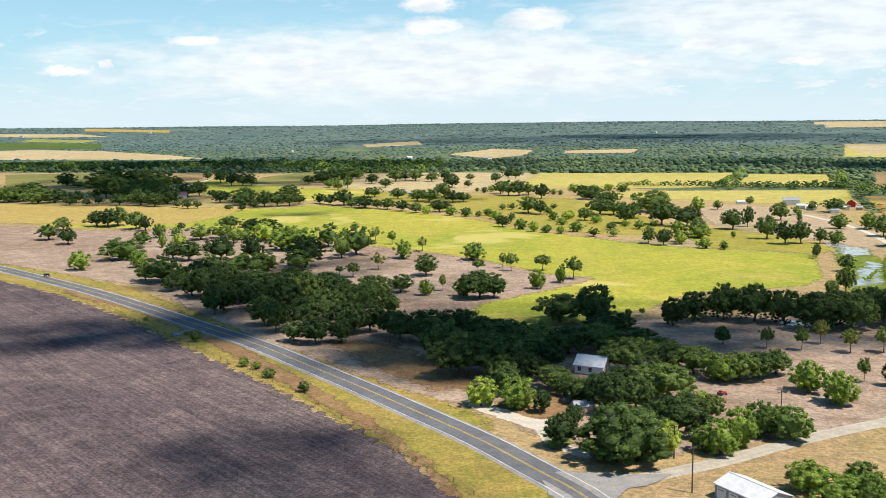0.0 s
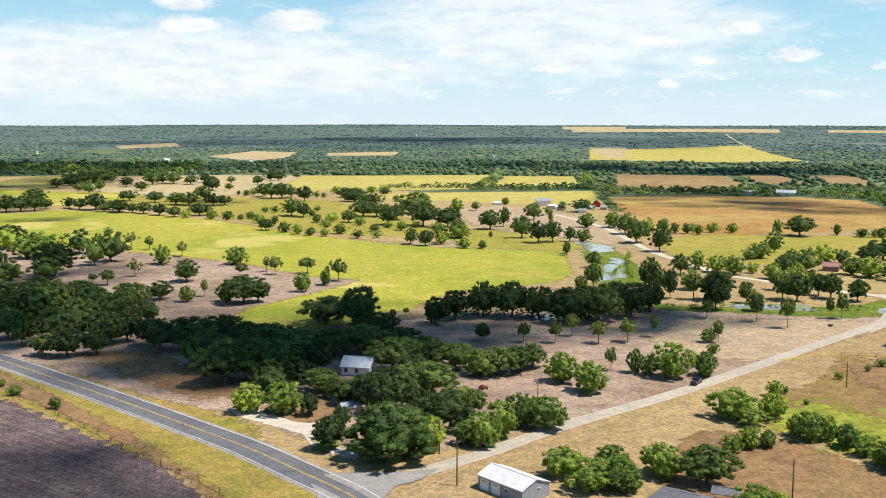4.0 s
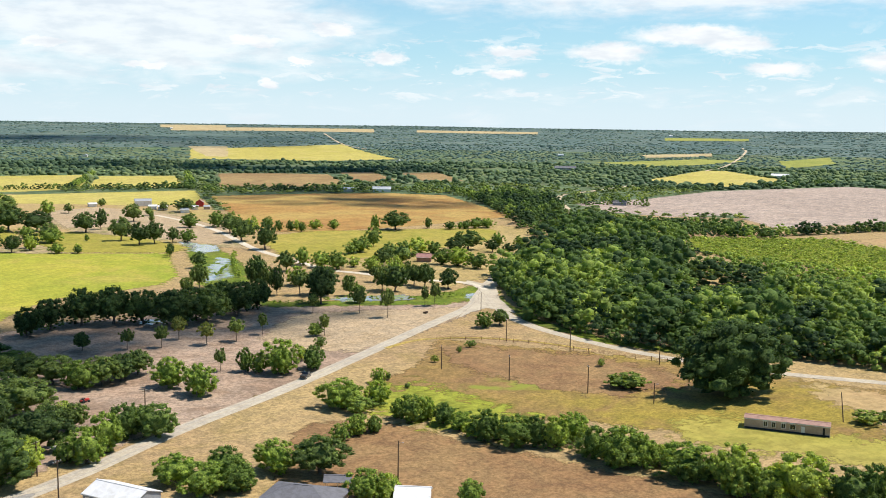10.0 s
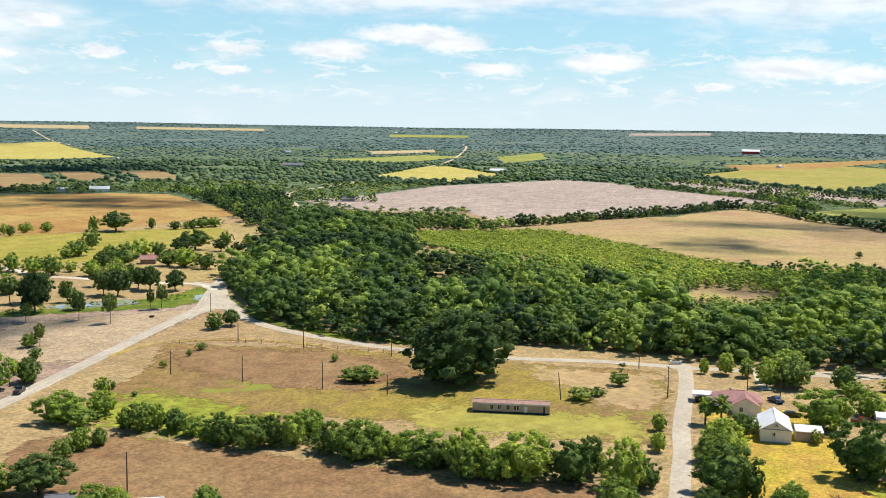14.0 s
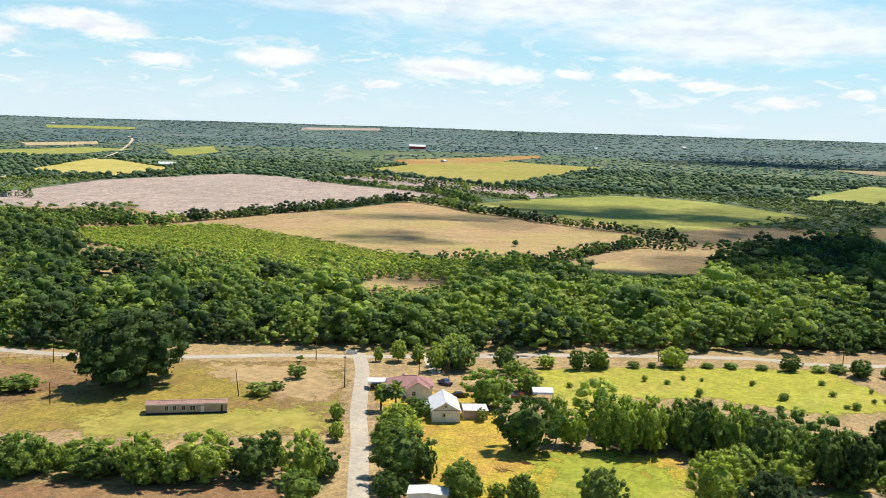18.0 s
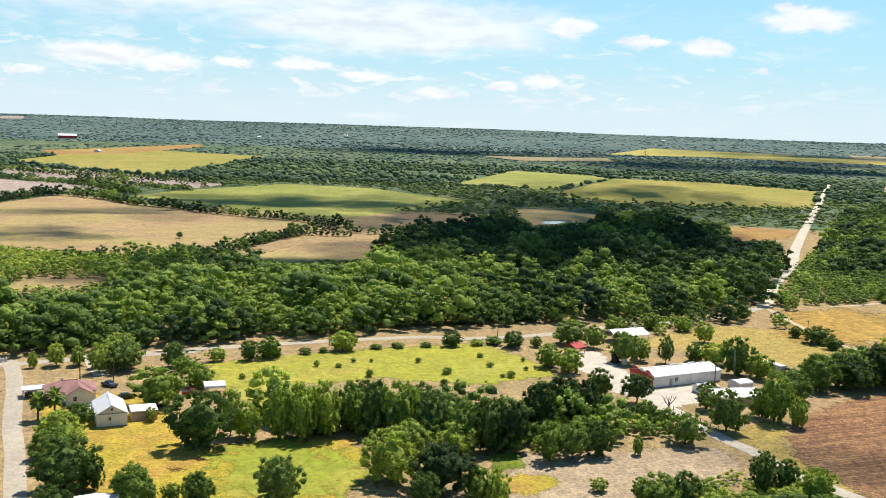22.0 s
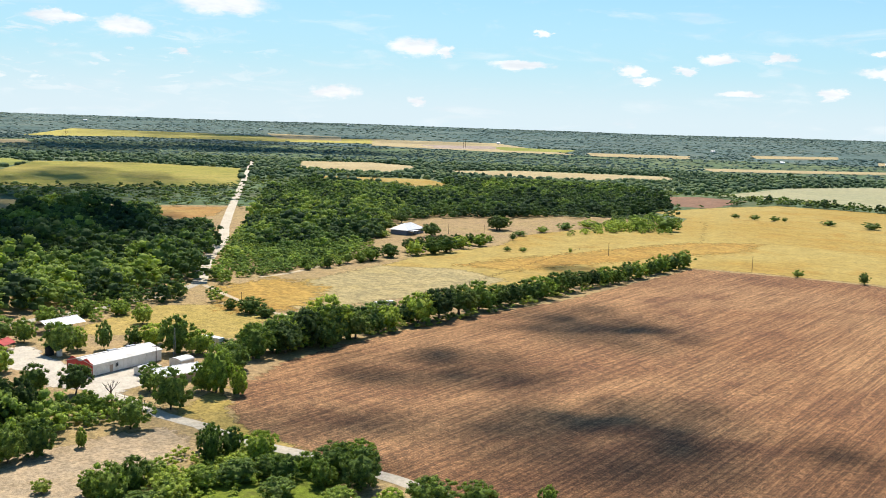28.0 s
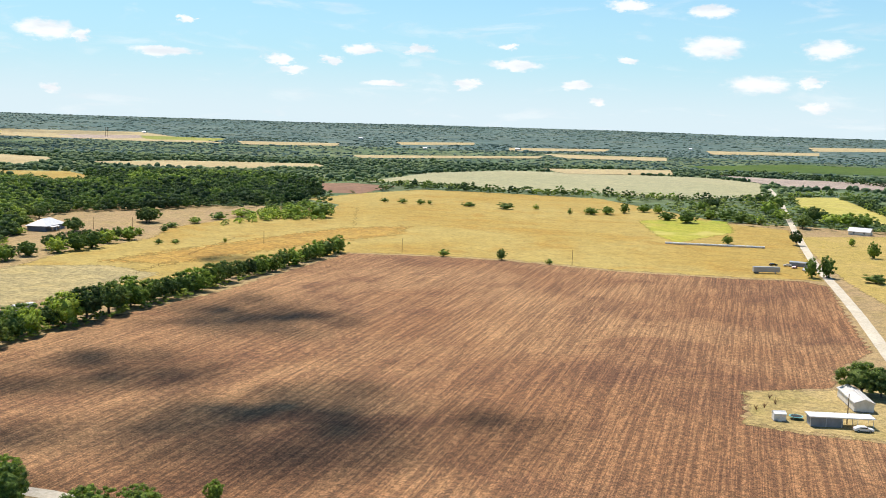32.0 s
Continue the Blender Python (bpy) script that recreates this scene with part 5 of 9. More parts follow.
def fill_wood(name, outline, gap, size, label, seed, tall=0.85, mat="wood", shapes=None):
    rng = np.random.default_rng(seed)
    o = np.array(outline, float)
    lo, hi = o.min(0), o.max(0)
    gx, gy = np.meshgrid(np.arange(lo[0], hi[0], gap), np.arange(lo[1], hi[1], gap))
    p = np.stack([gx.ravel(), gy.ravel()], 1) + rng.uniform(-0.48, 0.48, (gx.size, 2)) * gap
    p = p[inside(p, o)]
    if mat in ("wood", "thicket"):
        land_free = OPEN if mat == "wood" else GLADES
        p = p[~in_open(p, land_free)]
    s = size * rng.uniform(0.55, 1.0, len(p)) * (1 + 0.7 * rng.random(len(p)) ** 4)
    h = s * tall * rng.uniform(0.8, 1.2, len(p))
    if mat in ("wood", "thicket"):        # the wood thins to low growth towards the open land behind it
        for cut in (0.3, 0.45, 0.6, 0.75, 0.88, 1.0):
            over = in_open(p / (1 - np.minimum(h * cut, 40)[:, None] / 78.0), FIELDS if mat == "wood" else GLADES)
            h = np.where(over, np.maximum(h * cut * 0.8, 2.6), h)
        s = np.minimum(s, h * 1.8 + 2)
    return spread_mesh(name, p, s, h, shapes or WOOD_SHAPES, LEAF[mat], label, seed)


def hedge_line(name, pts, gap, size, label, seed, shapes=None, mat="wood"):
    rng = np.random.default_rng(seed)
    line = smooth_line(pts, gap)
    p = np.array([(q.x, q.y) for q in line]) + rng.uniform(-0.35, 0.35, (len(line), 2)) * gap
    s = size * rng.uniform(0.65, 1.3, len(p))
    return tagged(spread_mesh(name, p, s, s * rng.uniform(0.6, 0.95, len(p)), shapes or LITE_SHAPES, LEAF[mat], label, seed), category="hedgerow")


def far_woods():
    """Woods from 900 m out to the ridges, wherever the land is not open; larger and sparser clumps the farther off."""
    rng = np.random.default_rng(77)
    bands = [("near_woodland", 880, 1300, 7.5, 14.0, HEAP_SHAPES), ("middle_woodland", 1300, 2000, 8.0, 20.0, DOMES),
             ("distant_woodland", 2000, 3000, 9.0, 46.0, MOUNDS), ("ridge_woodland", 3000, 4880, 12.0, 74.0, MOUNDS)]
    for name, r0, r1, across, deep, shapes in bands:
        pts, size = [], []
        r = r0
        while r < r1:
            n = int(math.radians(212) * r / (across * 1.1))
            a = np.radians(-34) + (np.arange(n) + rng.uniform(-0.5, 0.5, n)) * math.radians(212) / n
            q = r + rng.uniform(-0.5, 0.5, n) * deep
            pts.append(np.stack([q * np.sin(a), q * np.cos(a)], 1))
            size.append(across * (rng.uniform(0.6, 1.4, n) + 0.9 * rng.random(n) ** 5))
            r += deep
        p, s = np.concatenate(pts), np.concatenate(size)
        gaps = np.array([noise.noise((x * 0.006, y * 0.006, 1.7)) for x, y in p])
        thin = np.array([noise.noise((x * 0.0016, y * 0.0016, 5.3)) for x, y in p])
        keep = ~in_open(p) & (gaps > -0.42) & (rng.random(len(p)) < 0.84 + 0.6 * thin) & (np.hypot(p[:, 0], p[:, 1]) < 4890)
        p, s = p[keep], s[keep]
        tall = (4.2 if r0 < 1900 else 2.1 if r0 < 2900 else 1.5) * (rng.uniform(0.45, 1.1, len(p)) + 0.9 * rng.random(len(p)) ** 4) * (1 + 0.3 * (s / across - 1))
        # leaves beyond 1300 m carry the painted haze tint
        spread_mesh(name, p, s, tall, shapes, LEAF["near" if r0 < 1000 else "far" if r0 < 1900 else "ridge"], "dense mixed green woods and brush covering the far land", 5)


trees("oaks of the grazed pasture", "on bare grazed ground", [
    ("elm", -195.9, 535.9, 14.9, 10.9), ("elm", -185.9, 575.4, 28.1, 13.1), ("elm", -166.6, 542.8, 11.6, 10.1), ("elm", -196.0, 649.3, 11.8, 9.5),
    ("elm", -178.0, 632.8, 6.7, 9.2), ("elm", -195.7, 686.3, 10.3, 10.0), ("elm", -168.8, 637.4, 12.4, 8.4), ("oak", -156.2, 576.7, 15.6, 9.9),
    ("oak", -145.3, 568.6, 18.8, 11.9), ("oak", -128.0, 571.2, 23.0, 13.4), ("oak", -107.8, 564.4, 19.2, 15.4), ("pecan", -136.4, 651.0, 15.4, 11.0),
    ("pecan", -163.1, 672.6, 22.1, 11.4), ("pecan", -151.9, 680.9, 20.2, 10.6), ("oak", -137.4, 713.2, 15.8, 8.3), ("elm", -118.4, 660.9, 21.4, 13.6),
    ("elm", -99.7, 612.7, 18.9, 14.2), ("elm", -89.3, 611.5, 22.4, 15.7), ("oak", -74.5, 538.9, 23.8, 18.0), ("pecan", -77.6, 529.0, 19.5, 11.6),
])
trees("oaks of the grazed pasture", "on bare grazed ground", [
    ("pecan", -72.2, 625.9, 20.1, 16.0), ("pecan", -58.2, 572.7, 16.7, 16.9), ("pecan", -50.7, 586.4, 23.1, 19.5), ("young", -45.5, 500.6, 8.6, 7.8),
    ("young", -53.1, 508.9, 5.1, 4.9), ("oak", -245.6, 652.3, 15.2, 11.5), ("oak", -282.5, 742.7, 17.3, 10.1), ("oak", -268.4, 679.2, 18.0, 11.1),
    ("oak", -265.3, 767.6, 20.0, 12.3), ("oak", -255.2, 762.3, 23.3, 14.3), ("oak", -250.5, 769.7, 22.3, 15.4), ("oak", -228.7, 743.3, 20.3, 13.8),
    ("oak", -217.7, 730.7, 12.2, 11.6), ("elm", -201.0, 710.6, 8.6, 7.5), ("oak", -192.8, 734.9, 7.7, 5.8), ("elm", -186.5, 698.5, 10.5, 6.4),
    ("young", -277.2, 773.2, 4.6, 5.9), ("oak", -157.9, 741.8, 18.7, 9.6), ("oak", -134.0, 716.4, 21.1, 10.2), ("oak", -124.6, 708.0, 20.8, 10.9),
])
trees("oaks of the grazed pasture", "on bare grazed ground", [
    ("pecan", -107.8, 675.5, 16.9, 9.6), ("elm", -132.7, 668.9, 14.8, 7.8), ("young", -44.1, 651.9, 11.1, 10.1), ("young", -32.3, 635.5, 8.1, 9.1),
    ("young", -34.4, 526.3, 8.3, 9.5), ("elm", -22.7, 568.6, 14.1, 11.6), ("young", -12.6, 599.8, 10.2, 9.3), ("pecan", -8.8, 504.1, 16.2, 11.6),
    ("pecan", -19.7, 454.7, 13.3, 8.7), ("elm", -8.0, 446.0, 7.8, 7.4), ("young", -0.3, 457.3, 4.6, 8.2), ("elm", 17.3, 559.4, 16.3, 10.7),
    ("young", 18.1, 512.6, 6.6, 7.4), ("oak", 15.8, 436.3, 19.2, 12.9), ("oak", 22.2, 438.6, 10.9, 9.6), ("elm", 9.0, 442.8, 9.7, 8.5),
    ("young", 31.6, 527.2, 6.0, 8.8), ("young", 35.4, 516.7, 7.4, 9.9), ("young", 51.7, 516.9, 8.9, 8.7), ("elm", 43.6, 460.6, 8.1, 9.5),
])
trees("oaks of the grazed pasture", "on bare grazed ground", [
    ("young", 64.1, 489.0, 10.5, 11.2), ("elm", 56.5, 477.4, 7.0, 8.6),
])
trees("dark oak grove by the highway", "in a grove beside the highway", [
    ("pecan", -139.6, 491.2, 24.6, 13.7), ("pecan", -148.4, 495.6, 12.8, 9.9), ("pecan", -127.5, 464.2, 10.5, 8.0), ("pecan", -124.3, 471.6, 14.2, 11.8),
    ("pecan", -120.3, 516.1, 19.3, 11.5), ("pecan", -107.1, 514.7, 21.5, 12.7), ("pecan", -99.1, 517.6, 19.2, 11.4), ("elm", -93.7, 524.8, 17.1, 10.9),
    ("oak", -116.3, 475.6, 18.6, 13.1), ("oak", -113.9, 449.4, 13.6, 10.1), ("oak", -106.3, 445.8, 20.1, 14.1), ("oak", -105.1, 469.6, 18.3, 12.9),
    ("oak", -73.4, 489.4, 15.9, 7.0), ("oak", -91.8, 412.7, 14.9, 11.4), ("oak", -93.9, 404.5, 12.8, 13.3), ("oak", -88.7, 431.6, 19.4, 13.0),
    ("oak", -79.4, 415.2, 16.1, 11.4), ("oak", -69.4, 382.1, 14.3, 12.0), ("oak", -63.0, 369.1, 11.6, 12.5), ("oak", -65.1, 404.1, 18.0, 15.2),
])
trees("dark oak grove by the highway", "in a grove beside the highway", [
    ("oak", -58.9, 422.1, 18.7, 15.3), ("oak", -52.6, 375.2, 16.7, 12.7), ("oak", -45.2, 348.6, 13.0, 9.5), ("oak", -46.8, 390.8, 17.4, 13.2),
    ("oak", -43.4, 414.2, 18.3, 13.9), ("oak", -37.3, 373.8, 14.4, 11.1), ("oak", -33.2, 363.4, 11.3, 11.8), ("oak", -33.0, 401.0, 15.4, 13.4),
    ("oak", -30.1, 425.8, 16.3, 12.6), ("oak", -52.6, 455.0, 20.1, 10.0), ("oak", -27.3, 367.8, 11.4, 10.9), ("oak", -74.5, 445.5, 18.5, 11.6),
    ("oak", -87.4, 461.6, 19.2, 10.8), ("oak", -17.9, 358.1, 13.2, 10.2), ("oak", -22.1, 401.1, 11.8, 8.8), ("oak", -100.5, 475.5, 15.6, 10.6),
    ("oak", -53.5, 352.1, 9.5, 7.8), ("oak", -36.5, 350.5, 9.4, 8.2),
])
trees("farmstead oaks", "round a red-roofed farmstead", [
    ("oak", -368.2, 1006.7, 24.8, 12.2), ("light", -371.7, 1072.4, 18.0, 10.0), ("oak", -359.4, 1070.4, 26.1, 17.1), ("oak", -338.6, 1059.5, 33.8, 22.5),
    ("oak", -314.2, 1026.3, 32.6, 21.7), ("oak", -292.4, 1008.9, 38.0, 23.9), ("oak", -268.8, 978.3, 29.3, 18.0), ("oak", -311.5, 965.5, 20.5, 11.6),
    ("oak", -289.6, 962.2, 26.2, 16.5), ("oak", -271.7, 947.1, 22.8, 13.7), ("oak", -337.0, 982.1, 13.5, 7.9), ("oak", -362.4, 973.0, 16.5, 7.9),
    ("oak", -344.6, 970.4, 13.4, 6.5), ("oak", -270.5, 1064.0, 23.8, 15.3), ("oak", -261.1, 1078.2, 20.8, 16.8), ("oak", -285.1, 1082.1, 17.8, 12.7),
    ("oak", -243.3, 1059.7, 14.1, 8.2), ("oak", -247.5, 931.5, 9.8, 7.3), ("oak", -233.8, 917.7, 13.7, 9.6), ("oak", -225.9, 922.4, 9.6, 7.2),
])
trees("farmstead oaks", "round a red-roofed farmstead", [
    ("oak", -218.1, 983.9, 20.4, 12.7), ("oak", -223.8, 1041.4, 12.3, 6.7), ("oak", -188.9, 953.5, 28.1, 17.2), ("oak", -192.4, 900.3, 8.7, 5.2),
    ("oak", -179.0, 892.8, 7.2, 5.8), ("oak", -173.9, 920.7, 12.2, 7.7), ("oak", -165.6, 931.4, 24.6, 15.6), ("oak", -155.0, 936.0, 22.0, 14.4),
    ("oak", -159.7, 1054.1, 26.2, 13.5), ("oak", -143.8, 940.5, 22.0, 14.4), ("oak", -137.0, 958.4, 14.0, 9.8), ("oak", -117.7, 962.0, 18.2, 10.4),
    ("oak", -107.6, 947.6, 16.6, 10.3), ("oak", -93.1, 939.1, 25.9, 15.5), ("oak", -84.0, 919.4, 14.7, 7.6), ("oak", -71.5, 917.5, 18.6, 11.1),
    ("oak", -76.8, 1048.6, 15.2, 10.0), ("oak", -391.3, 1010.2, 28.2, 15.1), ("oak", -403.0, 998.6, 31.1, 16.3), ("oak", -432.2, 1030.3, 32.3, 18.4),
])
trees("farmstead oaks", "round a red-roofed farmstead", [
    ("oak", -452.9, 1109.0, 34.6, 15.1), ("oak", -440.6, 1017.8, 32.1, 16.8),
])
trees("oaks of the far pasture", "on pale far pasture", [
    ("oak", -479.5, 1282.4, 29.7, 17.3), ("oak", -419.1, 1240.1, 43.5, 21.5), ("oak", -408.4, 1259.1, 40.1, 23.4), ("oak", -388.0, 1266.2, 40.2, 20.1),
    ("oak", -367.4, 1251.9, 47.1, 23.1), ("oak", -347.3, 1248.4, 39.3, 19.6), ("oak", -331.0, 1256.1, 18.8, 11.5), ("bush", -455.1, 1256.8, 29.0, 6.8),
    ("bush", -433.1, 1232.4, 24.5, 6.6), ("oak", -322.9, 1384.3, 16.4, 14.4), ("oak", -290.6, 1316.3, 25.3, 18.7), ("oak", -263.5, 1254.8, 24.1, 17.8),
    ("oak", -249.2, 1252.3, 22.1, 16.1), ("oak", -237.8, 1250.3, 18.4, 16.1), ("oak", -168.8, 1271.0, 20.4, 11.3), ("oak", -155.0, 1303.2, 30.3, 14.9),
    ("oak", -144.1, 1350.4, 39.2, 15.4), ("oak", -125.1, 1372.9, 39.8, 15.7), ("light", -120.8, 1159.2, 16.8, 16.2), ("light", -135.7, 1200.9, 15.7, 10.7),
])
trees("oaks of the far pasture", "on pale far pasture", [
    ("oak", -111.8, 1186.7, 13.8, 15.1), ("oak", -88.9, 1267.8, 20.2, 12.8), ("oak", -67.6, 1189.0, 16.3, 11.3), ("oak", -61.1, 1309.8, 24.6, 14.1),
    ("oak", -49.5, 1332.5, 21.2, 11.0), ("oak", -35.0, 1317.2, 26.6, 14.2), ("oak", -13.4, 1300.9, 24.4, 12.3), ("oak", 3.5, 1335.2, 19.3, 12.7),
    ("oak", 10.8, 1175.3, 23.8, 17.1), ("oak", 30.2, 1182.0, 13.7, 8.2), ("oak", 36.7, 1316.2, 15.2, 9.2), ("oak", 67.8, 1273.8, 17.5, 12.1),
    ("oak", 89.2, 1358.2, 19.7, 12.9), ("oak", 99.0, 1356.3, 21.6, 12.9), ("oak", 129.5, 1421.0, 14.4, 8.1),
])
trees("riverside oaks", "by the river", [
    ("oak", -70.4, 1039.8, 19.9, 11.0), ("oak", -44.8, 1013.2, 19.4, 11.3), ("oak", -24.2, 981.4, 23.1, 12.2), ("oak", -13.0, 966.0, 22.7, 13.2),
    ("oak", 1.2, 1028.3, 21.1, 16.0), ("oak", 9.8, 962.5, 22.6, 12.0), ("oak", 20.2, 967.6, 18.5, 9.6), ("elm", 38.1, 1104.7, 6.1, 5.0),
    ("elm", 45.4, 1086.0, 9.3, 6.7), ("elm", 54.2, 1102.0, 10.8, 8.1), ("oak", 61.5, 1066.4, 20.4, 14.6), ("oak", 68.8, 1040.8, 24.5, 16.8),
    ("oak", 79.9, 1039.0, 24.5, 16.8), ("oak", 90.6, 1053.4, 17.1, 11.8), ("oak", 98.2, 997.9, 19.1, 15.6), ("elm", 116.4, 1049.2, 9.0, 6.6),
    ("elm", 122.5, 1040.1, 7.0, 5.9), ("elm", 142.3, 1087.2, 14.7, 9.3), ("oak", 144.6, 1036.5, 16.9, 11.1), ("oak", 146.1, 983.0, 29.2, 13.6),
])
trees("riverside oaks", "by the river", [
    ("oak", 151.7, 947.4, 21.1, 9.5), ("oak", 157.9, 933.1, 22.2, 11.8), ("elm", 166.7, 1100.9, 12.2, 6.9), ("elm", 182.0, 1098.3, 14.9, 8.2),
    ("elm", 193.6, 1078.5, 17.4, 8.0), ("elm", 187.9, 983.7, 8.6, 6.2), ("oak", -80.9, 937.3, 15.2, 8.8), ("oak", -70.1, 905.5, 18.7, 10.2),
    ("oak", -58.9, 903.8, 13.3, 8.4), ("oak", -49.1, 890.9, 17.0, 10.5), ("oak", -35.4, 872.1, 16.7, 10.3), ("oak", -23.2, 854.3, 15.1, 9.0),
    ("elm", -13.4, 842.5, 10.3, 7.6), ("oak", -2.5, 862.0, 20.3, 10.7), ("elm", 6.4, 829.5, 12.2, 8.0), ("elm", 19.2, 817.9, 12.0, 7.9),
    ("elm", 29.3, 816.5, 6.5, 5.1), ("elm", 37.6, 825.2, 10.1, 6.1), ("elm", 42.1, 786.5, 10.6, 7.6), ("oak", 44.3, 735.1, 14.1, 8.7),
])
trees("riverside oaks", "by the river", [
    ("elm", 54.0, 784.8, 8.2, 6.2), ("pecan", 52.4, 876.1, 8.6, 6.0), ("pecan", 60.7, 874.9, 9.6, 6.4), ("elm", 56.3, 718.0, 11.5, 7.8),
    ("elm", 63.8, 702.0, 8.6, 8.0), ("oak", 72.2, 840.7, 23.6, 15.7), ("oak", 80.7, 829.2, 15.9, 12.4), ("elm", 72.2, 693.7, 9.4, 5.9),
    ("elm", 81.1, 685.5, 7.6, 5.9), ("elm", 88.2, 838.4, 7.7, 5.2), ("elm", 86.1, 780.4, 10.6, 7.6), ("pecan", 97.7, 880.9, 8.1, 5.5),
    ("elm", 99.1, 787.8, 11.6, 7.6), ("elm", 93.5, 698.3, 11.2, 7.6), ("elm", 89.1, 745.4, 9.2, 5.5), ("oak", 110.7, 777.1, 15.0, 10.3),
    ("pecan", 101.1, 669.3, 9.9, 6.5), ("elm", 116.1, 754.4, 10.3, 7.3), ("oak", 128.9, 822.4, 24.5, 14.0), ("oak", 140.4, 820.8, 24.5, 13.0),
])
trees("riverside oaks", "by the river", [
    ("oak", 137.7, 751.5, 20.2, 15.7), ("oak", 151.5, 789.9, 18.9, 13.5), ("pecan", 119.4, 709.8, 10.6, 5.3), ("pecan", 114.3, 667.6, 9.1, 5.8),
    ("elm", 133.6, 731.4, 8.2, 4.6), ("pecan", 140.1, 710.9, 11.5, 7.0), ("oak", 129.6, 627.7, 11.3, 11.2), ("pecan", 154.5, 728.6, 10.0, 5.5),
    ("oak", 177.8, 841.5, 32.9, 19.3), ("oak", 176.8, 791.1, 19.1, 13.1), ("oak", 136.9, 618.0, 11.2, 10.3), ("elm", 148.0, 622.5, 10.2, 10.2),
    ("elm", 161.0, 686.0, 12.9, 8.8), ("elm", 168.0, 651.0, 14.0, 9.9), ("pecan", 157.1, 601.4, 9.1, 5.6), ("pecan", 167.8, 594.6, 6.1, 4.9),
    ("elm", 190.7, 654.7, 4.2, 4.6), ("oak", 210.8, 561.1, 6.2, 7.5), ("elm", 268.2, 751.2, 4.9, 9.0), ("pecan", 230.2, 752.0, 10.6, 12.5),
])
trees("riverside oaks", "by the river", [
    ("oak", 235.1, 855.1, 10.4, 8.8), ("elm", 215.7, 846.8, 16.0, 12.8),
])
trees("homestead grove", "round a homestead beyond the creek", [
    ("elm", 337.8, 647.1, 6.6, 8.3), ("elm", 446.7, 595.3, 5.9, 5.9), ("elm", 461.1, 594.8, 14.5, 8.5), ("elm", 470.4, 593.1, 14.6, 7.7),
    ("light", 318.8, 494.0, 11.4, 8.7), ("light", 304.8, 514.3, 11.5, 7.5), ("elm", 346.7, 488.4, 11.6, 8.2), ("oak", 360.5, 484.4, 13.0, 10.3),
    ("oak", 383.0, 477.2, 9.7, 8.3), ("oak", 386.0, 464.6, 9.6, 6.9), ("elm", 269.6, 482.5, 8.2, 7.5), ("light", 277.5, 465.5, 9.2, 6.2),
    ("elm", 331.6, 425.3, 12.3, 9.2), ("elm", 276.9, 445.1, 11.3, 9.0), ("light", 267.6, 409.9, 11.7, 13.4), ("elm", 283.0, 420.6, 6.9, 8.7),
    ("elm", 221.9, 425.3, 10.9, 9.9), ("oak", 219.5, 395.8, 16.6, 13.4), ("light", 222.8, 369.7, 7.9, 8.4), ("light", 314.3, 707.7, 14.9, 10.5),
])
trees("trees by the metal shed", "in a row beside dry pasture", [
    ("oak", 504.9, -253.4, 11.6, 8.3), ("oak", 514.4, -268.0, 11.2, 7.9), ("oak", 529.5, -290.0, 11.7, 8.9), ("oak", 535.3, -300.4, 10.5, 9.1),
    ("elm", 543.8, -312.7, 10.7, 8.5), ("oak", 542.5, -320.3, 12.2, 8.6), ("oak", 550.0, -335.8, 11.7, 8.0), ("oak", 550.7, -346.4, 9.6, 8.1),
    ("elm", 554.9, -357.4, 8.2, 6.7), ("elm", 559.8, -367.8, 6.8, 5.3), ("elm", 484.3, -203.8, 6.6, 6.0), ("elm", 484.8, -216.6, 7.9, 6.6),
    ("light", 497.0, -234.0, 9.4, 7.5), ("elm", 500.9, -243.5, 8.2, 7.0), ("oak", 629.7, -420.1, 17.1, 11.1), ("oak", 636.2, -327.6, 16.2, 9.7),
    ("oak", 674.6, -334.6, 21.3, 11.9),
])
trees("grove round the farmhouse", "in a grove round a farmhouse", [
    ("elm", 10.0, 268.5, 9.2, 8.5), ("elm", 19.6, 264.9, 10.5, 9.4), ("great", 41.1, 222.6, 23.0, 13.6), ("oak", 28.2, 232.8, 9.2, 8.6),
    ("elm", 51.0, 225.6, 8.3, 8.8), ("oak", 57.4, 240.8, 14.3, 10.2), ("oak", 61.2, 272.6, 17.3, 10.7), ("oak", 43.2, 261.7, 14.4, 10.9),
    ("oak", 51.5, 262.0, 12.4, 10.0), ("oak", 38.2, 272.6, 9.8, 6.5), ("oak", 32.2, 284.5, 12.4, 7.1), ("oak", 24.9, 296.1, 13.7, 8.8),
    ("oak", 17.4, 294.9, 12.7, 8.4), ("oak", -0.7, 322.2, 18.7, 11.9), ("oak", 5.9, 303.1, 21.4, 13.5), ("oak", 13.8, 304.2, 19.7, 13.5),
    ("oak", 21.5, 336.0, 21.5, 10.7), ("oak", 31.6, 330.6, 21.3, 10.6), ("oak", 41.5, 328.7, 18.2, 9.8), ("oak", 57.6, 305.4, 16.6, 10.7),
])
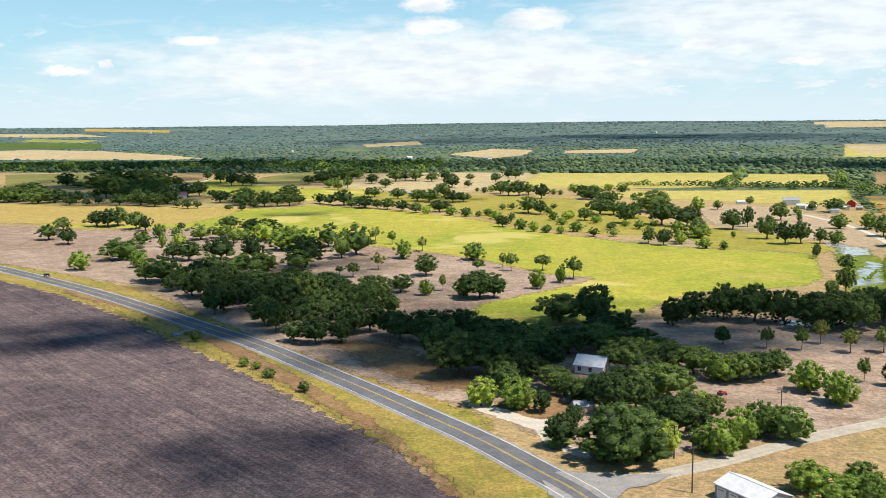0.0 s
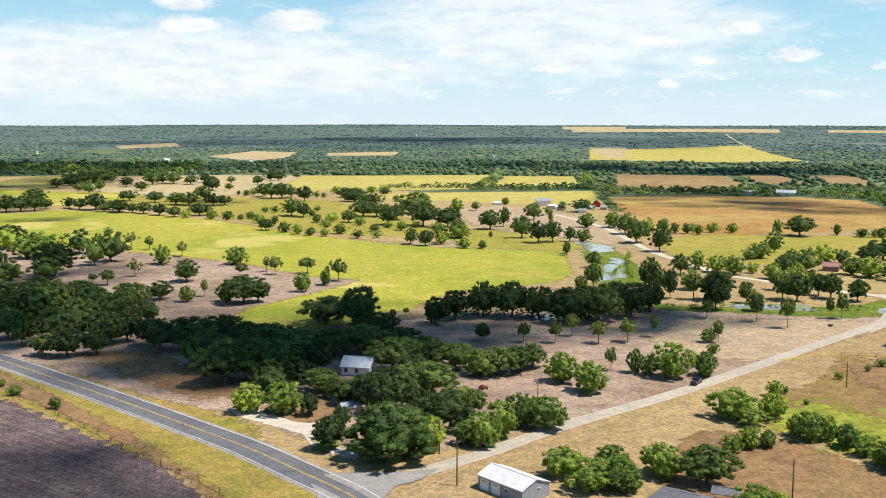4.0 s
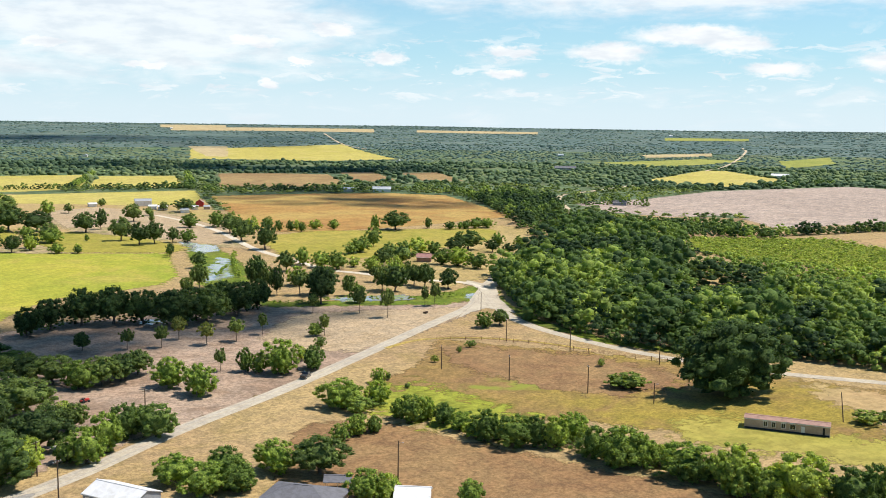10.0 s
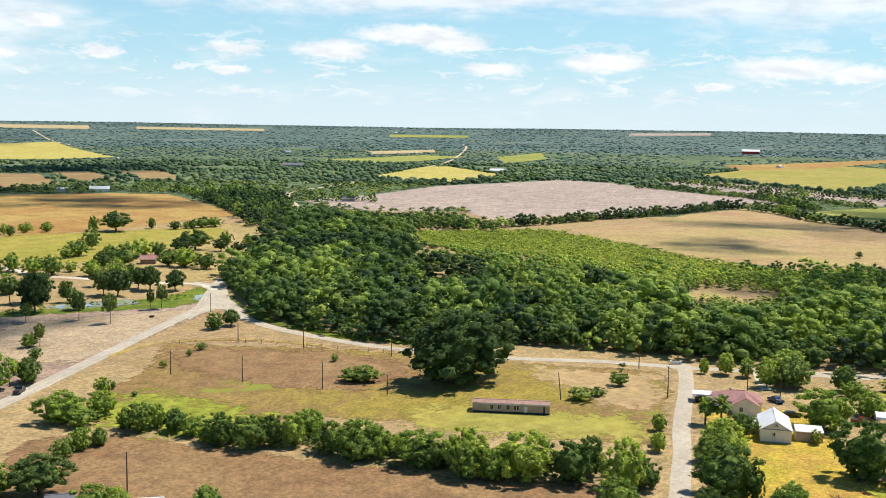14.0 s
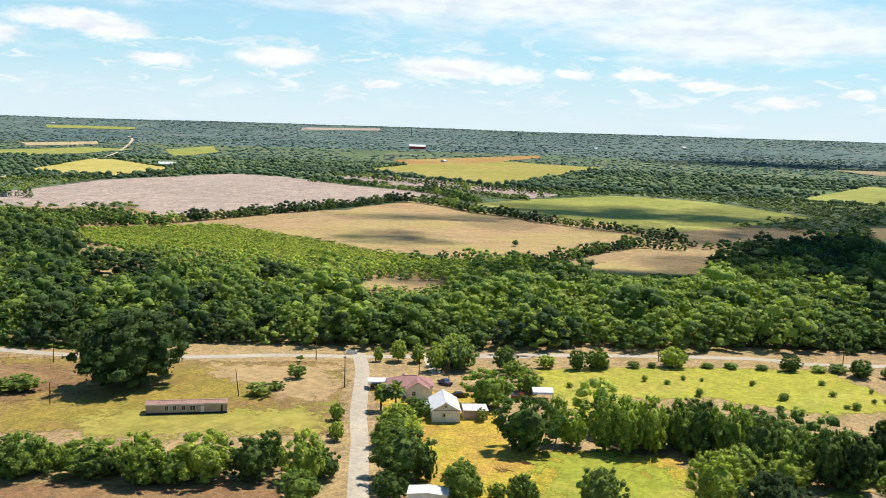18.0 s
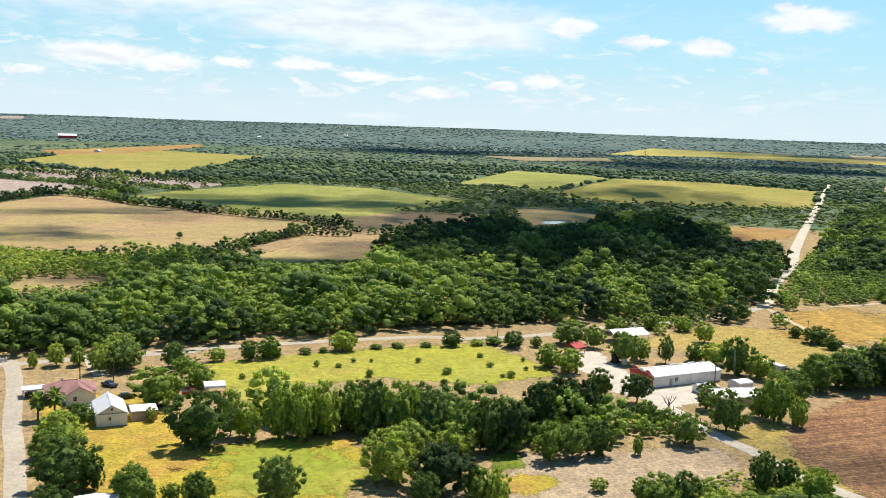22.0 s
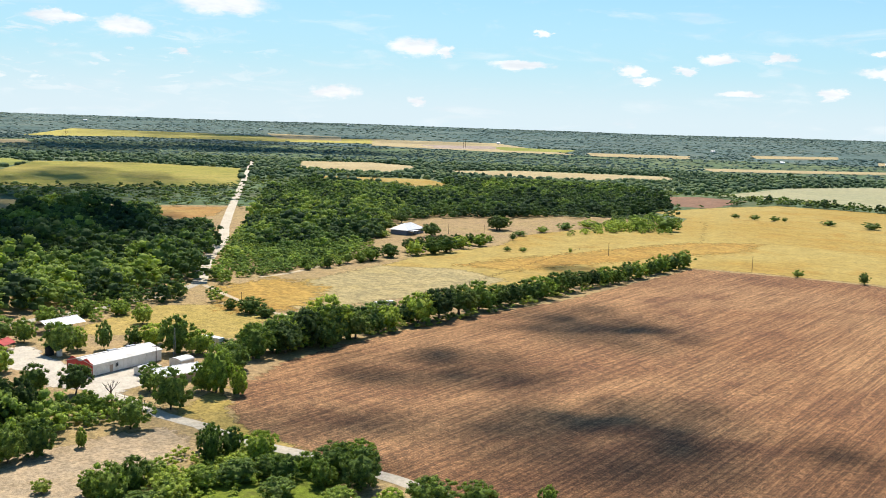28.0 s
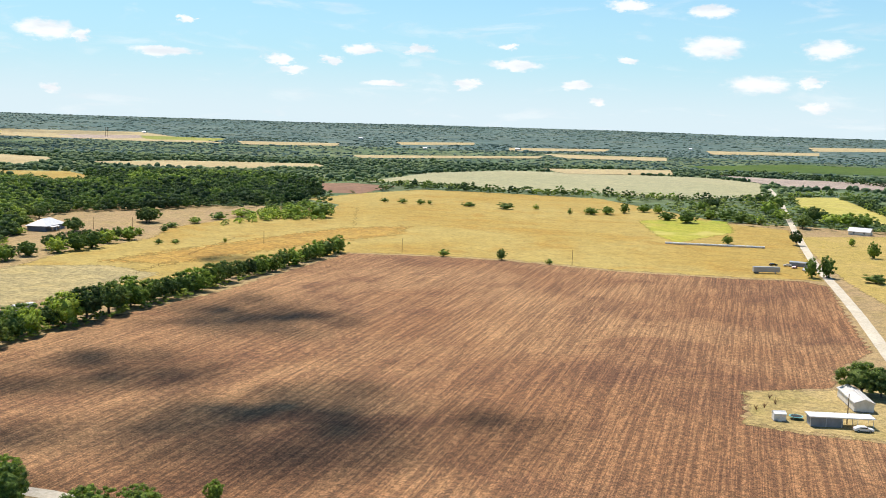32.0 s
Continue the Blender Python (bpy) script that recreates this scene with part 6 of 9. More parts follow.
trees("grove round the farmhouse", "in a grove round a farmhouse", [
    ("oak", 50.4, 281.6, 12.4, 7.4), ("oak", 71.7, 324.6, 12.7, 6.6), ("oak", 25.5, 315.6, 17.0, 9.8), ("oak", 32.7, 310.0, 14.4, 8.8),
    ("oak", 72.3, 311.0, 12.7, 7.1), ("oak", 76.9, 301.4, 12.9, 8.8), ("elm", 81.7, 292.2, 11.9, 8.8), ("oak", 88.5, 292.7, 12.1, 9.0),
    ("oak", 95.0, 295.6, 12.4, 8.1), ("oak", 101.2, 298.9, 11.1, 8.2), ("elm", 70.4, 266.2, 5.4, 4.5), ("oak", 59.2, 284.9, 14.4, 9.3),
    ("oak", 43.8, 280.9, 11.0, 5.3), ("oak", 45.5, 383.2, 22.8, 11.2), ("oak", 56.6, 372.7, 17.7, 16.5), ("oak", 61.2, 358.4, 17.7, 8.9),
    ("young", 72.3, 386.3, 3.6, 4.5), ("young", 78.9, 392.5, 3.1, 3.7), ("oak", -15.8, 354.5, 11.9, 10.8), ("oak", -6.4, 347.7, 22.3, 12.3),
])
trees("grove round the farmhouse", "in a grove round a farmhouse", [
    ("oak", 5.7, 360.9, 17.0, 9.6), ("oak", 13.5, 349.1, 16.0, 9.4), ("oak", 52.6, 335.0, 18.1, 9.5), ("oak", 66.1, 335.5, 15.6, 7.5),
])
trees("grove round the farmhouse", "in a grove round a farmhouse", [
    ("oak", 17.7, 281.3, 11.5, 8.2), ("oak", 62.9, 252.3, 9.2, 7.9), ("oak", 69.4, 253.7, 7.7, 6.8), ("oak", 19.6, 268.2, 7.9, 7.3),
    ("oak", 26.2, 262.5, 6.8, 6.2), ("oak", 47.1, 241.2, 7.8, 7.3), ("oak", 52.1, 244.3, 8.8, 8.3), ("elm", 60.6, 229.2, 6.2, 6.2),
    ("oak", 33.0, 248.8, 5.9, 5.9),
])
trees("grove round the farmhouse", "in a grove round a farmhouse", [
    ("oak", 37.2, 270.1, 8.6, 7.3), ("oak", 44.0, 274.1, 8.1, 6.5), ("oak", 48.0, 269.0, 8.0, 7.0), ("oak", 34.0, 277.7, 6.5, 5.6),
])
trees("trees along the side road", "in dry grass beside a road", [
    ("elm", 64.1, 226.1, 8.7, 8.9), ("elm", 70.7, 232.5, 9.6, 9.5), ("elm", 77.6, 239.4, 10.3, 9.2), ("light", 84.1, 236.0, 11.9, 8.9),
    ("elm", 82.6, 243.4, 8.5, 6.7), ("elm", 104.0, 279.7, 11.6, 9.4), ("elm", 108.0, 267.1, 11.6, 9.4), ("young", 124.3, 289.7, 5.0, 7.7),
    ("elm", 130.6, 285.1, 6.2, 8.0), ("elm", 133.6, 281.7, 6.0, 6.5), ("elm", 138.7, 276.7, 13.3, 11.1), ("elm", 150.0, 276.5, 9.4, 8.0),
    ("elm", 152.3, 288.6, 4.3, 4.9), ("elm", 167.4, 303.6, 4.5, 3.6), ("light", 174.4, 319.8, 6.2, 5.0), ("young", 177.5, 318.7, 4.5, 8.4),
    ("elm", 236.4, 298.6, 7.8, 6.3), ("oak", 244.4, 298.9, 8.0, 6.7), ("bush", 211.2, 274.2, 4.0, 2.8), ("bush", 202.7, 269.5, 2.1, 2.7),
])
trees("trees along the side road", "in dry grass beside a road", [
    ("bush", 187.6, 262.8, 2.9, 2.6),
])
trees("creek trees", "along a creek", [
    ("oak", 96.8, 341.6, 6.1, 6.6), ("young", 110.0, 334.9, 6.1, 7.7), ("young", 120.5, 331.1, 5.3, 8.1), ("young", 135.3, 326.8, 7.3, 8.6),
    ("young", 146.4, 326.8, 7.0, 9.1), ("young", 159.4, 332.6, 4.2, 8.5), ("young", 195.2, 360.0, 7.5, 8.0), ("young", 211.0, 349.3, 6.6, 11.2),
    ("young", 215.7, 335.2, 5.9, 12.4), ("young", 243.0, 348.3, 4.1, 9.2), ("young", 247.3, 346.8, 5.9, 11.2), ("oak", 278.5, 379.8, 10.8, 10.2),
    ("oak", 249.8, 393.2, 8.5, 11.7), ("oak", 252.1, 385.9, 12.1, 12.6), ("oak", 270.8, 397.5, 7.7, 10.4), ("oak", 271.2, 388.9, 10.8, 11.9),
    ("young", 259.9, 415.3, 7.3, 8.4), ("oak", 207.9, 375.9, 14.3, 16.7), ("young", 210.6, 400.5, 9.8, 11.9), ("oak", 228.8, 387.8, 6.7, 9.8),
])
trees("creek trees", "along a creek", [
    ("oak", 201.1, 425.3, 14.0, 16.6), ("young", 199.5, 409.2, 7.8, 13.5), ("oak", 201.6, 405.3, 7.2, 13.5), ("oak", 239.0, 469.7, 12.6, 11.4),
    ("oak", 86.7, 373.0, 11.9, 11.4), ("oak", 96.6, 381.3, 14.5, 12.2), ("oak", 109.0, 384.3, 17.0, 14.7), ("oak", 119.7, 380.4, 16.9, 15.1),
    ("oak", 130.0, 375.5, 14.6, 13.2), ("oak", 137.1, 362.0, 18.7, 15.1), ("oak", 150.8, 363.2, 19.0, 14.4), ("oak", 166.7, 370.1, 17.2, 14.4),
    ("oak", 179.5, 378.9, 12.0, 13.4), ("young", 130.6, 340.8, 6.3, 8.8), ("oak", 149.6, 372.4, 16.1, 12.9), ("oak", 166.8, 386.2, 16.9, 12.5),
    ("oak", 180.3, 443.1, 9.8, 12.0), ("oak", 171.0, 435.8, 6.9, 6.9), ("oak", 204.8, 503.6, 9.9, 9.3),
])
trees("park oaks by the creek", "in mown grass by a creek", [
    ("oak", 161.7, 738.2, 26.5, 18.8), ("oak", 151.6, 633.4, 11.1, 10.0), ("oak", 143.0, 636.3, 9.6, 8.1), ("oak", 167.7, 658.4, 17.7, 13.1),
    ("oak", 177.0, 724.7, 25.3, 15.2), ("oak", 204.2, 703.3, 19.9, 14.9), ("elm", 157.9, 600.4, 8.5, 6.7), ("elm", 168.5, 596.8, 6.0, 6.0),
    ("oak", 219.8, 719.3, 9.4, 15.3), ("oak", 209.4, 644.5, 14.6, 16.1), ("oak", 257.7, 762.6, 16.4, 14.6), ("oak", 211.9, 616.5, 15.5, 14.8),
    ("oak", 222.8, 619.5, 14.2, 14.9), ("oak", 234.5, 618.9, 9.8, 10.5), ("elm", 243.1, 616.1, 12.0, 9.0), ("elm", 278.5, 700.2, 15.4, 11.1),
    ("oak", 207.3, 552.6, 5.0, 8.0), ("light", 285.7, 806.1, 9.7, 7.7), ("oak", 312.3, 844.7, 11.2, 8.1), ("oak", 322.5, 823.3, 23.0, 12.0),
])
trees("park oaks by the creek", "in mown grass by a creek", [
    ("elm", 280.4, 913.3, 9.2, 7.6),
])
trees("homestead trees", "round a homestead", [
    ("elm", 296.8, 694.2, 16.2, 12.8), ("oak", 288.3, 651.8, 17.8, 13.7), ("oak", 274.6, 602.2, 19.5, 15.8), ("oak", 269.1, 557.0, 16.2, 17.6),
    ("elm", 298.3, 637.0, 9.6, 13.5), ("elm", 325.2, 667.9, 10.9, 9.3), ("elm", 324.1, 647.9, 7.4, 8.2), ("elm", 331.9, 645.3, 7.8, 8.2),
    ("elm", 336.2, 636.0, 7.3, 7.7), ("elm", 352.8, 646.5, 10.4, 7.5), ("elm", 365.9, 642.2, 9.6, 7.5), ("elm", 391.6, 625.7, 9.2, 11.3),
    ("oak", 402.0, 614.3, 25.8, 14.6), ("elm", 430.0, 613.0, 7.2, 8.5), ("elm", 439.4, 598.1, 10.9, 6.3), ("elm", 451.1, 594.2, 9.3, 6.8),
    ("elm", 257.1, 485.6, 11.9, 10.6), ("elm", 260.8, 473.1, 12.9, 9.2), ("elm", 264.3, 461.0, 12.7, 10.9), ("light", 334.9, 537.7, 11.5, 15.1),
])
trees("homestead trees", "round a homestead", [
    ("elm", 312.9, 516.7, 14.4, 10.3), ("light", 309.0, 465.5, 18.4, 13.3), ("elm", 339.9, 494.2, 17.7, 10.2), ("oak", 292.8, 459.8, 12.4, 10.5),
    ("elm", 328.4, 438.8, 17.5, 11.2), ("oak", 377.5, 494.8, 20.5, 12.7), ("elm", 324.8, 448.8, 12.6, 9.5), ("elm", 407.1, 501.6, 11.0, 8.8),
    ("elm", 410.6, 483.6, 10.1, 8.6),
])
trees("trees of the weedy field", "in a weedy field", [
    ("elm", 135.3, 233.5, 14.0, 8.5), ("elm", 146.1, 231.9, 8.0, 6.8), ("elm", 158.0, 250.2, 5.4, 4.8), ("bush", 162.6, 252.0, 2.5, 2.6),
    ("elm", 143.1, 216.9, 5.2, 5.6), ("elm", 143.8, 212.0, 8.3, 7.7), ("elm", 149.0, 211.6, 5.5, 6.4), ("elm", 149.9, 205.7, 6.8, 5.8),
    ("elm", 127.0, 210.8, 5.9, 5.3), ("elm", 131.2, 209.7, 4.6, 4.6), ("light", 136.7, 226.2, 7.4, 4.9), ("elm", 150.1, 198.9, 6.4, 5.2),
    ("elm", 150.3, 188.5, 9.2, 8.4), ("elm", 149.9, 193.0, 5.9, 4.5), ("elm", 153.7, 181.0, 10.4, 8.0), ("elm", 158.0, 178.4, 7.4, 8.1),
    ("elm", 160.8, 175.1, 7.4, 8.3), ("elm", 168.9, 176.9, 9.4, 7.2), ("elm", 164.2, 164.4, 9.6, 7.9), ("elm", 164.3, 157.2, 10.4, 8.0),
])
trees("trees of the weedy field", "in a weedy field", [
    ("elm", 168.4, 153.5, 7.4, 8.0), ("elm", 173.4, 151.2, 6.6, 5.1), ("elm", 170.6, 140.9, 10.2, 7.1), ("elm", 172.3, 130.1, 11.5, 8.6),
    ("elm", 175.5, 138.6, 7.1, 5.6), ("bush", 215.6, 208.6, 4.6, 4.1), ("bush", 218.2, 203.5, 10.0, 5.2), ("bush", 229.9, 228.8, 3.1, 2.8),
    ("bush", 162.2, 241.0, 2.0, 1.6), ("bush", 154.1, 187.9, 4.4, 2.9), ("elm", 164.9, 156.6, 13.0, 9.9), ("elm", 170.4, 153.3, 6.6, 6.3),
    ("elm", 171.3, 143.2, 12.8, 8.4), ("elm", 173.8, 131.4, 13.4, 10.8), ("elm", 174.7, 124.8, 7.7, 7.1), ("elm", 179.7, 119.1, 13.9, 10.9),
    ("elm", 179.2, 123.4, 9.4, 7.9), ("elm", 183.8, 110.6, 10.8, 9.9), ("elm", 191.4, 109.7, 7.6, 9.2), ("elm", 188.4, 99.3, 12.2, 11.8),
])
trees("trees of the weedy field", "in a weedy field", [
    ("elm", 192.0, 96.7, 7.7, 7.1), ("elm", 176.8, 94.6, 10.2, 6.9), ("elm", 232.2, 113.3, 4.3, 4.8), ("elm", 216.9, 105.7, 4.4, 5.0),
    ("light", 220.7, 108.2, 3.8, 3.2), ("great", 236.8, 181.7, 31.8, 23.3), ("bush", 265.7, 143.5, 6.7, 4.9), ("young", 285.5, 153.0, 2.8, 2.1),
    ("bush", 217.2, 206.1, 12.6, 4.5), ("bush", 244.1, 143.5, 8.8, 4.0), ("bush", 251.5, 142.6, 6.1, 2.8),
])
trees("trees by the near houses", "by a house", [
    ("oak", 104.9, 190.5, 13.2, 9.1), ("elm", 97.6, 197.9, 11.1, 7.5), ("elm", 126.0, 210.5, 5.5, 4.9), ("elm", 131.7, 211.0, 4.0, 3.6),
    ("elm", 86.4, 199.9, 9.6, 7.4), ("elm", 105.0, 171.3, 9.0, 6.9), ("elm", 109.0, 169.4, 7.7, 5.8), ("elm", 121.5, 156.9, 7.6, 5.7),
    ("elm", 120.2, 207.9, 6.0, 4.8), ("elm", 86.0, 190.3, 8.0, 6.0), ("elm", 76.2, 202.5, 9.6, 6.9), ("elm", 78.5, 193.1, 10.6, 7.1),
    ("elm", 85.2, 193.0, 10.7, 7.2),
])
trees("trees round the white barn", "by a white barn", [
    ("light", 306.9, 106.7, 15.8, 10.2), ("light", 294.4, 108.9, 7.3, 9.5), ("light", 305.3, 89.3, 7.0, 8.1), ("elm", 300.1, 84.5, 8.3, 5.1),
    ("elm", 262.6, 81.3, 13.8, 10.9), ("elm", 282.7, 75.5, 10.6, 7.2), ("bush", 248.4, 78.4, 3.4, 4.0), ("elm", 229.9, 61.0, 15.5, 13.8),
    ("light", 238.9, 55.9, 6.1, 12.5), ("elm", 238.2, 51.7, 7.8, 9.5), ("elm", 199.8, 75.0, 4.4, 8.2), ("elm", 196.1, 65.9, 10.5, 7.7),
    ("elm", 195.0, 52.3, 7.6, 6.8), ("light", 195.3, 35.8, 9.9, 11.1), ("light", 300.8, 124.6, 6.8, 7.5), ("light", 302.4, 118.2, 6.4, 6.4),
    ("light", 299.6, 102.4, 12.9, 9.9), ("light", 300.9, 111.2, 5.6, 6.3), ("elm", 297.7, 130.4, 3.4, 5.3), ("elm", 306.4, 89.4, 4.8, 5.2),
])
trees("trees round the white barn", "by a white barn", [
    ("elm", 226.9, 93.4, 13.0, 8.7), ("elm", 198.1, 80.6, 15.4, 12.3), ("elm", 218.6, 92.2, 9.8, 7.0), ("light", 242.5, 95.1, 7.7, 6.1),
    ("elm", 186.4, 78.5, 7.3, 6.1), ("elm", 191.3, 63.7, 9.7, 8.0), ("elm", 193.6, 51.5, 6.8, 7.3), ("elm", 196.2, 57.8, 4.4, 3.7),
    ("light", 200.7, 36.4, 8.6, 8.4),
])
trees("belt of trees behind the lawn", "in a dense tree belt", [
    ("elm", 238.1, 43.7, 7.7, 13.2), ("elm", 239.2, 38.5, 9.7, 14.6), ("elm", 241.7, 32.7, 9.2, 14.7), ("elm", 246.9, 27.5, 8.5, 13.5),
    ("elm", 245.4, 20.6, 9.3, 14.3), ("elm", 243.8, 14.6, 10.1, 14.7), ("elm", 238.8, 6.3, 12.5, 13.9), ("elm", 235.6, -2.0, 10.3, 12.9),
    ("elm", 235.4, -7.8, 9.5, 13.7), ("oak", 236.1, -13.8, 9.0, 12.9), ("oak", 249.1, -21.1, 9.4, 14.5), ("oak", 257.2, -27.7, 11.3, 14.0),
    ("oak", 260.6, -34.2, 9.9, 12.7), ("elm", 289.8, -41.6, 8.2, 8.9), ("elm", 262.1, 10.1, 9.2, 9.2), ("elm", 268.2, 25.7, 9.5, 8.2),
    ("elm", 211.9, 14.6, 13.3, 12.0), ("light", 231.0, 11.1, 11.5, 8.5), ("oak", 205.5, 2.6, 16.6, 11.6), ("elm", 231.4, 0.4, 12.7, 8.5),
])
trees("belt of trees behind the lawn", "in a dense tree belt", [
    ("elm", 198.4, 5.9, 7.9, 7.4), ("elm", 201.8, -5.1, 9.3, 7.8), ("elm", 199.4, -8.8, 6.5, 8.7), ("elm", 230.1, -22.2, 8.0, 9.9),
    ("light", 232.4, -27.9, 8.1, 9.4), ("elm", 234.8, -34.3, 8.7, 9.3), ("elm", 249.3, -25.5, 6.5, 6.2), ("elm", 263.7, -44.3, 5.0, 6.6),
    ("bush", 211.2, -31.4, 4.9, 3.1),
])
trees("trees round the warehouse", "near a warehouse yard", [
    ("oak", 284.1, -51.6, 8.4, 8.8), ("elm", 264.1, -50.6, 8.2, 6.6), ("elm", 261.6, -54.0, 6.6, 4.7), ("light", 246.9, -57.8, 10.5, 8.7),
    ("elm", 237.3, -44.2, 3.3, 5.1), ("light", 361.4, -40.7, 15.1, 9.2), ("light", 356.3, -48.3, 7.9, 8.7), ("light", 334.6, -55.9, 11.4, 11.0),
    ("light", 338.5, -62.2, 8.3, 8.3), ("light", 335.7, -70.2, 6.7, 10.3), ("elm", 324.4, -29.3, 10.2, 8.3), ("elm", 317.1, -35.4, 10.0, 8.5),
    ("elm", 351.9, -19.2, 9.3, 6.1), ("elm", 354.5, -27.5, 5.3, 4.1), ("elm", 340.9, -81.3, 8.5, 6.5), ("elm", 337.0, -86.3, 10.4, 7.6),
    ("elm", 322.6, -90.5, 13.2, 13.2), ("elm", 318.5, -97.0, 9.6, 8.5), ("light", 373.0, -91.8, 8.4, 8.4), ("elm", 389.7, -131.4, 6.1, 4.7),
])
trees("trees round the warehouse", "near a warehouse yard", [
    ("elm", 379.3, -136.2, 12.0, 6.9), ("elm", 369.1, -138.4, 7.2, 4.5), ("elm", 291.8, -74.5, 6.7, 5.6), ("light", 259.8, -71.4, 11.7, 11.7),
    ("light", 279.2, -70.6, 7.1, 7.1), ("elm", 270.8, -87.2, 11.6, 14.6), ("elm", 292.6, -99.3, 12.2, 9.3), ("elm", 274.1, -84.1, 7.0, 8.7),
    ("elm", 266.1, -92.2, 6.9, 8.6), ("elm", 387.1, -60.0, 9.0, 5.8), ("elm", 395.4, -75.1, 9.2, 6.5), ("elm", 393.4, -88.5, 9.3, 6.0),
])
trees("roadside shrubs", "beside a country road", [
    ("elm", 337.1, 40.1, 10.6, 7.1), ("elm", 317.9, 68.2, 6.8, 6.8), ("elm", 322.2, 62.6, 9.9, 7.2), ("light", 314.9, 78.1, 6.8, 4.5),
    ("elm", 350.0, 2.8, 7.7, 5.3), ("light", 329.4, 51.8, 4.6, 2.3), ("light", 344.7, 21.6, 6.0, 2.0), ("light", 353.5, -6.1, 6.1, 2.4),
    ("light", 341.4, 29.1, 5.1, 1.8), ("light", 347.4, 11.9, 5.2, 1.8), ("light", 323.9, 60.4, 3.8, 1.9), ("light", 356.0, -12.2, 7.4, 2.9),
    ("light", 333.2, 46.3, 4.3, 1.8),
])
trees("trees along the lane", "beside a narrow lane", [
    ("elm", 200.2, -42.0, 10.5, 8.3), ("elm", 202.9, -47.9, 8.6, 8.4), ("light", 207.0, -53.7, 6.5, 5.4), ("light", 198.9, -54.2, 9.3, 6.2),
    ("elm", 214.4, -67.6, 6.1, 9.0), ("elm", 218.2, -74.0, 7.0, 6.8), ("elm", 211.1, -78.3, 8.0, 7.3), ("light", 200.5, -69.2, 9.6, 5.3),
    ("light", 201.0, -76.4, 7.4, 5.1), ("elm", 196.4, -78.6, 7.5, 6.3), ("elm", 196.4, -90.7, 13.2, 7.4), ("elm", 198.1, -97.5, 8.9, 6.6),
    ("elm", 198.1, -85.1, 6.6, 5.4), ("light", 200.7, -61.7, 7.2, 5.0), ("elm", 204.9, -39.8, 6.1, 6.0), ("light", 195.1, -53.3, 9.0, 5.8),
    ("elm", 222.0, -70.2, 7.5, 7.3), ("elm", 215.0, -79.8, 6.2, 6.1), ("light", 205.0, -70.9, 7.5, 5.2),
])
trees("trees along the lane", "beside a narrow lane", [
    ("elm", 190.1, -84.6, 7.2, 6.4), ("elm", 185.3, -91.7, 11.2, 9.4), ("light", 187.6, -73.4, 8.9, 4.9), ("elm", 173.7, -92.5, 6.8, 4.2),
    ("elm", 169.7, -99.5, 10.7, 6.9), ("elm", 165.0, -108.1, 8.8, 5.9), ("elm", 160.2, -122.4, 5.0, 4.6), ("light", 178.7, -83.4, 7.9, 4.2),
    ("light", 194.5, -47.5, 8.9, 3.8),
])
trees("hedgerow between pasture and ploughland", "in a hedgerow along ploughland", [
    ("elm", 306.2, -110.8, 12.8, 12.1), ("elm", 311.8, -119.7, 12.0, 11.2), ("elm", 312.3, -126.2, 12.1, 10.5), ("elm", 314.9, -132.9, 10.7, 10.3),
    ("elm", 321.0, -143.9, 17.9, 17.0), ("elm", 310.9, -138.6, 10.6, 10.2), ("oak", 309.4, -123.4, 15.0, 11.4), ("oak", 314.7, -132.9, 15.4, 14.0),
    ("elm", 317.2, -143.3, 16.3, 14.3), ("oak", 320.6, -154.6, 12.5, 10.3), ("elm", 328.0, -165.3, 10.8, 9.5), ("elm", 329.5, -172.7, 12.4, 9.6),
    ("oak", 336.7, -183.4, 10.8, 8.4), ("elm", 336.7, -189.4, 16.4, 12.9), ("oak", 339.9, -200.2, 16.3, 13.4), ("oak", 346.1, -213.7, 17.0, 12.8),
    ("elm", 353.0, -227.5, 16.1, 13.0), ("oak", 355.7, -239.0, 12.5, 10.1), ("oak", 358.1, -248.1, 12.2, 9.7), ("elm", 364.2, -259.9, 13.8, 10.2),
])
trees("hedgerow between pasture and ploughland", "in a hedgerow along ploughland", [
    ("elm", 366.9, -269.7, 14.3, 10.7), ("elm", 373.5, -282.6, 12.8, 11.0), ("oak", 379.1, -295.2, 13.4, 10.4), ("oak", 385.1, -308.2, 9.8, 8.7),
    ("oak", 384.7, -314.6, 10.2, 9.1), ("elm", 388.5, -324.9, 11.0, 9.8), ("elm", 390.8, -334.6, 10.3, 9.1), ("elm", 397.9, -348.1, 12.6, 10.2),
    ("elm", 400.5, -358.2, 13.5, 9.8), ("elm", 408.0, -373.3, 11.3, 9.1), ("elm", 411.2, -383.5, 13.1, 11.2), ("elm", 417.5, -398.3, 13.8, 10.5),
    ("elm", 422.5, -411.7, 14.4, 11.1),
])
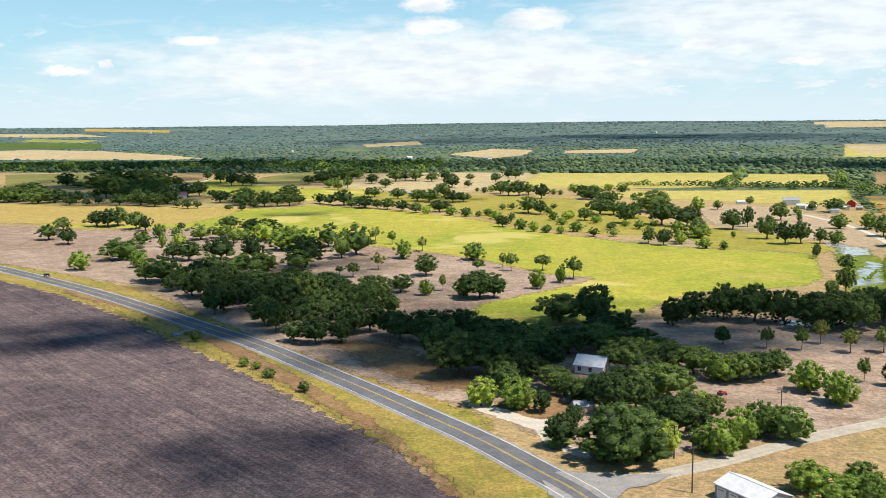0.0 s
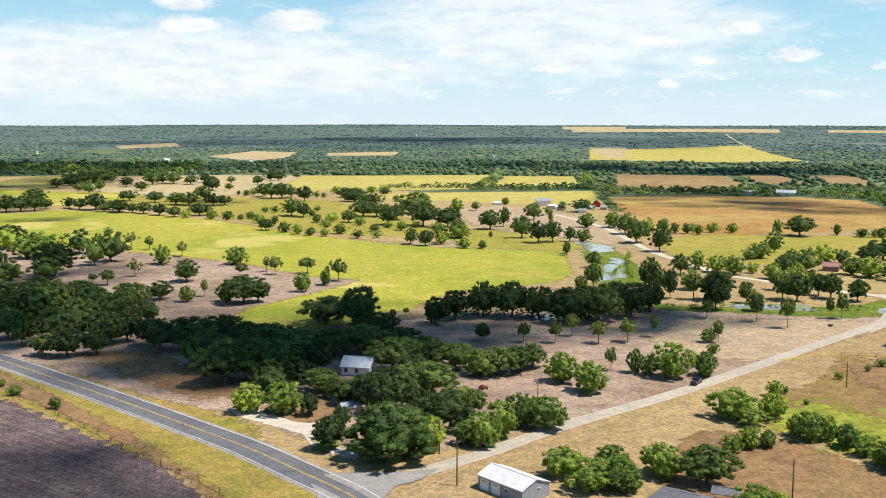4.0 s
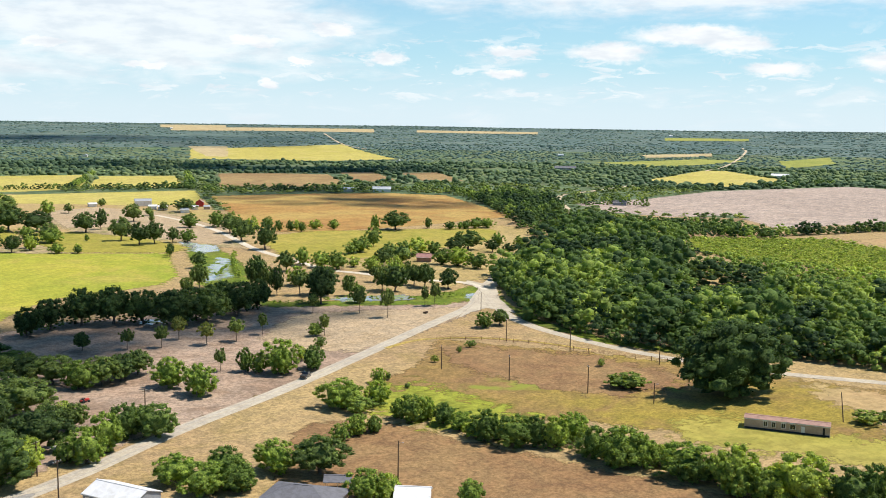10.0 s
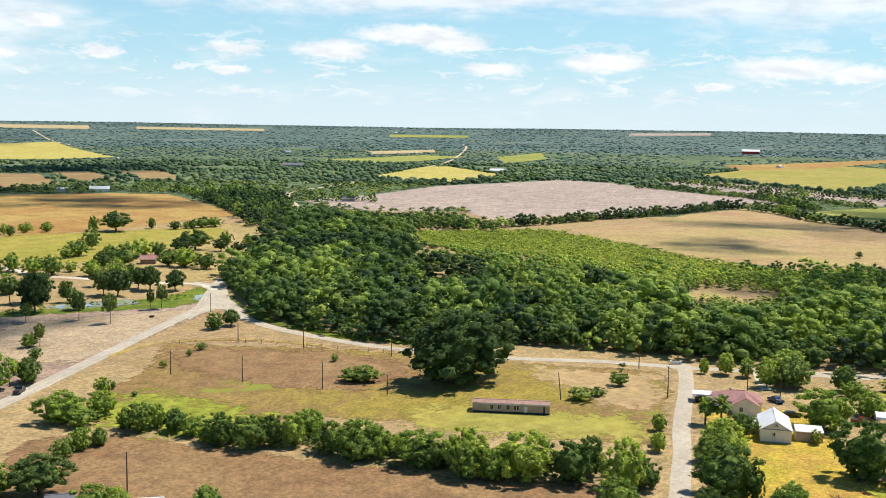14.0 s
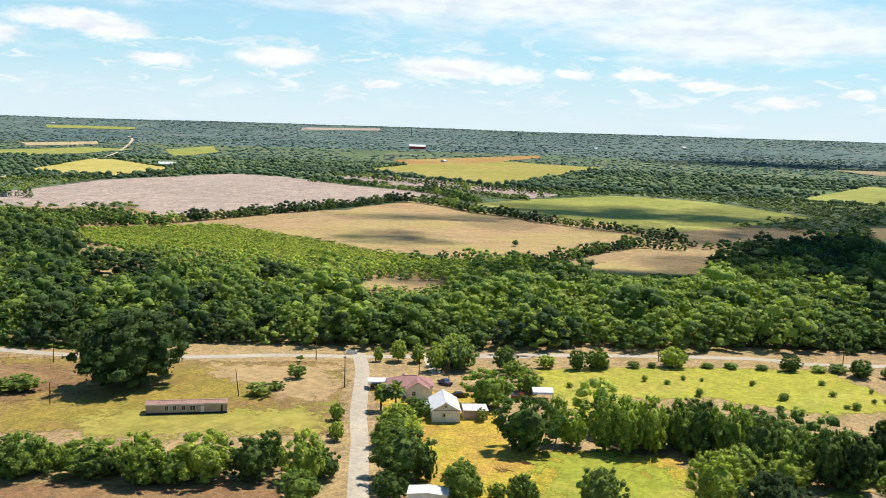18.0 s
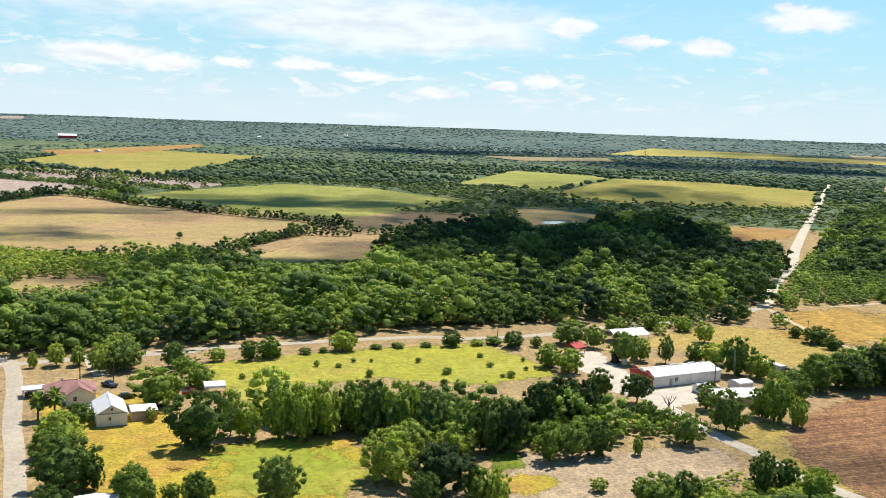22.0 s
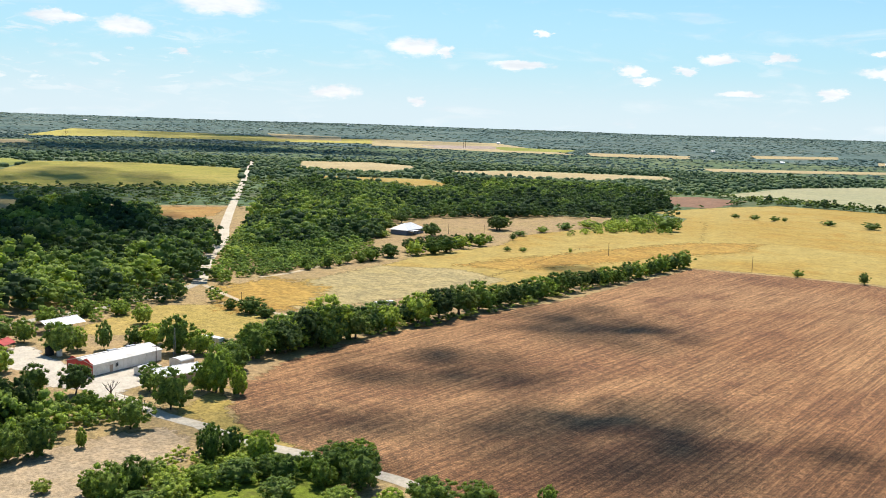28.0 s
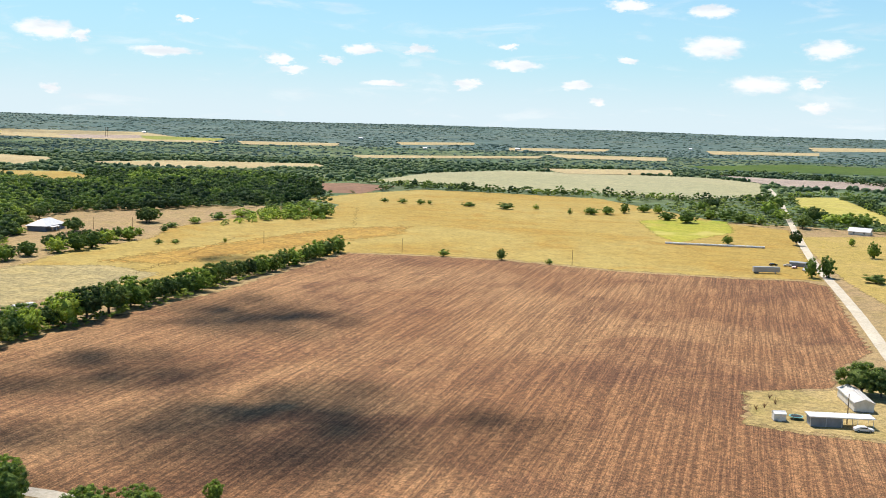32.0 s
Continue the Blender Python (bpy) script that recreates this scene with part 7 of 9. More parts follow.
trees("trees round the slate-blue house", "along a pasture edge", [
    ("elm", 516.0, -286.9, 14.1, 9.4), ("elm", 517.7, -299.4, 14.9, 10.2), ("elm", 522.2, -312.0, 14.5, 11.1), ("elm", 536.7, -330.9, 12.9, 8.6),
    ("elm", 543.4, -350.0, 13.9, 8.8), ("elm", 501.9, -250.1, 11.5, 8.9), ("elm", 511.4, -267.5, 11.1, 8.5), ("oak", 620.0, -413.8, 15.2, 11.0),
    ("oak", 605.4, -349.6, 11.9, 8.7), ("elm", 497.2, -242.5, 7.5, 5.0), ("light", 490.9, -225.9, 7.4, 4.3), ("light", 485.9, -213.7, 6.0, 3.6),
    ("light", 480.6, -203.5, 5.9, 3.6), ("light", 587.0, -411.4, 12.2, 4.1), ("light", 601.9, -442.2, 12.7, 5.1), ("light", 614.6, -472.9, 15.8, 6.1),
    ("light", 621.0, -500.1, 18.0, 7.2), ("elm", 601.6, -512.6, 19.7, 8.0), ("elm", 597.3, -531.9, 22.6, 10.9), ("elm", 585.0, -550.1, 22.7, 11.8),
])
trees("trees round the slate-blue house", "along a pasture edge", [
    ("oak", 687.0, -368.4, 13.2, 8.8), ("oak", 700.8, -365.6, 13.4, 8.9), ("elm", 604.7, -309.4, 11.6, 5.4),
])
trees("lone field trees", "alone in open pasture", [
    ("oak", 623.2, -418.4, 18.0, 11.3), ("oak", 564.2, -389.6, 5.7, 5.1), ("oak", 595.8, -342.9, 16.5, 10.4), ("elm", 343.4, -466.8, 7.0, 6.8),
    ("bush", 373.7, -450.7, 7.1, 4.5), ("bush", 314.7, -474.0, 4.8, 3.0), ("bush", 498.0, -388.1, 3.1, 3.4), ("oak", 257.6, -698.3, 11.7, 11.2),
    ("elm", 192.4, -547.9, 9.8, 11.9), ("elm", 186.6, -555.1, 11.2, 12.6), ("elm", 196.4, -669.3, 10.1, 11.3), ("oak", 90.9, -310.3, 15.9, 10.6),
    ("oak", 85.5, -311.4, 11.9, 8.9), ("bush", 516.4, -352.6, 5.3, 3.3), ("bush", 510.6, -360.6, 5.3, 3.0), ("elm", 293.4, -664.7, 7.8, 6.3),
    ("elm", 229.9, -731.3, 5.5, 5.8), ("bush", 160.8, -556.6, 14.0, 5.0),
])
trees("field trees", "in open dry pasture", [
    ("bush", 664.0, -708.3, 9.3, 4.2), ("bush", 646.0, -714.6, 10.4, 4.7), ("bush", 628.3, -720.7, 9.1, 5.1), ("bush", 587.3, -743.8, 14.7, 4.6),
    ("bush", 553.1, -755.9, 20.2, 6.1), ("bush", 534.0, -777.3, 8.0, 5.0), ("bush", 485.9, -760.9, 5.4, 5.8), ("bush", 623.8, -728.8, 5.7, 4.1),
    ("elm", 475.1, -778.7, 16.4, 6.8), ("elm", 466.2, -793.4, 16.5, 7.9), ("elm", 463.4, -819.1, 11.2, 10.1), ("elm", 459.0, -848.4, 15.1, 8.3),
    ("elm", 445.0, -849.9, 11.4, 8.3), ("elm", 406.7, -793.0, 16.0, 7.7), ("elm", 383.9, -784.7, 21.0, 10.4), ("elm", 389.1, -839.6, 16.6, 8.9),
    ("elm", 374.9, -843.6, 16.6, 9.9), ("elm", 355.4, -829.2, 16.2, 9.7), ("oak", 638.7, 182.8, 6.4, 4.3),
])
trees("lane trees", "beside a gravel road", [
    ("elm", 348.6, -831.1, 16.2, 8.7), ("elm", 338.2, -830.2, 14.0, 7.7), ("elm", 376.2, -942.5, 18.2, 14.2), ("elm", 399.5, -1022.3, 19.7, 15.3),
    ("elm", 344.9, -891.2, 17.2, 10.3), ("oak", 314.8, -892.7, 22.7, 15.2), ("oak", 301.5, -829.6, 21.2, 12.3), ("elm", 295.3, -879.4, 22.3, 10.9),
    ("elm", 285.8, -894.1, 22.5, 12.1), ("elm", 272.6, -897.5, 22.5, 12.1), ("elm", 443.6, -1084.8, 16.9, 11.3), ("oak", 439.4, -953.1, 25.1, 11.3),
    ("elm", 439.6, -927.9, 18.4, 8.8),
])
trees("meadow shrubs", "in a yellow-green meadow", [
    ("light", 294.6, 65.3, 2.5, 1.7), ("light", 289.6, 58.5, 1.9, 1.7), ("light", 313.0, 45.5, 2.3, 2.2), ("light", 312.9, 38.4, 2.6, 1.5),
    ("light", 320.9, 34.5, 2.1, 1.5), ("light", 302.7, 27.5, 3.1, 2.4), ("light", 321.8, 28.8, 1.7, 1.3), ("light", 323.6, 13.5, 2.4, 1.8),
    ("light", 309.9, 3.7, 3.8, 2.2), ("light", 334.8, -7.1, 2.8, 1.6), ("light", 321.5, -10.1, 2.7, 1.8), ("light", 308.7, -16.5, 3.4, 2.2),
    ("light", 330.8, -21.4, 1.8, 1.6), ("light", 318.4, -21.7, 1.7, 1.5), ("light", 308.3, -13.9, 2.0, 1.2), ("light", 293.3, -1.3, 2.2, 2.1),
    ("light", 293.4, 10.7, 1.9, 1.9), ("light", 296.1, 4.2, 3.0, 1.9),
])
trees("verge shrubs", "on the highway verge", [
    ("bush", -89.4, 353.7, 4.5, 4.8), ("bush", -118.7, 393.4, 2.5, 1.8), ("bush", -64.4, 316.4, 4.3, 3.5), ("bush", -59.8, 312.4, 3.2, 2.8),
    ("bush", -53.9, 301.4, 4.6, 3.4), ("bush", -40.8, 284.4, 4.2, 3.5), ("bush", -95.3, 365.4, 2.8, 1.6),
])

# ---- road markings ----
lanes = ribbon("lanes", LAND["ASPHALT"], 8.8, HIGHWAY, 0.16, "dark asphalt lanes", highway, 0.0)
for off in (-4.35, 4.35):
    ribbon("edge_line", LINE_WHITE, 0.22, HIGHWAY, 0.232, "white edge line", highway, 0.0, off)
for off in (-0.2, 0.2):
    ribbon("centre_line", LINE_YELLOW, 0.16, HIGHWAY, 0.232, "yellow centre line", highway, 0.0, off)

# ---- buildings ----


def add_window(parent, x, y, z, w, h, face):
    """A framed window on a wall that looks along face (+1: +y, -1: -y, 2: +x, -2: -x)."""
    flat = abs(face) == 1
    s = 1 if face > 0 else -1
    size = (w + 0.2, 0.10, h + 0.2) if flat else (0.10, w + 0.2, h + 0.2)
    o = (0, s * 0.03) if flat else (s * 0.03, 0)
    win = part("window", box(size, (x + o[0], y + o[1], z)), TRIM, parent, "white window frame")
    size = (w, 0.10, h) if flat else (0.10, w, h)
    o = (0, s * 0.05) if flat else (s * 0.05, 0)
    part("pane", box(size, (x + o[0], y + o[1], z + 0.1)), GLASS, win, "dark glass")
    bar = (0.05, 0.12, h) if flat else (0.12, 0.05, h)
    o = (0, s * 0.06) if flat else (s * 0.06, 0)
    part("glazing_bar", box(bar, (x + o[0], y + o[1], z + 0.1)), TRIM, win)


def add_door(parent, x, y, w, h, face, material, label, z=0.05):
    flat = abs(face) == 1
    s = 1 if face > 0 else -1
    size = (w, 0.08, h) if flat else (0.08, w, h)
    o = (0, s * 0.04) if flat else (s * 0.04, 0)
    door = part("door", box(size, (x + o[0], y + o[1], z), 0.015), material, parent, label)
    knob = (x + w * 0.36, y + s * 0.11, z + 1.0) if flat else (x + s * 0.11, y + w * 0.36, z + 1.0)
    part("handle", box((0.08, 0.08, 0.08), knob), STEEL, door, "metal handle")
    return door


def roof_slabs(parent, L, W, wall_h, rise, over, material, thick=0.14):
    """Two pitched slabs and a ridge cap, the ridge along x."""
    a = math.atan2(rise, W / 2)
    run = math.hypot(rise, W / 2) + over
    for s in (-1, 1):
        bm = bmesh.new()
        m = pose(0, 0, wall_h + rise + 0.02, -s * math.degrees(a)) @ Matrix.Translation((0, s * run / 2, 0)) @ Matrix.Diagonal((L + 2 * over, run, thick, 1))
        bmesh.ops.create_cube(bm, size=1.0, matrix=m)
        part("roof_slope", bm, material, parent)
    part("ridge_cap", box((L + 2 * over, 0.36, 0.10), (0, 0, wall_h + rise + 0.04)), material, parent)


def gable_building(name, label, category, at, rz, L, W, wall_h, rise, wall, roof, over=0.4, windows=(), doors=(), group=""):
    root = thing(name, label, category, group, (at[0], at[1], height(*at[:2])), rz)
    bm = bmesh.new()
    o = [(-W / 2, -0.1), (W / 2, -0.1), (W / 2, wall_h), (0, wall_h + rise), (-W / 2, wall_h)]
    prism([(y, z) for y, z in o], -L / 2, L / 2, bm)
    bmesh.ops.rotate(bm, verts=bm.verts, cent=(0, 0, 0), matrix=Matrix.Rotation(radians(90), 3, "Z"))
    part("wall", bm, wall, root)
    roof_slabs(root, L, W, wall_h, rise, over, roof)
    for s in (-1, 1):
        part("fascia", box((L + 2 * over, 0.06, 0.2), (0, s * (W / 2 + over * 0.93), wall_h - 0.22 - 0.5 * over * rise / W)), TRIM, root)
    part("plinth", box((L + 0.12, W + 0.12, 0.35), (0, 0, -0.1)), LAND["SHOULDER"], root, "concrete footing")
    for w in windows:
        add_window(root, *w)
    for x, y, w, h, face, m, lab in doors:
        add_door(root, x, y, w, h, face, m, lab)
    return root


def hip_building(name, label, at, rz, L, W, wall_h, rise, wall, roof, over=0.5, windows=(), doors=()):
    root = thing(name, label, "house", "", (at[0], at[1], height(*at[:2])), rz)
    part("wall", box((L, W, wall_h + 0.1), (0, 0, -0.1)), wall, root)
    bm = bmesh.new()
    l, w, k = L / 2 + over, W / 2 + over, max(0.3, (L - W) / 2)
    b = [bm.verts.new(p) for p in ((-l, -w, wall_h), (l, -w, wall_h), (l, w, wall_h), (-l, w, wall_h))]
    e = [bm.verts.new((x, y, wall_h + 0.16)) for x, y in ((-l, -w), (l, -w), (l, w), (-l, w))]
    r = [bm.verts.new((-k, 0, wall_h + rise)), bm.verts.new((k, 0, wall_h + rise))]
    bm.faces.new(b[::-1])
    for i in range(4):
        bm.faces.new((b[i], b[(i + 1) % 4], e[(i + 1) % 4], e[i]))
    bm.faces.new((e[0], e[1], r[1], r[0])), bm.faces.new((e[2], e[3], r[0], r[1]))
    bm.faces.new((e[1], e[2], r[1])), bm.faces.new((e[3], e[0], r[0]))
    part("roof", bm, roof, root)
    part("ridge_cap", box((2 * k, 0.3, 0.08), (0, 0, wall_h + rise - 0.02)), roof, root)
    part("plinth", box((L + 0.12, W + 0.12, 0.3), (0, 0, -0.1)), LAND["SHOULDER"], root, "concrete footing")
    for q in windows:
        add_window(root, *q)
    for x, y, w_, h, face, m, lab in doors:
        add_door(root, x, y, w_, h, face, m, lab)
    return root


def open_shelter(name, label, at, rz, L, W, h, rise, roof, post=TRIM, cols=3, wall=None):
    """A roof on posts."""
    root = thing(name, label, "shelter", "", (at[0], at[1], height(*at[:2])), rz)
    if rise > 0.05:
        roof_slabs(root, L, W, h, rise, 0.25, roof)
    else:
        part("roof", box((L + 0.4, W + 0.4, 0.16), (0, 0, h)), roof, root)
    for s in (-1, 1):
        for k in range(cols):
            x = -L / 2 + 0.2 + k * (L - 0.4) / (cols - 1)
            part("post", rod((x, s * (W / 2 - 0.2), -0.05), (x, s * (W / 2 - 0.2), h + 0.04), 0.08), post, root)
        part("beam", box((L, 0.14, 0.2), (0, s * (W / 2 - 0.2), h - 0.2)), post, root)
    if wall:
        part("wall", box((L * 0.5, W - 0.8, h - 0.25), (L * 0.23, 0, -0.02)), wall, root, "closed storage room")
    return root


# metal garage beside the road junction
garage = gable_building("garage", "grey metal garage with white roof and two doors", "garage", (62.6, 196.3), -62, 13, 8.2, 3.0, 1.5, GREY_WALL, WHITE_METAL, 0.3,
                        [(2.0, -4.1, 1.1, 0.9, 0.9, -1), (6.5, 1.0, 1.6, 0.7, 0.7, 2)])
for x in (-4.6, -1.2):
    d = part("roller_door", box((2.6, 0.1, 2.4), (x, -4.13, 0.03), 0.02), TRIM, garage, "white roller door")
    for k in range(4):
        part("door_rib", box((2.5, 0.06, 0.05), (x, -4.19, 0.4 + 0.5 * k)), WHITE_WALL, d)
    part("window_strip", box((1.6, 0.04, 0.2), (x, -4.19, 1.9)), GLASS, d)
# farmhouse among the oaks
gable_building("farmhouse", "white farmhouse with pale metal gable roof under oaks", "house", (46.0, 304.0), -28, 9.0, 7.0, 3.0, 2.4, WHITE_WALL, WHITE_METAL, 0.5,
               [(-3.0, -3.5, 1.0, 1.0, 1.3, -1), (0.5, -3.5, 1.0, 1.0, 1.3, -1), (4.5, 0, 1.0, 1.0, 1.3, 2)], [(3.2, -3.5, 0.95, 2.05, -1, TRIM, "white front door")])
gable_building("garden_shed", "small tan wooden shed with grey roof", "shed", (37.0, 261.5), 12, 5.2, 3.4, 2.3, 0.9, TAN_WALL, GREY_METAL, 0.2, (), [(-2.6, 0.0, 1.0, 1.9, -2, TAN_WALL, "tan shed door")])
# near houses at the bottom of the slope
hip_building("house", "house with dark grey shingle hip roof", (92.0, 174.0), -50, 15, 11, 3.0, 2.3, TAN_WALL, DARK_ROOF, 0.6,
             [(-4, 5.5, 1.0, 1.2, 1.2, 1), (3, 5.5, 1.0, 1.2, 1.2, 1)])
open_shelter("porch_shelter", "open porch with dark shingle roof", (103.5, 180.0), -35, 5.5, 4.5, 2.5, 0.7, DARK_ROOF)
gable_building("garden_shed", "shed with bright white metal roof", "shed", (112.0, 164.0), -40, 7, 6, 2.6, 1.3, WHITE_WALL, WHITE_METAL, 0.3)
gable_building("garden_shed", "low white metal shed with a nearly flat roof", "shed", (188.7, 70.6), 17, 4.5, 8.0, 2.4, 0.35, WHITE_WALL, WHITE_METAL, 0.3)
# long mobile home in the weedy field
home = gable_building("mobile_home", "long derelict tan mobile home with rusty roof", "mobile home", (221.3, 152.2), -57.5, 21, 4.3, 2.75, 0.45, TAN_WALL, RUST_ROOF, 0.15,
                      [(-5.2, -2.15, 1.0, 0.9, 1.2, -1), (-3.2, -2.15, 1.0, 0.9, 1.2, -1), (-0.8, -2.15, 1.0, 0.9, 1.2, -1), (1.5, -2.15, 1.0, 1.3, 1.2, -1)],
                      [(4.0, -2.15, 0.9, 2.0, -1, TRIM, "white door")])
# dark strip and sheet on the solid wall imitate shade below and inside
part("gap_shade_strip", box((20.8, 0.1, 0.5), (0, -2.2, 0.0)), DARK, home, "dark strip painted as the shade under the home")
part("opening_shade", box((0.5, 0.08, 1.9), (9.0, -2.18, 0.4)), DARK, home, "dark sheet painted as a shaded opening")
# cream house with maroon roof
house = hip_building("house", "cream house with maroon hip roof and front gable", (266.2, 106.5), -63, 12.5, 8.5, 3.0, 2.3, CREAM_WALL, MAROON_ROOF, 0.5,
                     [(-4.6, -4.25, 1.0, 0.9, 1.2, -1)])
bm = bmesh.new()
prism([(-3.3, -0.1), (3.3, -0.1), (3.3, 3.0), (0, 4.9), (-3.3, 3.0)], -7.2, -3.8, bm)
bmesh.ops.translate(bm, verts=bm.verts, vec=(1.8, 0, 0))
part("gable_wall", bm, CREAM_WALL, house)
for s in (-1, 1):
    bm = bmesh.new()
    m = pose(1.8, -4.2, 4.98, 0, s * 30.0) @ Matrix.Translation((s * 2.05, 0, 0)) @ Matrix.Diagonal((4.1, 6.8, 0.12, 1))
    bmesh.ops.create_cube(bm, size=1.0, matrix=m)
    part("gable_roof_slope", bm, MAROON_ROOF, house)
add_window(house, 0.6, -7.2, 1.0, 0.9, 1.2, -1)
part("chimney", box((0.5, 0.5, 0.9), (-2.0, 0.6, 4.9)), CREAM_WALL, house)
open_shelter("carport", "flat white carport roof on posts", (267.0, 116.8), -63, 6.0, 4.5, 2.4, 0.0, WHITE_METAL)
# white barn with lean-to
barn = gable_building("barn", "white barn with pale metal roof and grey trim", "barn", (248.6, 89.2), 24.3, 13.0, 7.4, 3.4, 2.1, WHITE_WALL, WHITE_METAL, 0.3,
                      [(-6.5, 0.6, 1.6, 0.8, 0.9, -2), (-6.5, 0.0, 4.1, 0.5, 0.6, -2)])
part("gable_trim", box((0.12, 7.6, 0.22), (-6.58, 0, 3.35)), GREY_WALL, barn, "dark trim board")
part("corner_post", box((0.14, 0.14, 3.4), (-6.55, 0.9, 0.0)), CREAM_WALL, barn)
lean = thing("lean_to", "beige lean-to shed with flat white roof", "shed", "", (252.0, 81.6, 0), 24.3)
part("wall", box((6.2, 6.4, 2.5), (0, 0, -0.05)), TAN_WALL, lean)
part("roof", box((6.6, 6.8, 0.16), (0, 0, 2.45)), WHITE_METAL, lean)
part("door_panel", box((0.1, 2.2, 2.0), (-3.13, 0.6, 0.05)), TAN_WALL, lean)
open_shelter("awning", "small white awning on posts beside the barn", (250.5, 95.2), 24.3, 5.0, 3.2, 2.3, 0.0, WHITE_METAL)


def barrel_roof(name, label, at, rz, L, W, h, rise, roof, walls=None):
    """A vaulted metal cover on posts or walls."""
    root = thing(name, label, "shelter", "", (at[0], at[1], height(*at[:2])), rz)
    bm = bmesh.new()
    o = []
    for k in range(9):
        a = math.pi * k / 8
        o.append((W / 2 * math.cos(a), h + rise * math.sin(a)))
    o += [((W / 2 - 0.12) * math.cos(math.pi * k / 8), h - 0.1 + (rise - 0.05) * math.sin(math.pi * k / 8)) for k in range(8, -1, -1)]
    prism(o, -L / 2, L / 2, bm)
    part("vault", bm, roof, root)
    for s in (-1, 1):
        if walls:
            part("wall", box((0.1, L - 0.2, h), (s * (W / 2 - 0.1), 0, -0.05)), walls, root)
        for k in range(3):
            y = -L / 2 + 0.2 + k * (L - 0.4) / 2
            part("post", rod((s * (W / 2 - 0.12), y, -0.05), (s * (W / 2 - 0.12), y, h), 0.05), STEEL, root)
    if walls:
        part("end_wall", box((W - 0.3, 0.1, h + rise * 0.55), (0, L / 2 - 0.2, -0.05)), walls, root)
    return root


barrel_roof("vehicle_cover", "white vaulted metal vehicle cover", (277.5, 69.5), 20, 6.0, 5.4, 2.2, 1.2, WHITE_METAL)


def car(name, label, at, rz, body, long=4.8, pickup=False):
    root = thing(name, label, "pickup truck" if pickup else "car", "", (at[0], at[1], height(*at[:2]) + (at[2] if len(at) > 2 else 0.0)), rz)
    h = long / 2
    if pickup:
        o = [(-h, 0.45), (h - 0.1, 0.42), (h, 0.75), (h - 0.15, 1.0), (h - 1.45, 1.12), (h - 2.0, 1.78), (h - 3.5, 1.8), (h - 3.75, 1.1), (-h, 1.08)]
        glass = (h - 3.45, h - 1.75)
    else:
        o = [(-h, 0.4), (h - 0.1, 0.4), (h, 0.7), (h - 0.12, 0.92), (h - 1.2, 1.02), (h - 1.9, 1.52), (h - 3.7, 1.55), (-h + 0.15, 1.05), (-h, 0.9)]
        glass = (h - 3.6, h - 1.7)
    bm = prism(o, -0.92, 0.92)
    bmesh.ops.bevel(bm, geom=[e for e in bm.edges], offset=0.05, segments=1, affect="EDGES")
    part("body", bm, body, root)
    top = 1.70 if pickup else 1.46
    for s in (-1, 1):
        part("side_window", box((glass[1] - glass[0], 0.04, top - 1.15), ((glass[0] + glass[1]) / 2 - 0.05, s * 0.92, 1.12)), GLASS, root)
        part("headlight", box((0.06, 0.36, 0.16), (h - 0.03, s * 0.62, 0.74)), TRIM, root, "clear headlight")
        part("tail_light", box((0.06, 0.18, 0.26), (-h + 0.0, s * 0.78, 0.76)), RED_WALL, root, "red tail light")
        for x in (-h + 0.95, h - 0.95):
            wheel = part("wheel", rod((x, s * 0.72, 0.36), (x, s * 0.95, 0.36), 0.36, None, 14), TYRE, root, "black tyre")
            part("rim", rod((x, s * 0.93, 0.36), (x, s * 0.97, 0.36), 0.2, None, 10), STEEL, wheel, "steel rim")
    lean = 0.5
    bm = bmesh.new()
    m = pose(h - (1.72 if pickup else 1.55), 0, 1.42 if pickup else 1.24, 0, -41 if pickup else -52) @ Matrix.Diagonal((0.04, 1.55, 0.72, 1))
    bmesh.ops.create_cube(bm, size=1.0, matrix=m)
    part("windscreen", bm, GLASS, root)
    if pickup:
        part("cargo_bed", box((h * 2 - 3.95, 1.5, 0.04), (-h + (h * 2 - 3.9) / 2 + 0.05, 0, 1.085)), TYRE, root, "dark cargo bed")
    return root


def carpaint(name, c):
    m, n = start(name)
    finish(n, n.mix(n.noise(n.add("ShaderNodeTexCoord").outputs["Object"], 3.0), c4(c), (c[0] * 0.8, c[1] * 0.8, c[2] * 0.8, 1)), 0.22, spec=0.6)
    return m


BLUE, BLACK, REDP, WHITEP, SILVER = carpaint("blue_paint", (0.03, 0.06, 0.16)), carpaint("black_paint", (0.012, 0.013, 0.016)), carpaint("dark_red_paint", (0.20, 0.015, 0.02)), carpaint("white_paint", (0.75, 0.75, 0.75)), carpaint("silver_paint", (0.4, 0.41, 0.42))
car("pickup_truck", "dark blue pickup on dry grass", (280.0, 100.5), 60, BLUE, 5.4, True)
car("parked_car", "black car behind the barn", (268.5, 91.5), -60, BLACK)
car("pickup_truck", "dark red pickup beside a white cover", (274.5, 75.0), -75, REDP, 5.6, True)
car("parked_car", "black car under a carport", (267.0, 116.8, 0.0), -63, BLACK)
car("pickup_truck", "black pickup driving along the side road", (142.5, 267.6, 0.32), 42, BLACK, 5.6, True)
car("parked_car", "dark car on the highway", (-204.0, 511.0, 0.4), -49, BLACK)
car("parked_car", "white sport utility car parked beside a carport", (78.4, -271.6), 216, WHITEP, 5.0)

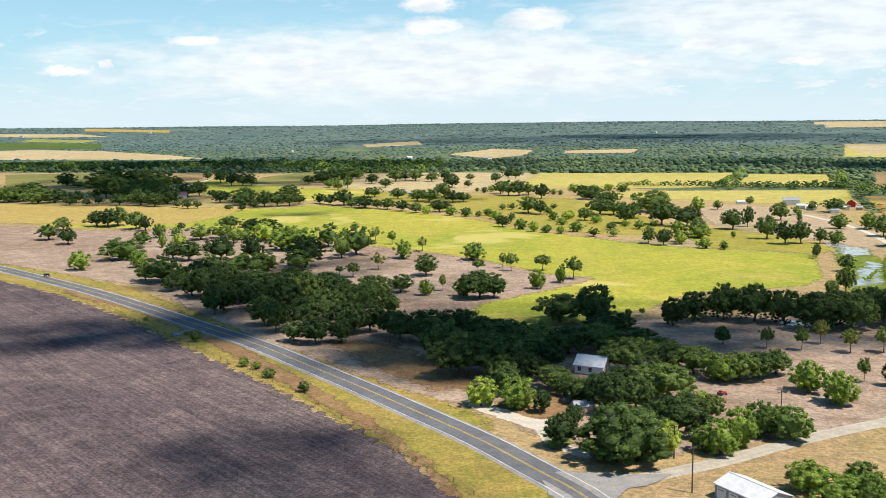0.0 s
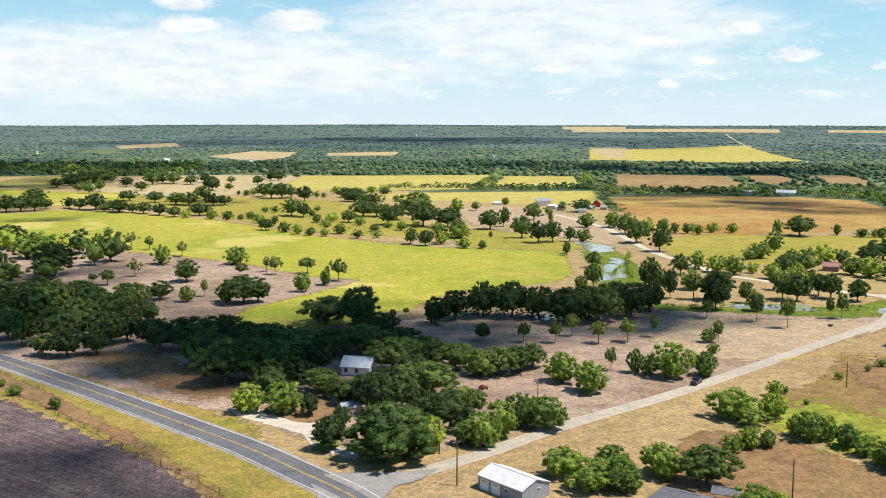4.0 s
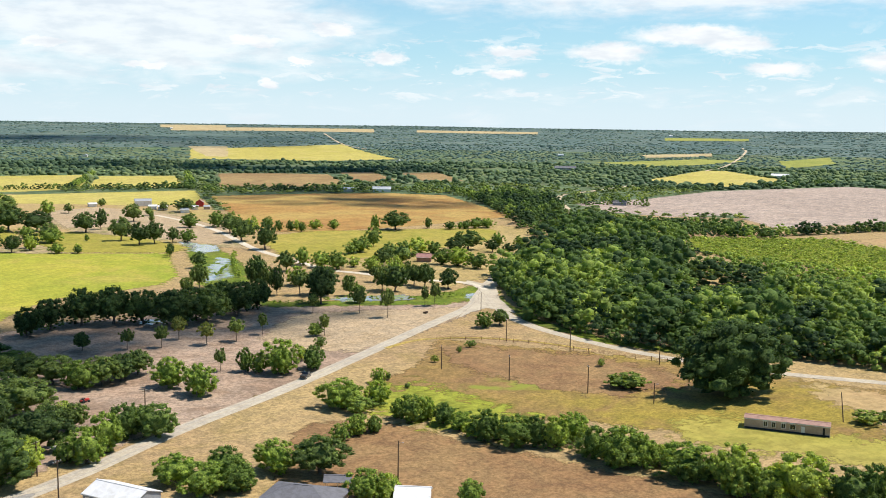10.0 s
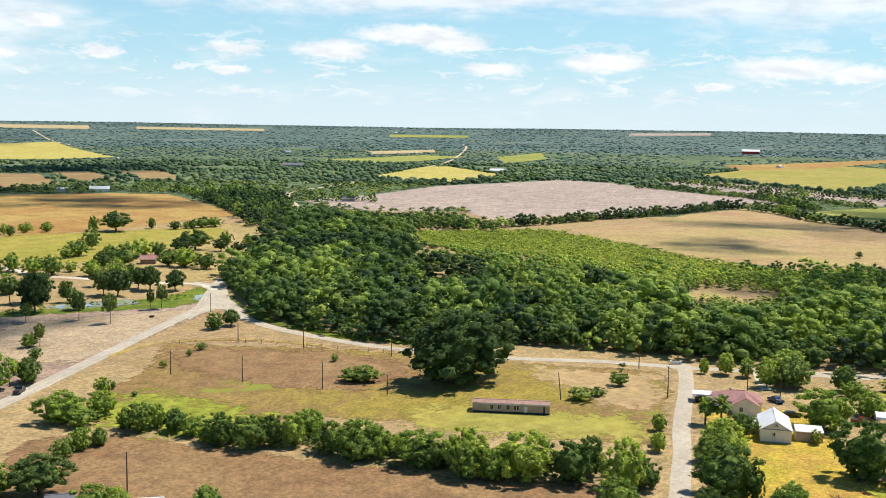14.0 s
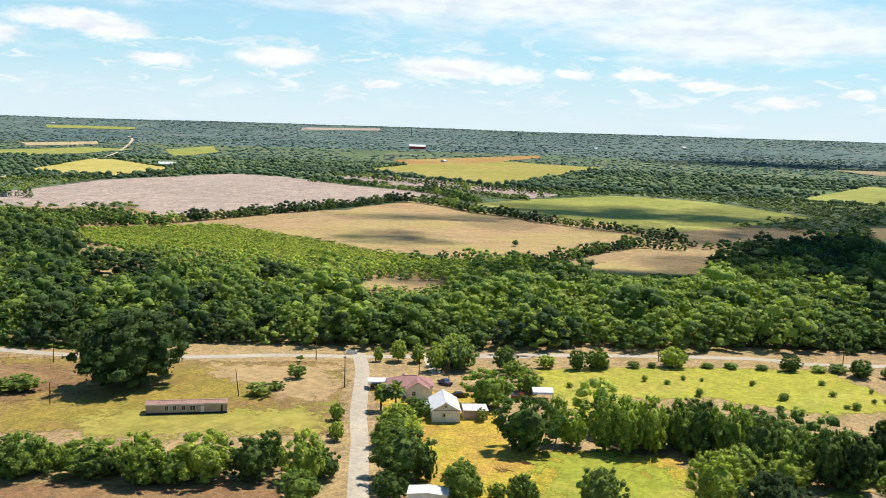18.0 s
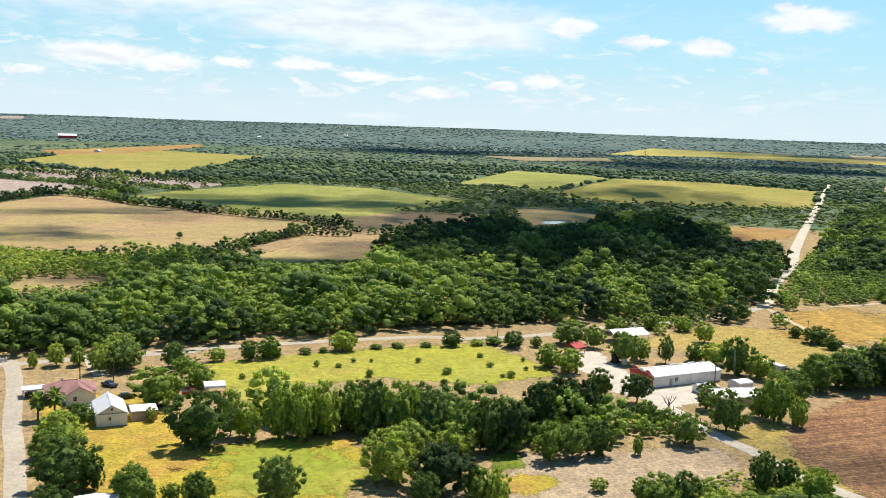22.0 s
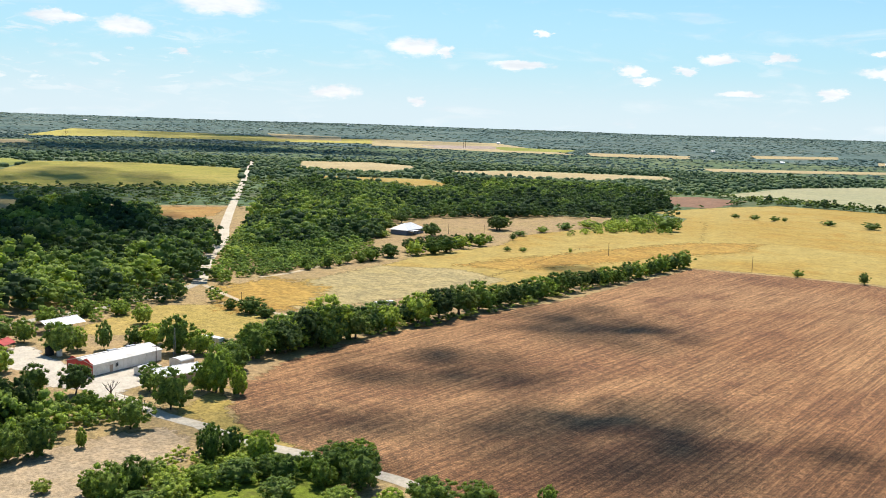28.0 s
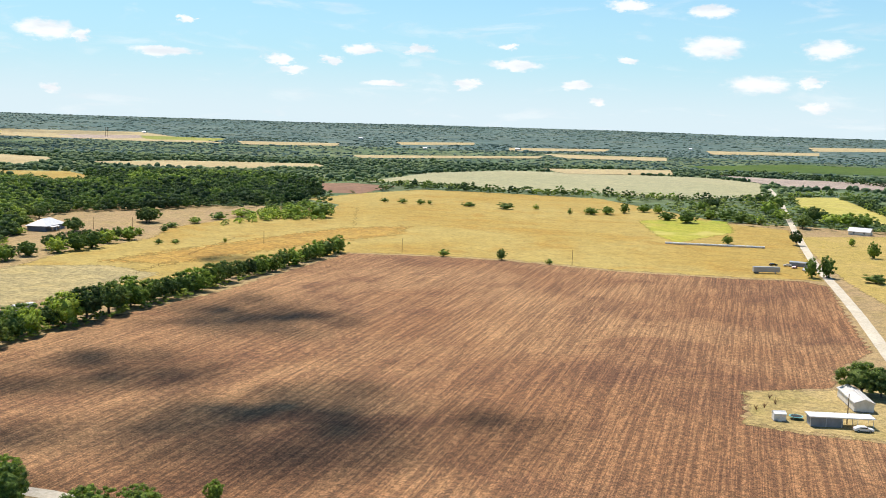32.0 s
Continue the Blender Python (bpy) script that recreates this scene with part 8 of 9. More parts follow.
# warehouse with a red false front
wh = gable_building("warehouse", "long white warehouse with metal roof and red front", "warehouse", (312.9, -68.9), -61.4, 27, 11, 3.6, 1.4, WHITE_WALL, STAINED_METAL, 0.3,
                    [(-4.5, -5.5, 1.4, 1.0, 1.2, -1)], [(-6.6, -5.5, 1.2, 2.4, -1, TAN_WALL, "worn tan door"), (7.5, -5.5, 1.6, 2.6, -1, WHITE_WALL, "white double door")])
for x in (-1.0, 6.5):
    part("roof_vent", box((3.0, 1.2, 0.5), (x, 0.6, 4.8)), GREY_METAL, wh, "grey ridge vent")
o = [(-5.7, 2.7), (-5.7, 3.9), (-4.6, 4.2), (-3.8, 4.9), (-2.9, 5.2), (-2.0, 4.9), (-1.1, 4.2), (0.0, 4.0),
     (1.1, 4.2), (2.0, 4.9), (2.9, 5.2), (3.8, 4.9), (4.6, 4.2), (5.7, 3.9), (5.7, 2.7)]
bm = prism(o, 13.55, 13.75)
bmesh.ops.rotate(bm, verts=bm.verts, cent=(0, 0, 0), matrix=Matrix.Rotation(radians(90), 3, "Z"))
part("red_front", bm, RED_WALL, wh, "red false front with twin curved tops")
# dark sheets on the closed end wall imitate the shade in open bays
for y in (-3.6, 0.0, 3.6):
    part("bay_shade", box((0.1, 2.4, 2.4), (-13.56, y, 0.02)), DARK, wh, "dark sheet painted as a shaded bay")
for y in (-5.5, -1.8, 1.8, 5.5):
    part("front_post", box((0.25, 0.25, 2.9), (-13.7, y, 0)), RED_WALL, wh, "red post")
for k in range(5):
    part("wall_stain_board", box((0.12, 0.06, 3.5), (-2 + 3.1 * k, -5.53, 0.1)), CREAM_WALL, wh, "weathered wall batten")
open_shelter("entrance_shelter", "small open shelter with red roof", (347.0, -40.5), -40, 6.0, 5.0, 2.4, 1.3, RED_WALL, RED_WALL)
open_shelter("picnic_shelter", "large open shelter with bright white roof", (371.5, -62.0), -62, 15, 9.5, 2.9, 1.7, WHITE_METAL, TRIM, 4)
barrel_roof("storage_hut", "small white vaulted storage hut", (306.0, -87.5), 30, 6.0, 5.0, 2.0, 0.8, WHITE_METAL, CREAM_WALL)
gable_building("house", "low tan house with white metal roof behind trees", "house", (289.5, -80.5), -75, 15, 8, 2.7, 1.5, TAN_WALL, WHITE_METAL, 0.5)
gable_building("garden_shed", "small shed with pale roof", "shed", (299.5, -73.8), -62, 4.0, 3.2, 2.1, 0.6, WHITE_WALL, WHITE_METAL, 0.2)


def box_trailer(name, label, at, rz, L, h, material, wheels=2):
    root = thing(name, label, "trailer", "", (at[0], at[1], height(*at[:2])), rz)
    part("box", box((L, 2.5, h), (0, 0, 1.0), 0.04), material, root)
    for k in range(int(L / 1.2)):
        for s in (-1, 1):
            part("rib", box((0.06, 0.04, h - 0.1), (-L / 2 + 0.6 + 1.2 * k, s * 1.26, 1.05)), STEEL, root)
    part("underframe", box((L * 0.95, 1.0, 0.25), (0, 0, 0.78)), TYRE, root, "dark underframe")
    for k in range(wheels):
        for s in (-1, 1):
            wheel = part("wheel", rod((-L / 2 + 1.2 + 1.25 * k, s * 0.85, 0.5), (-L / 2 + 1.2 + 1.25 * k, s * 1.2, 0.5), 0.5, None, 14), TYRE, root, "black tyre")
            part("rim", rod((-L / 2 + 1.2 + 1.25 * k, s * 1.18, 0.5), (-L / 2 + 1.2 + 1.25 * k, s * 1.22, 0.5), 0.26, None, 10), STEEL, wheel, "steel rim")
    part("landing_leg", box((0.2, 1.6, 0.95), (L / 2 - 2.2, 0, -0.02)), STEEL, root)
    return root


box_trailer("box_trailer", "white box trailer parked in a paddock", (327.0, -104.0), 205, 9.0, 2.7, WHITE_METAL)
box_trailer("semi_trailer", "long silver semi-trailer parked in grass", (216.0, -543.5), -136, 15.0, 2.8, SILVER)
box_trailer("camper_trailer", "white camper behind the hedge", (369.0, -191.0), 100, 9.0, 2.3, WHITE_METAL, 1)
box_trailer("camper_trailer", "white camper with pale roof", (354.0, -194.0), 70, 7.0, 2.3, WHITE_METAL, 1)


def tank(label, at, r, h, material):
    root = thing("water_tank", label, "tank", "tanks", at)
    part("barrel", rod((0, 0, -0.02), (0, 0, h), r, None, 20), material, root)
    part("dome", rod((0, 0, h), (0, 0, h + r * 0.35), r, r * 0.3, 20), material, root)
    part("lid", rod((0, 0, h + r * 0.3), (0, 0, h + r * 0.45), r * 0.3, None, 12), material, root)


tank("black plastic water tank", (335.0, -53.0, 0), 1.4, 2.4, TYRE)
tank("white plastic water tank", (332.5, -55.6, 0), 0.9, 2.0, TRIM)


def mast(at, tall):
    root = thing("lattice_mast", "thin steel lattice mast beside the warehouse", "mast", "", at)
    for k in range(3):
        a = k * 2.094
        part("leg", rod((0.5 * math.cos(a), 0.5 * math.sin(a), -0.05), (0.15 * math.cos(a), 0.15 * math.sin(a), tall), 0.04, None, 5), STEEL, root)
    for k in range(8):
        z = tall * k / 8
        q = 0.5 - 0.35 * k / 8
        for j in range(3):
            a, b = j * 2.094, (j + 1) * 2.094
            part("brace", rod((q * math.cos(a), q * math.sin(a), z), (q * 0.95 * math.cos(b), q * 0.95 * math.sin(b), z + tall / 8), 0.025, None, 4), STEEL, root)


mast((318.0, -88.5, 0), 9.5)

# homestead beside the gravel road
gable_building("mobile_home", "pale grey mobile home with shingle roof", "mobile home", (89.0, -298.0), 124, 17, 5.4, 2.8, 1.0, CREAM_WALL, paint("pale_shingles", (0.57, 0.55, 0.52), 0.85, 0.0, 0.2, 0.8, 0.2, 0.3), 0.3, [(-8.5, 0, 1.0, 1.2, 1.1, -2), (-3, 2.7, 1.0, 1.0, 1.1, 1), (3, 2.7, 1.0, 1.0, 1.1, 1)])
open_shelter("carport", "long white carport with enclosed grey store room", (85.0, -272.4), 36.4, 17, 4.4, 2.8, 0.0, WHITE_METAL, TRIM, 5, GREY_WALL)
gable_building("garden_shed", "small white garden shed", "shed", (99.0, -265.5), 36.4, 3.2, 2.6, 2.1, 0.5, WHITE_WALL, WHITE_METAL, 0.12, (), [(0, 1.3, 0.9, 1.8, 1, TRIM, "white shed door")])
tramp = thing("trampoline", "round trampoline with teal edge mat", "trampoline", "", (96.0, -270.2, 0))
bm = rod((0, 0, 0.80), (0, 0, 0.88), 1.9, None, 24)
part("edge_mat", bm, paint("teal_vinyl", (0.12, 0.36, 0.36), 0.6), tramp, "teal edge mat")
part("jumping_mat", rod((0, 0, 0.86), (0, 0, 0.90), 1.5, None, 24), TYRE, tramp, "black jumping mat")
for k in range(4):
    a = k * 1.571
    part("leg", rod((1.7 * math.cos(a), 1.7 * math.sin(a), -0.02), (1.7 * math.cos(a), 1.7 * math.sin(a), 0.82), 0.04), STEEL, tramp)
tyre = thing("tractor_tyre", "large black tractor tyre leaning on the store room", "tyre", "", (90.2, -268.2, 0), 36.4)
bm = bmesh.new()
for k in range(20):
    a, b = k * 0.3142, (k + 1) * 0.3142
    rod((0.68 * math.cos(a), 0, 0.95 + 0.68 * math.sin(a)), (0.68 * math.cos(b), 0, 0.95 + 0.68 * math.sin(b)), 0.27, None, 8, bm)
part("tread", bm, TYRE, tyre)
# farm buildings farther out
h2 = hip_building("house", "slate-blue house with pale metal hip roof", (621.0, -338.0), -58, 24, 13, 3.4, 4.2, paint("slate_blue_siding", (0.16, 0.19, 0.26), 0.75), WHITE_METAL, 0.8,
                  [(-5, -6.5, 1.0, 2.0, 1.5, -1), (4, -6.5, 1.0, 2.0, 1.5, -1)])
part("porch_roof", box((10, 4, 0.2), (-5, -8.2, 2.9)), WHITE_METAL, h2)
for x in (-9.5, -5, -0.5):
    part("porch_post", box((0.2, 0.2, 2.9), (x, -10.0, 0)), TRIM, h2)
gable_building("house", "tan house with pale gable roof beside trees", "house", (252.5, -822.0), 5, 16, 10, 3.0, 2.6, CREAM_WALL, WHITE_METAL, 0.6, [(-4, 5.0, 1, 1.4, 1.2, 1), (4, 5.0, 1, 1.4, 1.2, 1)])
gable_building("farm_building", "long white farm building with blue-grey roof", "farm building", (312.5, 897.0), -15, 14.4, 8, 5.0, 1.8, WHITE_WALL, GREY_METAL, 0.4)
gable_building("farm_building", "white metal farm shed among trees", "farm building", (308.3, 860.2), -25, 6.7, 6, 3.0, 1.2, WHITE_WALL, WHITE_METAL, 0.4)
gable_building("farm_building", "low white farm shed with pale roof", "farm building", (314.7, 853.0), -20, 8.2, 6, 2.8, 1.2, CREAM_WALL, WHITE_METAL, 0.4)
gable_building("house", "small pale house in a farmyard", "house", (320.5, 817.6), -15, 6.9, 7, 2.8, 1.4, WHITE_WALL, GREY_METAL, 0.4)
gable_building("farm_building", "small white shed beside a red barn", "farm building", (339.7, 842.3), -20, 5.6, 5, 2.6, 1.0, WHITE_WALL, WHITE_METAL, 0.4)
gable_building("barn", "small dark red barn", "barn", (355.5, 869.5), 60, 5.3, 7, 4.2, 2.4, RED_WALL, RUST_ROOF, 0.4)
gable_building("farm_building", "small tan shed beside trees", "farm building", (350.0, 840.3), -20, 5.1, 5, 2.6, 1.0, TAN_WALL, GREY_METAL, 0.4)
gable_building("garden_shed", "white shed beside a track", "shed", (271.4, 911.5), -5, 7.0, 5, 2.6, 1.0, WHITE_WALL, WHITE_METAL, 0.4)
gable_building("farmhouse", "farmhouse with maroon roof among dark oaks", "house", (-281.0, 1052.0), 15, 24, 12, 3.4, 3.4, WHITE_WALL, MAROON_ROOF, 0.6)
gable_building("farmhouse", "far white farmhouse among trees", "house", (612.0, 965.0), -32, 20, 10, 3.4, 2.6, WHITE_WALL, WHITE_METAL, 0.5)
gable_building("farm_building", "white shed beside the far farmhouse", "farm building", (580.0, 985.0), -32, 12, 8, 3.2, 1.6, WHITE_WALL, WHITE_METAL, 0.5)
gable_building("barn", "large far barn with white roof and red walls", "barn", (2560.0, 1022.0), -68, 44, 20, 7, 5, RED_WALL, WHITE_METAL, 0.6)
gable_building("house", "far grey house on a wooded slope", "house", (1185.0, 1280.0), -42, 36, 14, 5, 3, GREY_WALL, DARK_ROOF, 0.6)
gable_building("house", "far white house beside a road", "house", (1341.0, 960.0), -55, 26, 12, 4, 3, WHITE_WALL, WHITE_METAL, 0.6)
gable_building("house", "dark house under roadside trees", "house", (722.0, 700.0), -45, 13, 8, 3, 2, GREY_WALL, DARK_ROOF, 0.4)
gable_building("house", "red-brown house among homestead trees", "house", (323.0, 464.0), -40, 8, 6, 2.8, 1.8, RUST_ROOF, MAROON_ROOF, 0.4)

# farmsteads scattered over the far woods
rng = random.Random(21)
for k in range(30):
    a, r = radians(-24 + 186 * (k + rng.uniform(0.1, 0.9)) / 30), rng.uniform(1900, 4300)
    x, y = r * math.sin(a), r * math.cos(a)
    big = rng.uniform(0.7, 1.3)
    gable_building("farm_building", "far pale farm building among woods", "farm building", (x, y), rng.uniform(0, 180), 11 * big, 8 * big, 3.6, 2.0, WHITE_WALL if k % 3 else CREAM_WALL, WHITE_METAL if k % 2 else GREY_METAL, 0.5, group="far farmsteads")


def pylon(x, y, tall, turn):
    """Two tall poles with a crossbeam."""
    root = thing("pylon", "tall grey power pylon over far woods", "pylon", "power pylons", (x, y, height(x, y)), turn)
    for q in (-3.0, 3.0):
        part("pole", rod((q, 0, -0.5), (q, 0, tall), 0.45, 0.3, 6), POLE, root)
    part("crossbeam", box((13.0, 0.6, 0.7), (0, 0, tall - 3.5)), POLE, root)
    for q in (-5.5, 0.0, 5.5):
        part("insulator", rod((q, 0, tall - 5.2), (q, 0, tall - 3.5), 0.16), STEEL, root)


for x, y in [(3395, 1380), (3455, 1208), (3397, 979), (2529, -52), (2509, -53), (2679, -471), (2936, -1024), (2383, -1470)]:
    pylon(x, y, 26.0, 30)

# row of feed bunkers in the pasture
for k in range(26):
    f = k / 25
    x, y = 320.4 + (265.9 - 320.4) * f, -626.9 + (-660.5 + 626.9) * f
    bale = thing("hay_bale", "round hay bale under a pale wrap", "hay bale", "row of bales in the pasture", (x, y, 0), 31.6)
    part("wrapped_bale", rod((-1.15, 0, 0.72), (1.15, 0, 0.72), 0.75, None, 14), WHITE_METAL if k % 3 else TRIM, bale)
    part("base_pallet", box((2.2, 1.7, 0.16), (0, 0, -0.03)), RUST_ROOF, bale, "rust-red base")
for k, (x, y, m, lab) in enumerate(((219, -583, WHITEP, "old white car in a scrap yard"), (213, -578, REDP, "rusty red car in a scrap yard"), (207, -583, SILVER, "grey car in a scrap yard"), (226, -579, BLACK, "dark car in a scrap yard"), (205, -572, WHITEP, "white car in a scrap yard"))):
    car("parked_car", lab, (x, y), 20 + 70 * k, m)
gable_building("garden_shed", "flat grey shed in a scrap yard", "shed", (214.0, -590.0), 10, 12, 4, 2.4, 0.4, GREY_WALL, GREY_METAL, 0.2)

# ---- poles, fences and small things ----


def utility_pole(x, y, tall, turn, arm=True, lean=0.0, lamp=False):
    root = thing("utility_pole", ("leaning " if lean else "") + "dark wooden utility pole" + (" with lamp" if lamp else "") + " in dry grass", "utility pole", "utility poles")
    root.matrix_basis = pose(x, y, height(x, y), 0, lean, turn)
    part("pole", rod((0, 0, -0.3), (0, 0, tall), 0.17, 0.11, 8), POLE, root)
    if arm:
        part("crossarm", box((2.2, 0.12, 0.14), (0, 0.1, tall - 0.5)), POLE, root)
        for q in (-0.95, -0.4, 0.4, 0.95):
            part("insulator", rod((q, 0.1, tall - 0.36), (q, 0.1, tall - 0.18), 0.05), TRIM, root, "pale insulator")
    if lamp:
        part("lamp_arm", rod((0, 0, tall - 0.6), (0, -0.9, tall - 0.3), 0.04), STEEL, root)
        part("lamp_head", box((0.25, 0.4, 0.15), (0, -1.0, tall - 0.4), 0.03), STEEL, root, "grey lamp head")


for x, y, tall, turn in ((228, 275, 8.5, 60), (237, 251, 8.5, 60), (248, 220, 8.5, 60), (193, 231, 8.0, 60), (203, 207, 8.5, 60), (184, 254, 8.0, 60),
                         (145, 278, 8.5, 40), (289, 149, 8.5, 60), (263, 126, 9.5, 60), (257, 327, 8.0, 60), (51.8, 202.5, 10.0, 30), (52.9, 223.8, 8.0, 30),
                         (86, 249, 9.0, 30), (285, 111, 8.5, 20), (343, 45.6, 8.5, 70), (367, -14, 8.5, 70), (298, -77.4, 9.0, 60), (381, -133, 8.5, 60)):
    utility_pole(x, y, tall, turn)
for x, y, tall in ((397, -440, 9.0), (304, -481, 9.0), (480, -404, 8.0), (546, -320, 8.0), (595, -386, 8.0), (609, -365, 8.0)):
    utility_pole(x, y, tall, 50, False)
utility_pole(211.2, 188.8, 6.0, 60, False, 0.0, True)
utility_pole(116.4, 176.3, 9.5, 40, False, 0.0, True)
utility_pole(282, 100, 8.5, 20, False, 0.0, True)
utility_pole(84.0, -275.5, 8.5, 20, False)
utility_pole(240.3, 148.1, 8.0, 60, False, 14.0)


def fence(pts, gap, tall, material, rails, label):
    """Posts and rails along a line."""
    line = smooth_line(pts, gap)
    root = thing("fence", label, "fence", "field fences", (line[0].x, line[0].y, 0))
    o = line[0]
    for i, q in enumerate(line):
        part("post", rod((q.x - o.x, q.y - o.y, -0.2), (q.x - o.x, q.y - o.y, tall), 0.09, 0.08, 5), material, root)
        if i:
            p = line[i - 1]
            for z in rails:
                part("rail", rod((p.x - o.x, p.y - o.y, z), (q.x - o.x, q.y - o.y, z), 0.035, None, 4), material, root)


RUST = paint("rusted_pipe", (0.22, 0.09, 0.05), 0.8, 0.2, 0.4)
fence([(207.6, 290.1), (217, 285), (226, 276.5), (234.7, 262), (241, 246), (248, 230.5), (255.7, 216.4)], 5.0, 1.4, RUST, (0.5, 0.9, 1.3), "rusty pipe fence along a dry field")
fence([(277.9, -61.1), (271, -64.4), (263, -68), (259, -71)], 3.0, 1.3, POLE, (0.5, 1.1), "wooden rail fence beside a lane")
fence([(-200, 488), (-146, 425), (-112, 377), (-71, 322), (-52, 296.5), (-35, 271), (-20.5, 246), (-11, 230.5), (-2.5, 217.5), (6, 202)], 6.5, 1.2, POLE, (0.4, 0.8, 1.15), "post and wire fence along ploughland")
fence([(345, -150), (372, -195), (420, -270), (470, -345), (510, -405)], 9.0, 1.2, POLE, (0.6, 1.1), "post and wire fence in a hedgerow")


def dead_tree(at):
    root = thing("dead_tree", "bare dead tree with grey branches", "tree", "", at)
    rng = random.Random(4)
    part("trunk", rod((0, 0, -0.2), (0.4, 0.2, 3.2), 0.32, 0.2), BARK, root)
    for k in range(7):
        a = k * 0.95
        p = Vector((0.4, 0.2, 2.4 + 0.15 * k))
        q = p + Vector((math.cos(a) * 1.6, math.sin(a) * 1.6, 1.4 + rng.random()))
        bm = rod(p, q, 0.14, 0.07, 6)
        for j in range(3):
            rod(q, q + Vector((rng.uniform(-1, 1), rng.uniform(-1, 1), rng.uniform(0.5, 1.4))), 0.06, 0.02, 5, bm)
        part("branch", bm, BARK, root)


dead_tree((272.0, -58.8, 0))


def palm(x, y, tall, wide):
    root = thing("palm_tree", "shaggy fan palm beside a cream house", "tree", "palms by the house", (x, y, 0))
    part("trunk", rod((0, 0, -0.2), (0, 0, tall * 0.75), 0.3, 0.22, 9), BARK, root)
    rng = random.Random(int(x * 7 + y))
    for k in range(46):
        a, up = rng.uniform(0, 6.28), rng.uniform(-1.1, 1.2)
        bm = bmesh.new()
        d = Vector((math.cos(a) * math.cos(up), math.sin(a) * math.cos(up), math.sin(up)))
        side = d.cross(Vector((0, 0, 1))).normalized() * wide * 0.13
        o = Vector((0, 0, tall * 0.72))
        tip = o + d * wide * 0.55 - Vector((0, 0, wide * 0.08))
        mid = o + d * wide * 0.36
        v = [bm.verts.new(p) for p in (o, mid + side, tip + side * 0.4, tip - side * 0.4, mid - side)]
        bm.faces.new((v[0], v[1], v[4])), bm.faces.new((v[1], v[2], v[3])), bm.faces.new((v[1], v[3], v[4]))
        part("frond", bm, LEAF["elm"], root)


palm(245.5, 106.5, 7.5, 5.0)
palm(247.0, 102.8, 8.5, 5.5)
sign = thing("entrance_sign", "low white entrance sign at the junction", "sign", "", (302.9, 142.8, 0), -62)
part("panel", box((2.6, 0.2, 1.0), (0, 0, 0.2), 0.03), TRIM, sign)
for s in (-1, 1):
    part("pillar", box((0.5, 0.5, 1.3), (s * 1.6, 0, -0.05), 0.03), WHITE_WALL, sign)
table = thing("picnic_table", "weathered picnic table by the creek", "table", "", (234.1, 334.9, 0), 30)
part("top", box((1.9, 0.8, 0.06), (0, 0, 0.72)), POLE, table)
for s in (-1, 1):
    part("bench", box((1.9, 0.28, 0.05), (0, s * 0.75, 0.42)), POLE, table)
    part("trestle", box((0.1, 1.5, 0.74), (s * 0.7, 0, -0.02)), POLE, table)
slab = thing("culvert_slab", "weathered concrete culvert slab in the verge", "slab", "", (-97.4, 368.6, 0), 55)
part("slab", box((9.0, 3.0, 0.45), (0, 0, 0.0), 0.08), LAND["SHOULDER"], slab)
part("headwall", box((9.0, 0.35, 0.9), (0, 1.6, -0.05), 0.06), LAND["SHOULDER"], slab)

def brush_pile(at, wide):
    """A heap of cut twigs and dry branches."""
    rng = random.Random(8)
    root = thing("brush_pile", "heap of dry reddish brown cut branches on the lawn", "brush pile", "", (at[0], at[1], 0))
    for k in range(26):
        a, r = rng.uniform(0, 6.28), rng.uniform(0, wide * 0.4)
        x, y, b = r * math.cos(a), r * math.sin(a), rng.uniform(0, 6.28)
        l = rng.uniform(0.8, 1.7)
        part("branch", rod((x, y, 0.02), (x + l * math.cos(b), y + l * math.sin(b), rng.uniform(0.2, 0.8)), 0.06, 0.025, 5), RUST, root)


brush_pile((214.1, 61.8), 5.0)
brush_pile((220.9, 58.1), 3.2)


# ---- unseen clouds overhead, added to cast shadows on the land ----


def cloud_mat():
    m, n = start("shade_cloud_vapour")
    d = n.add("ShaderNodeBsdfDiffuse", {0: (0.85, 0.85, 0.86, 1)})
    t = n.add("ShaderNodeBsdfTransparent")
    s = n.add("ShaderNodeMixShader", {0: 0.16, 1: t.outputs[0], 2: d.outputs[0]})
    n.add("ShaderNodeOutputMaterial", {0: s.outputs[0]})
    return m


SHADE_CLOUD = cloud_mat()


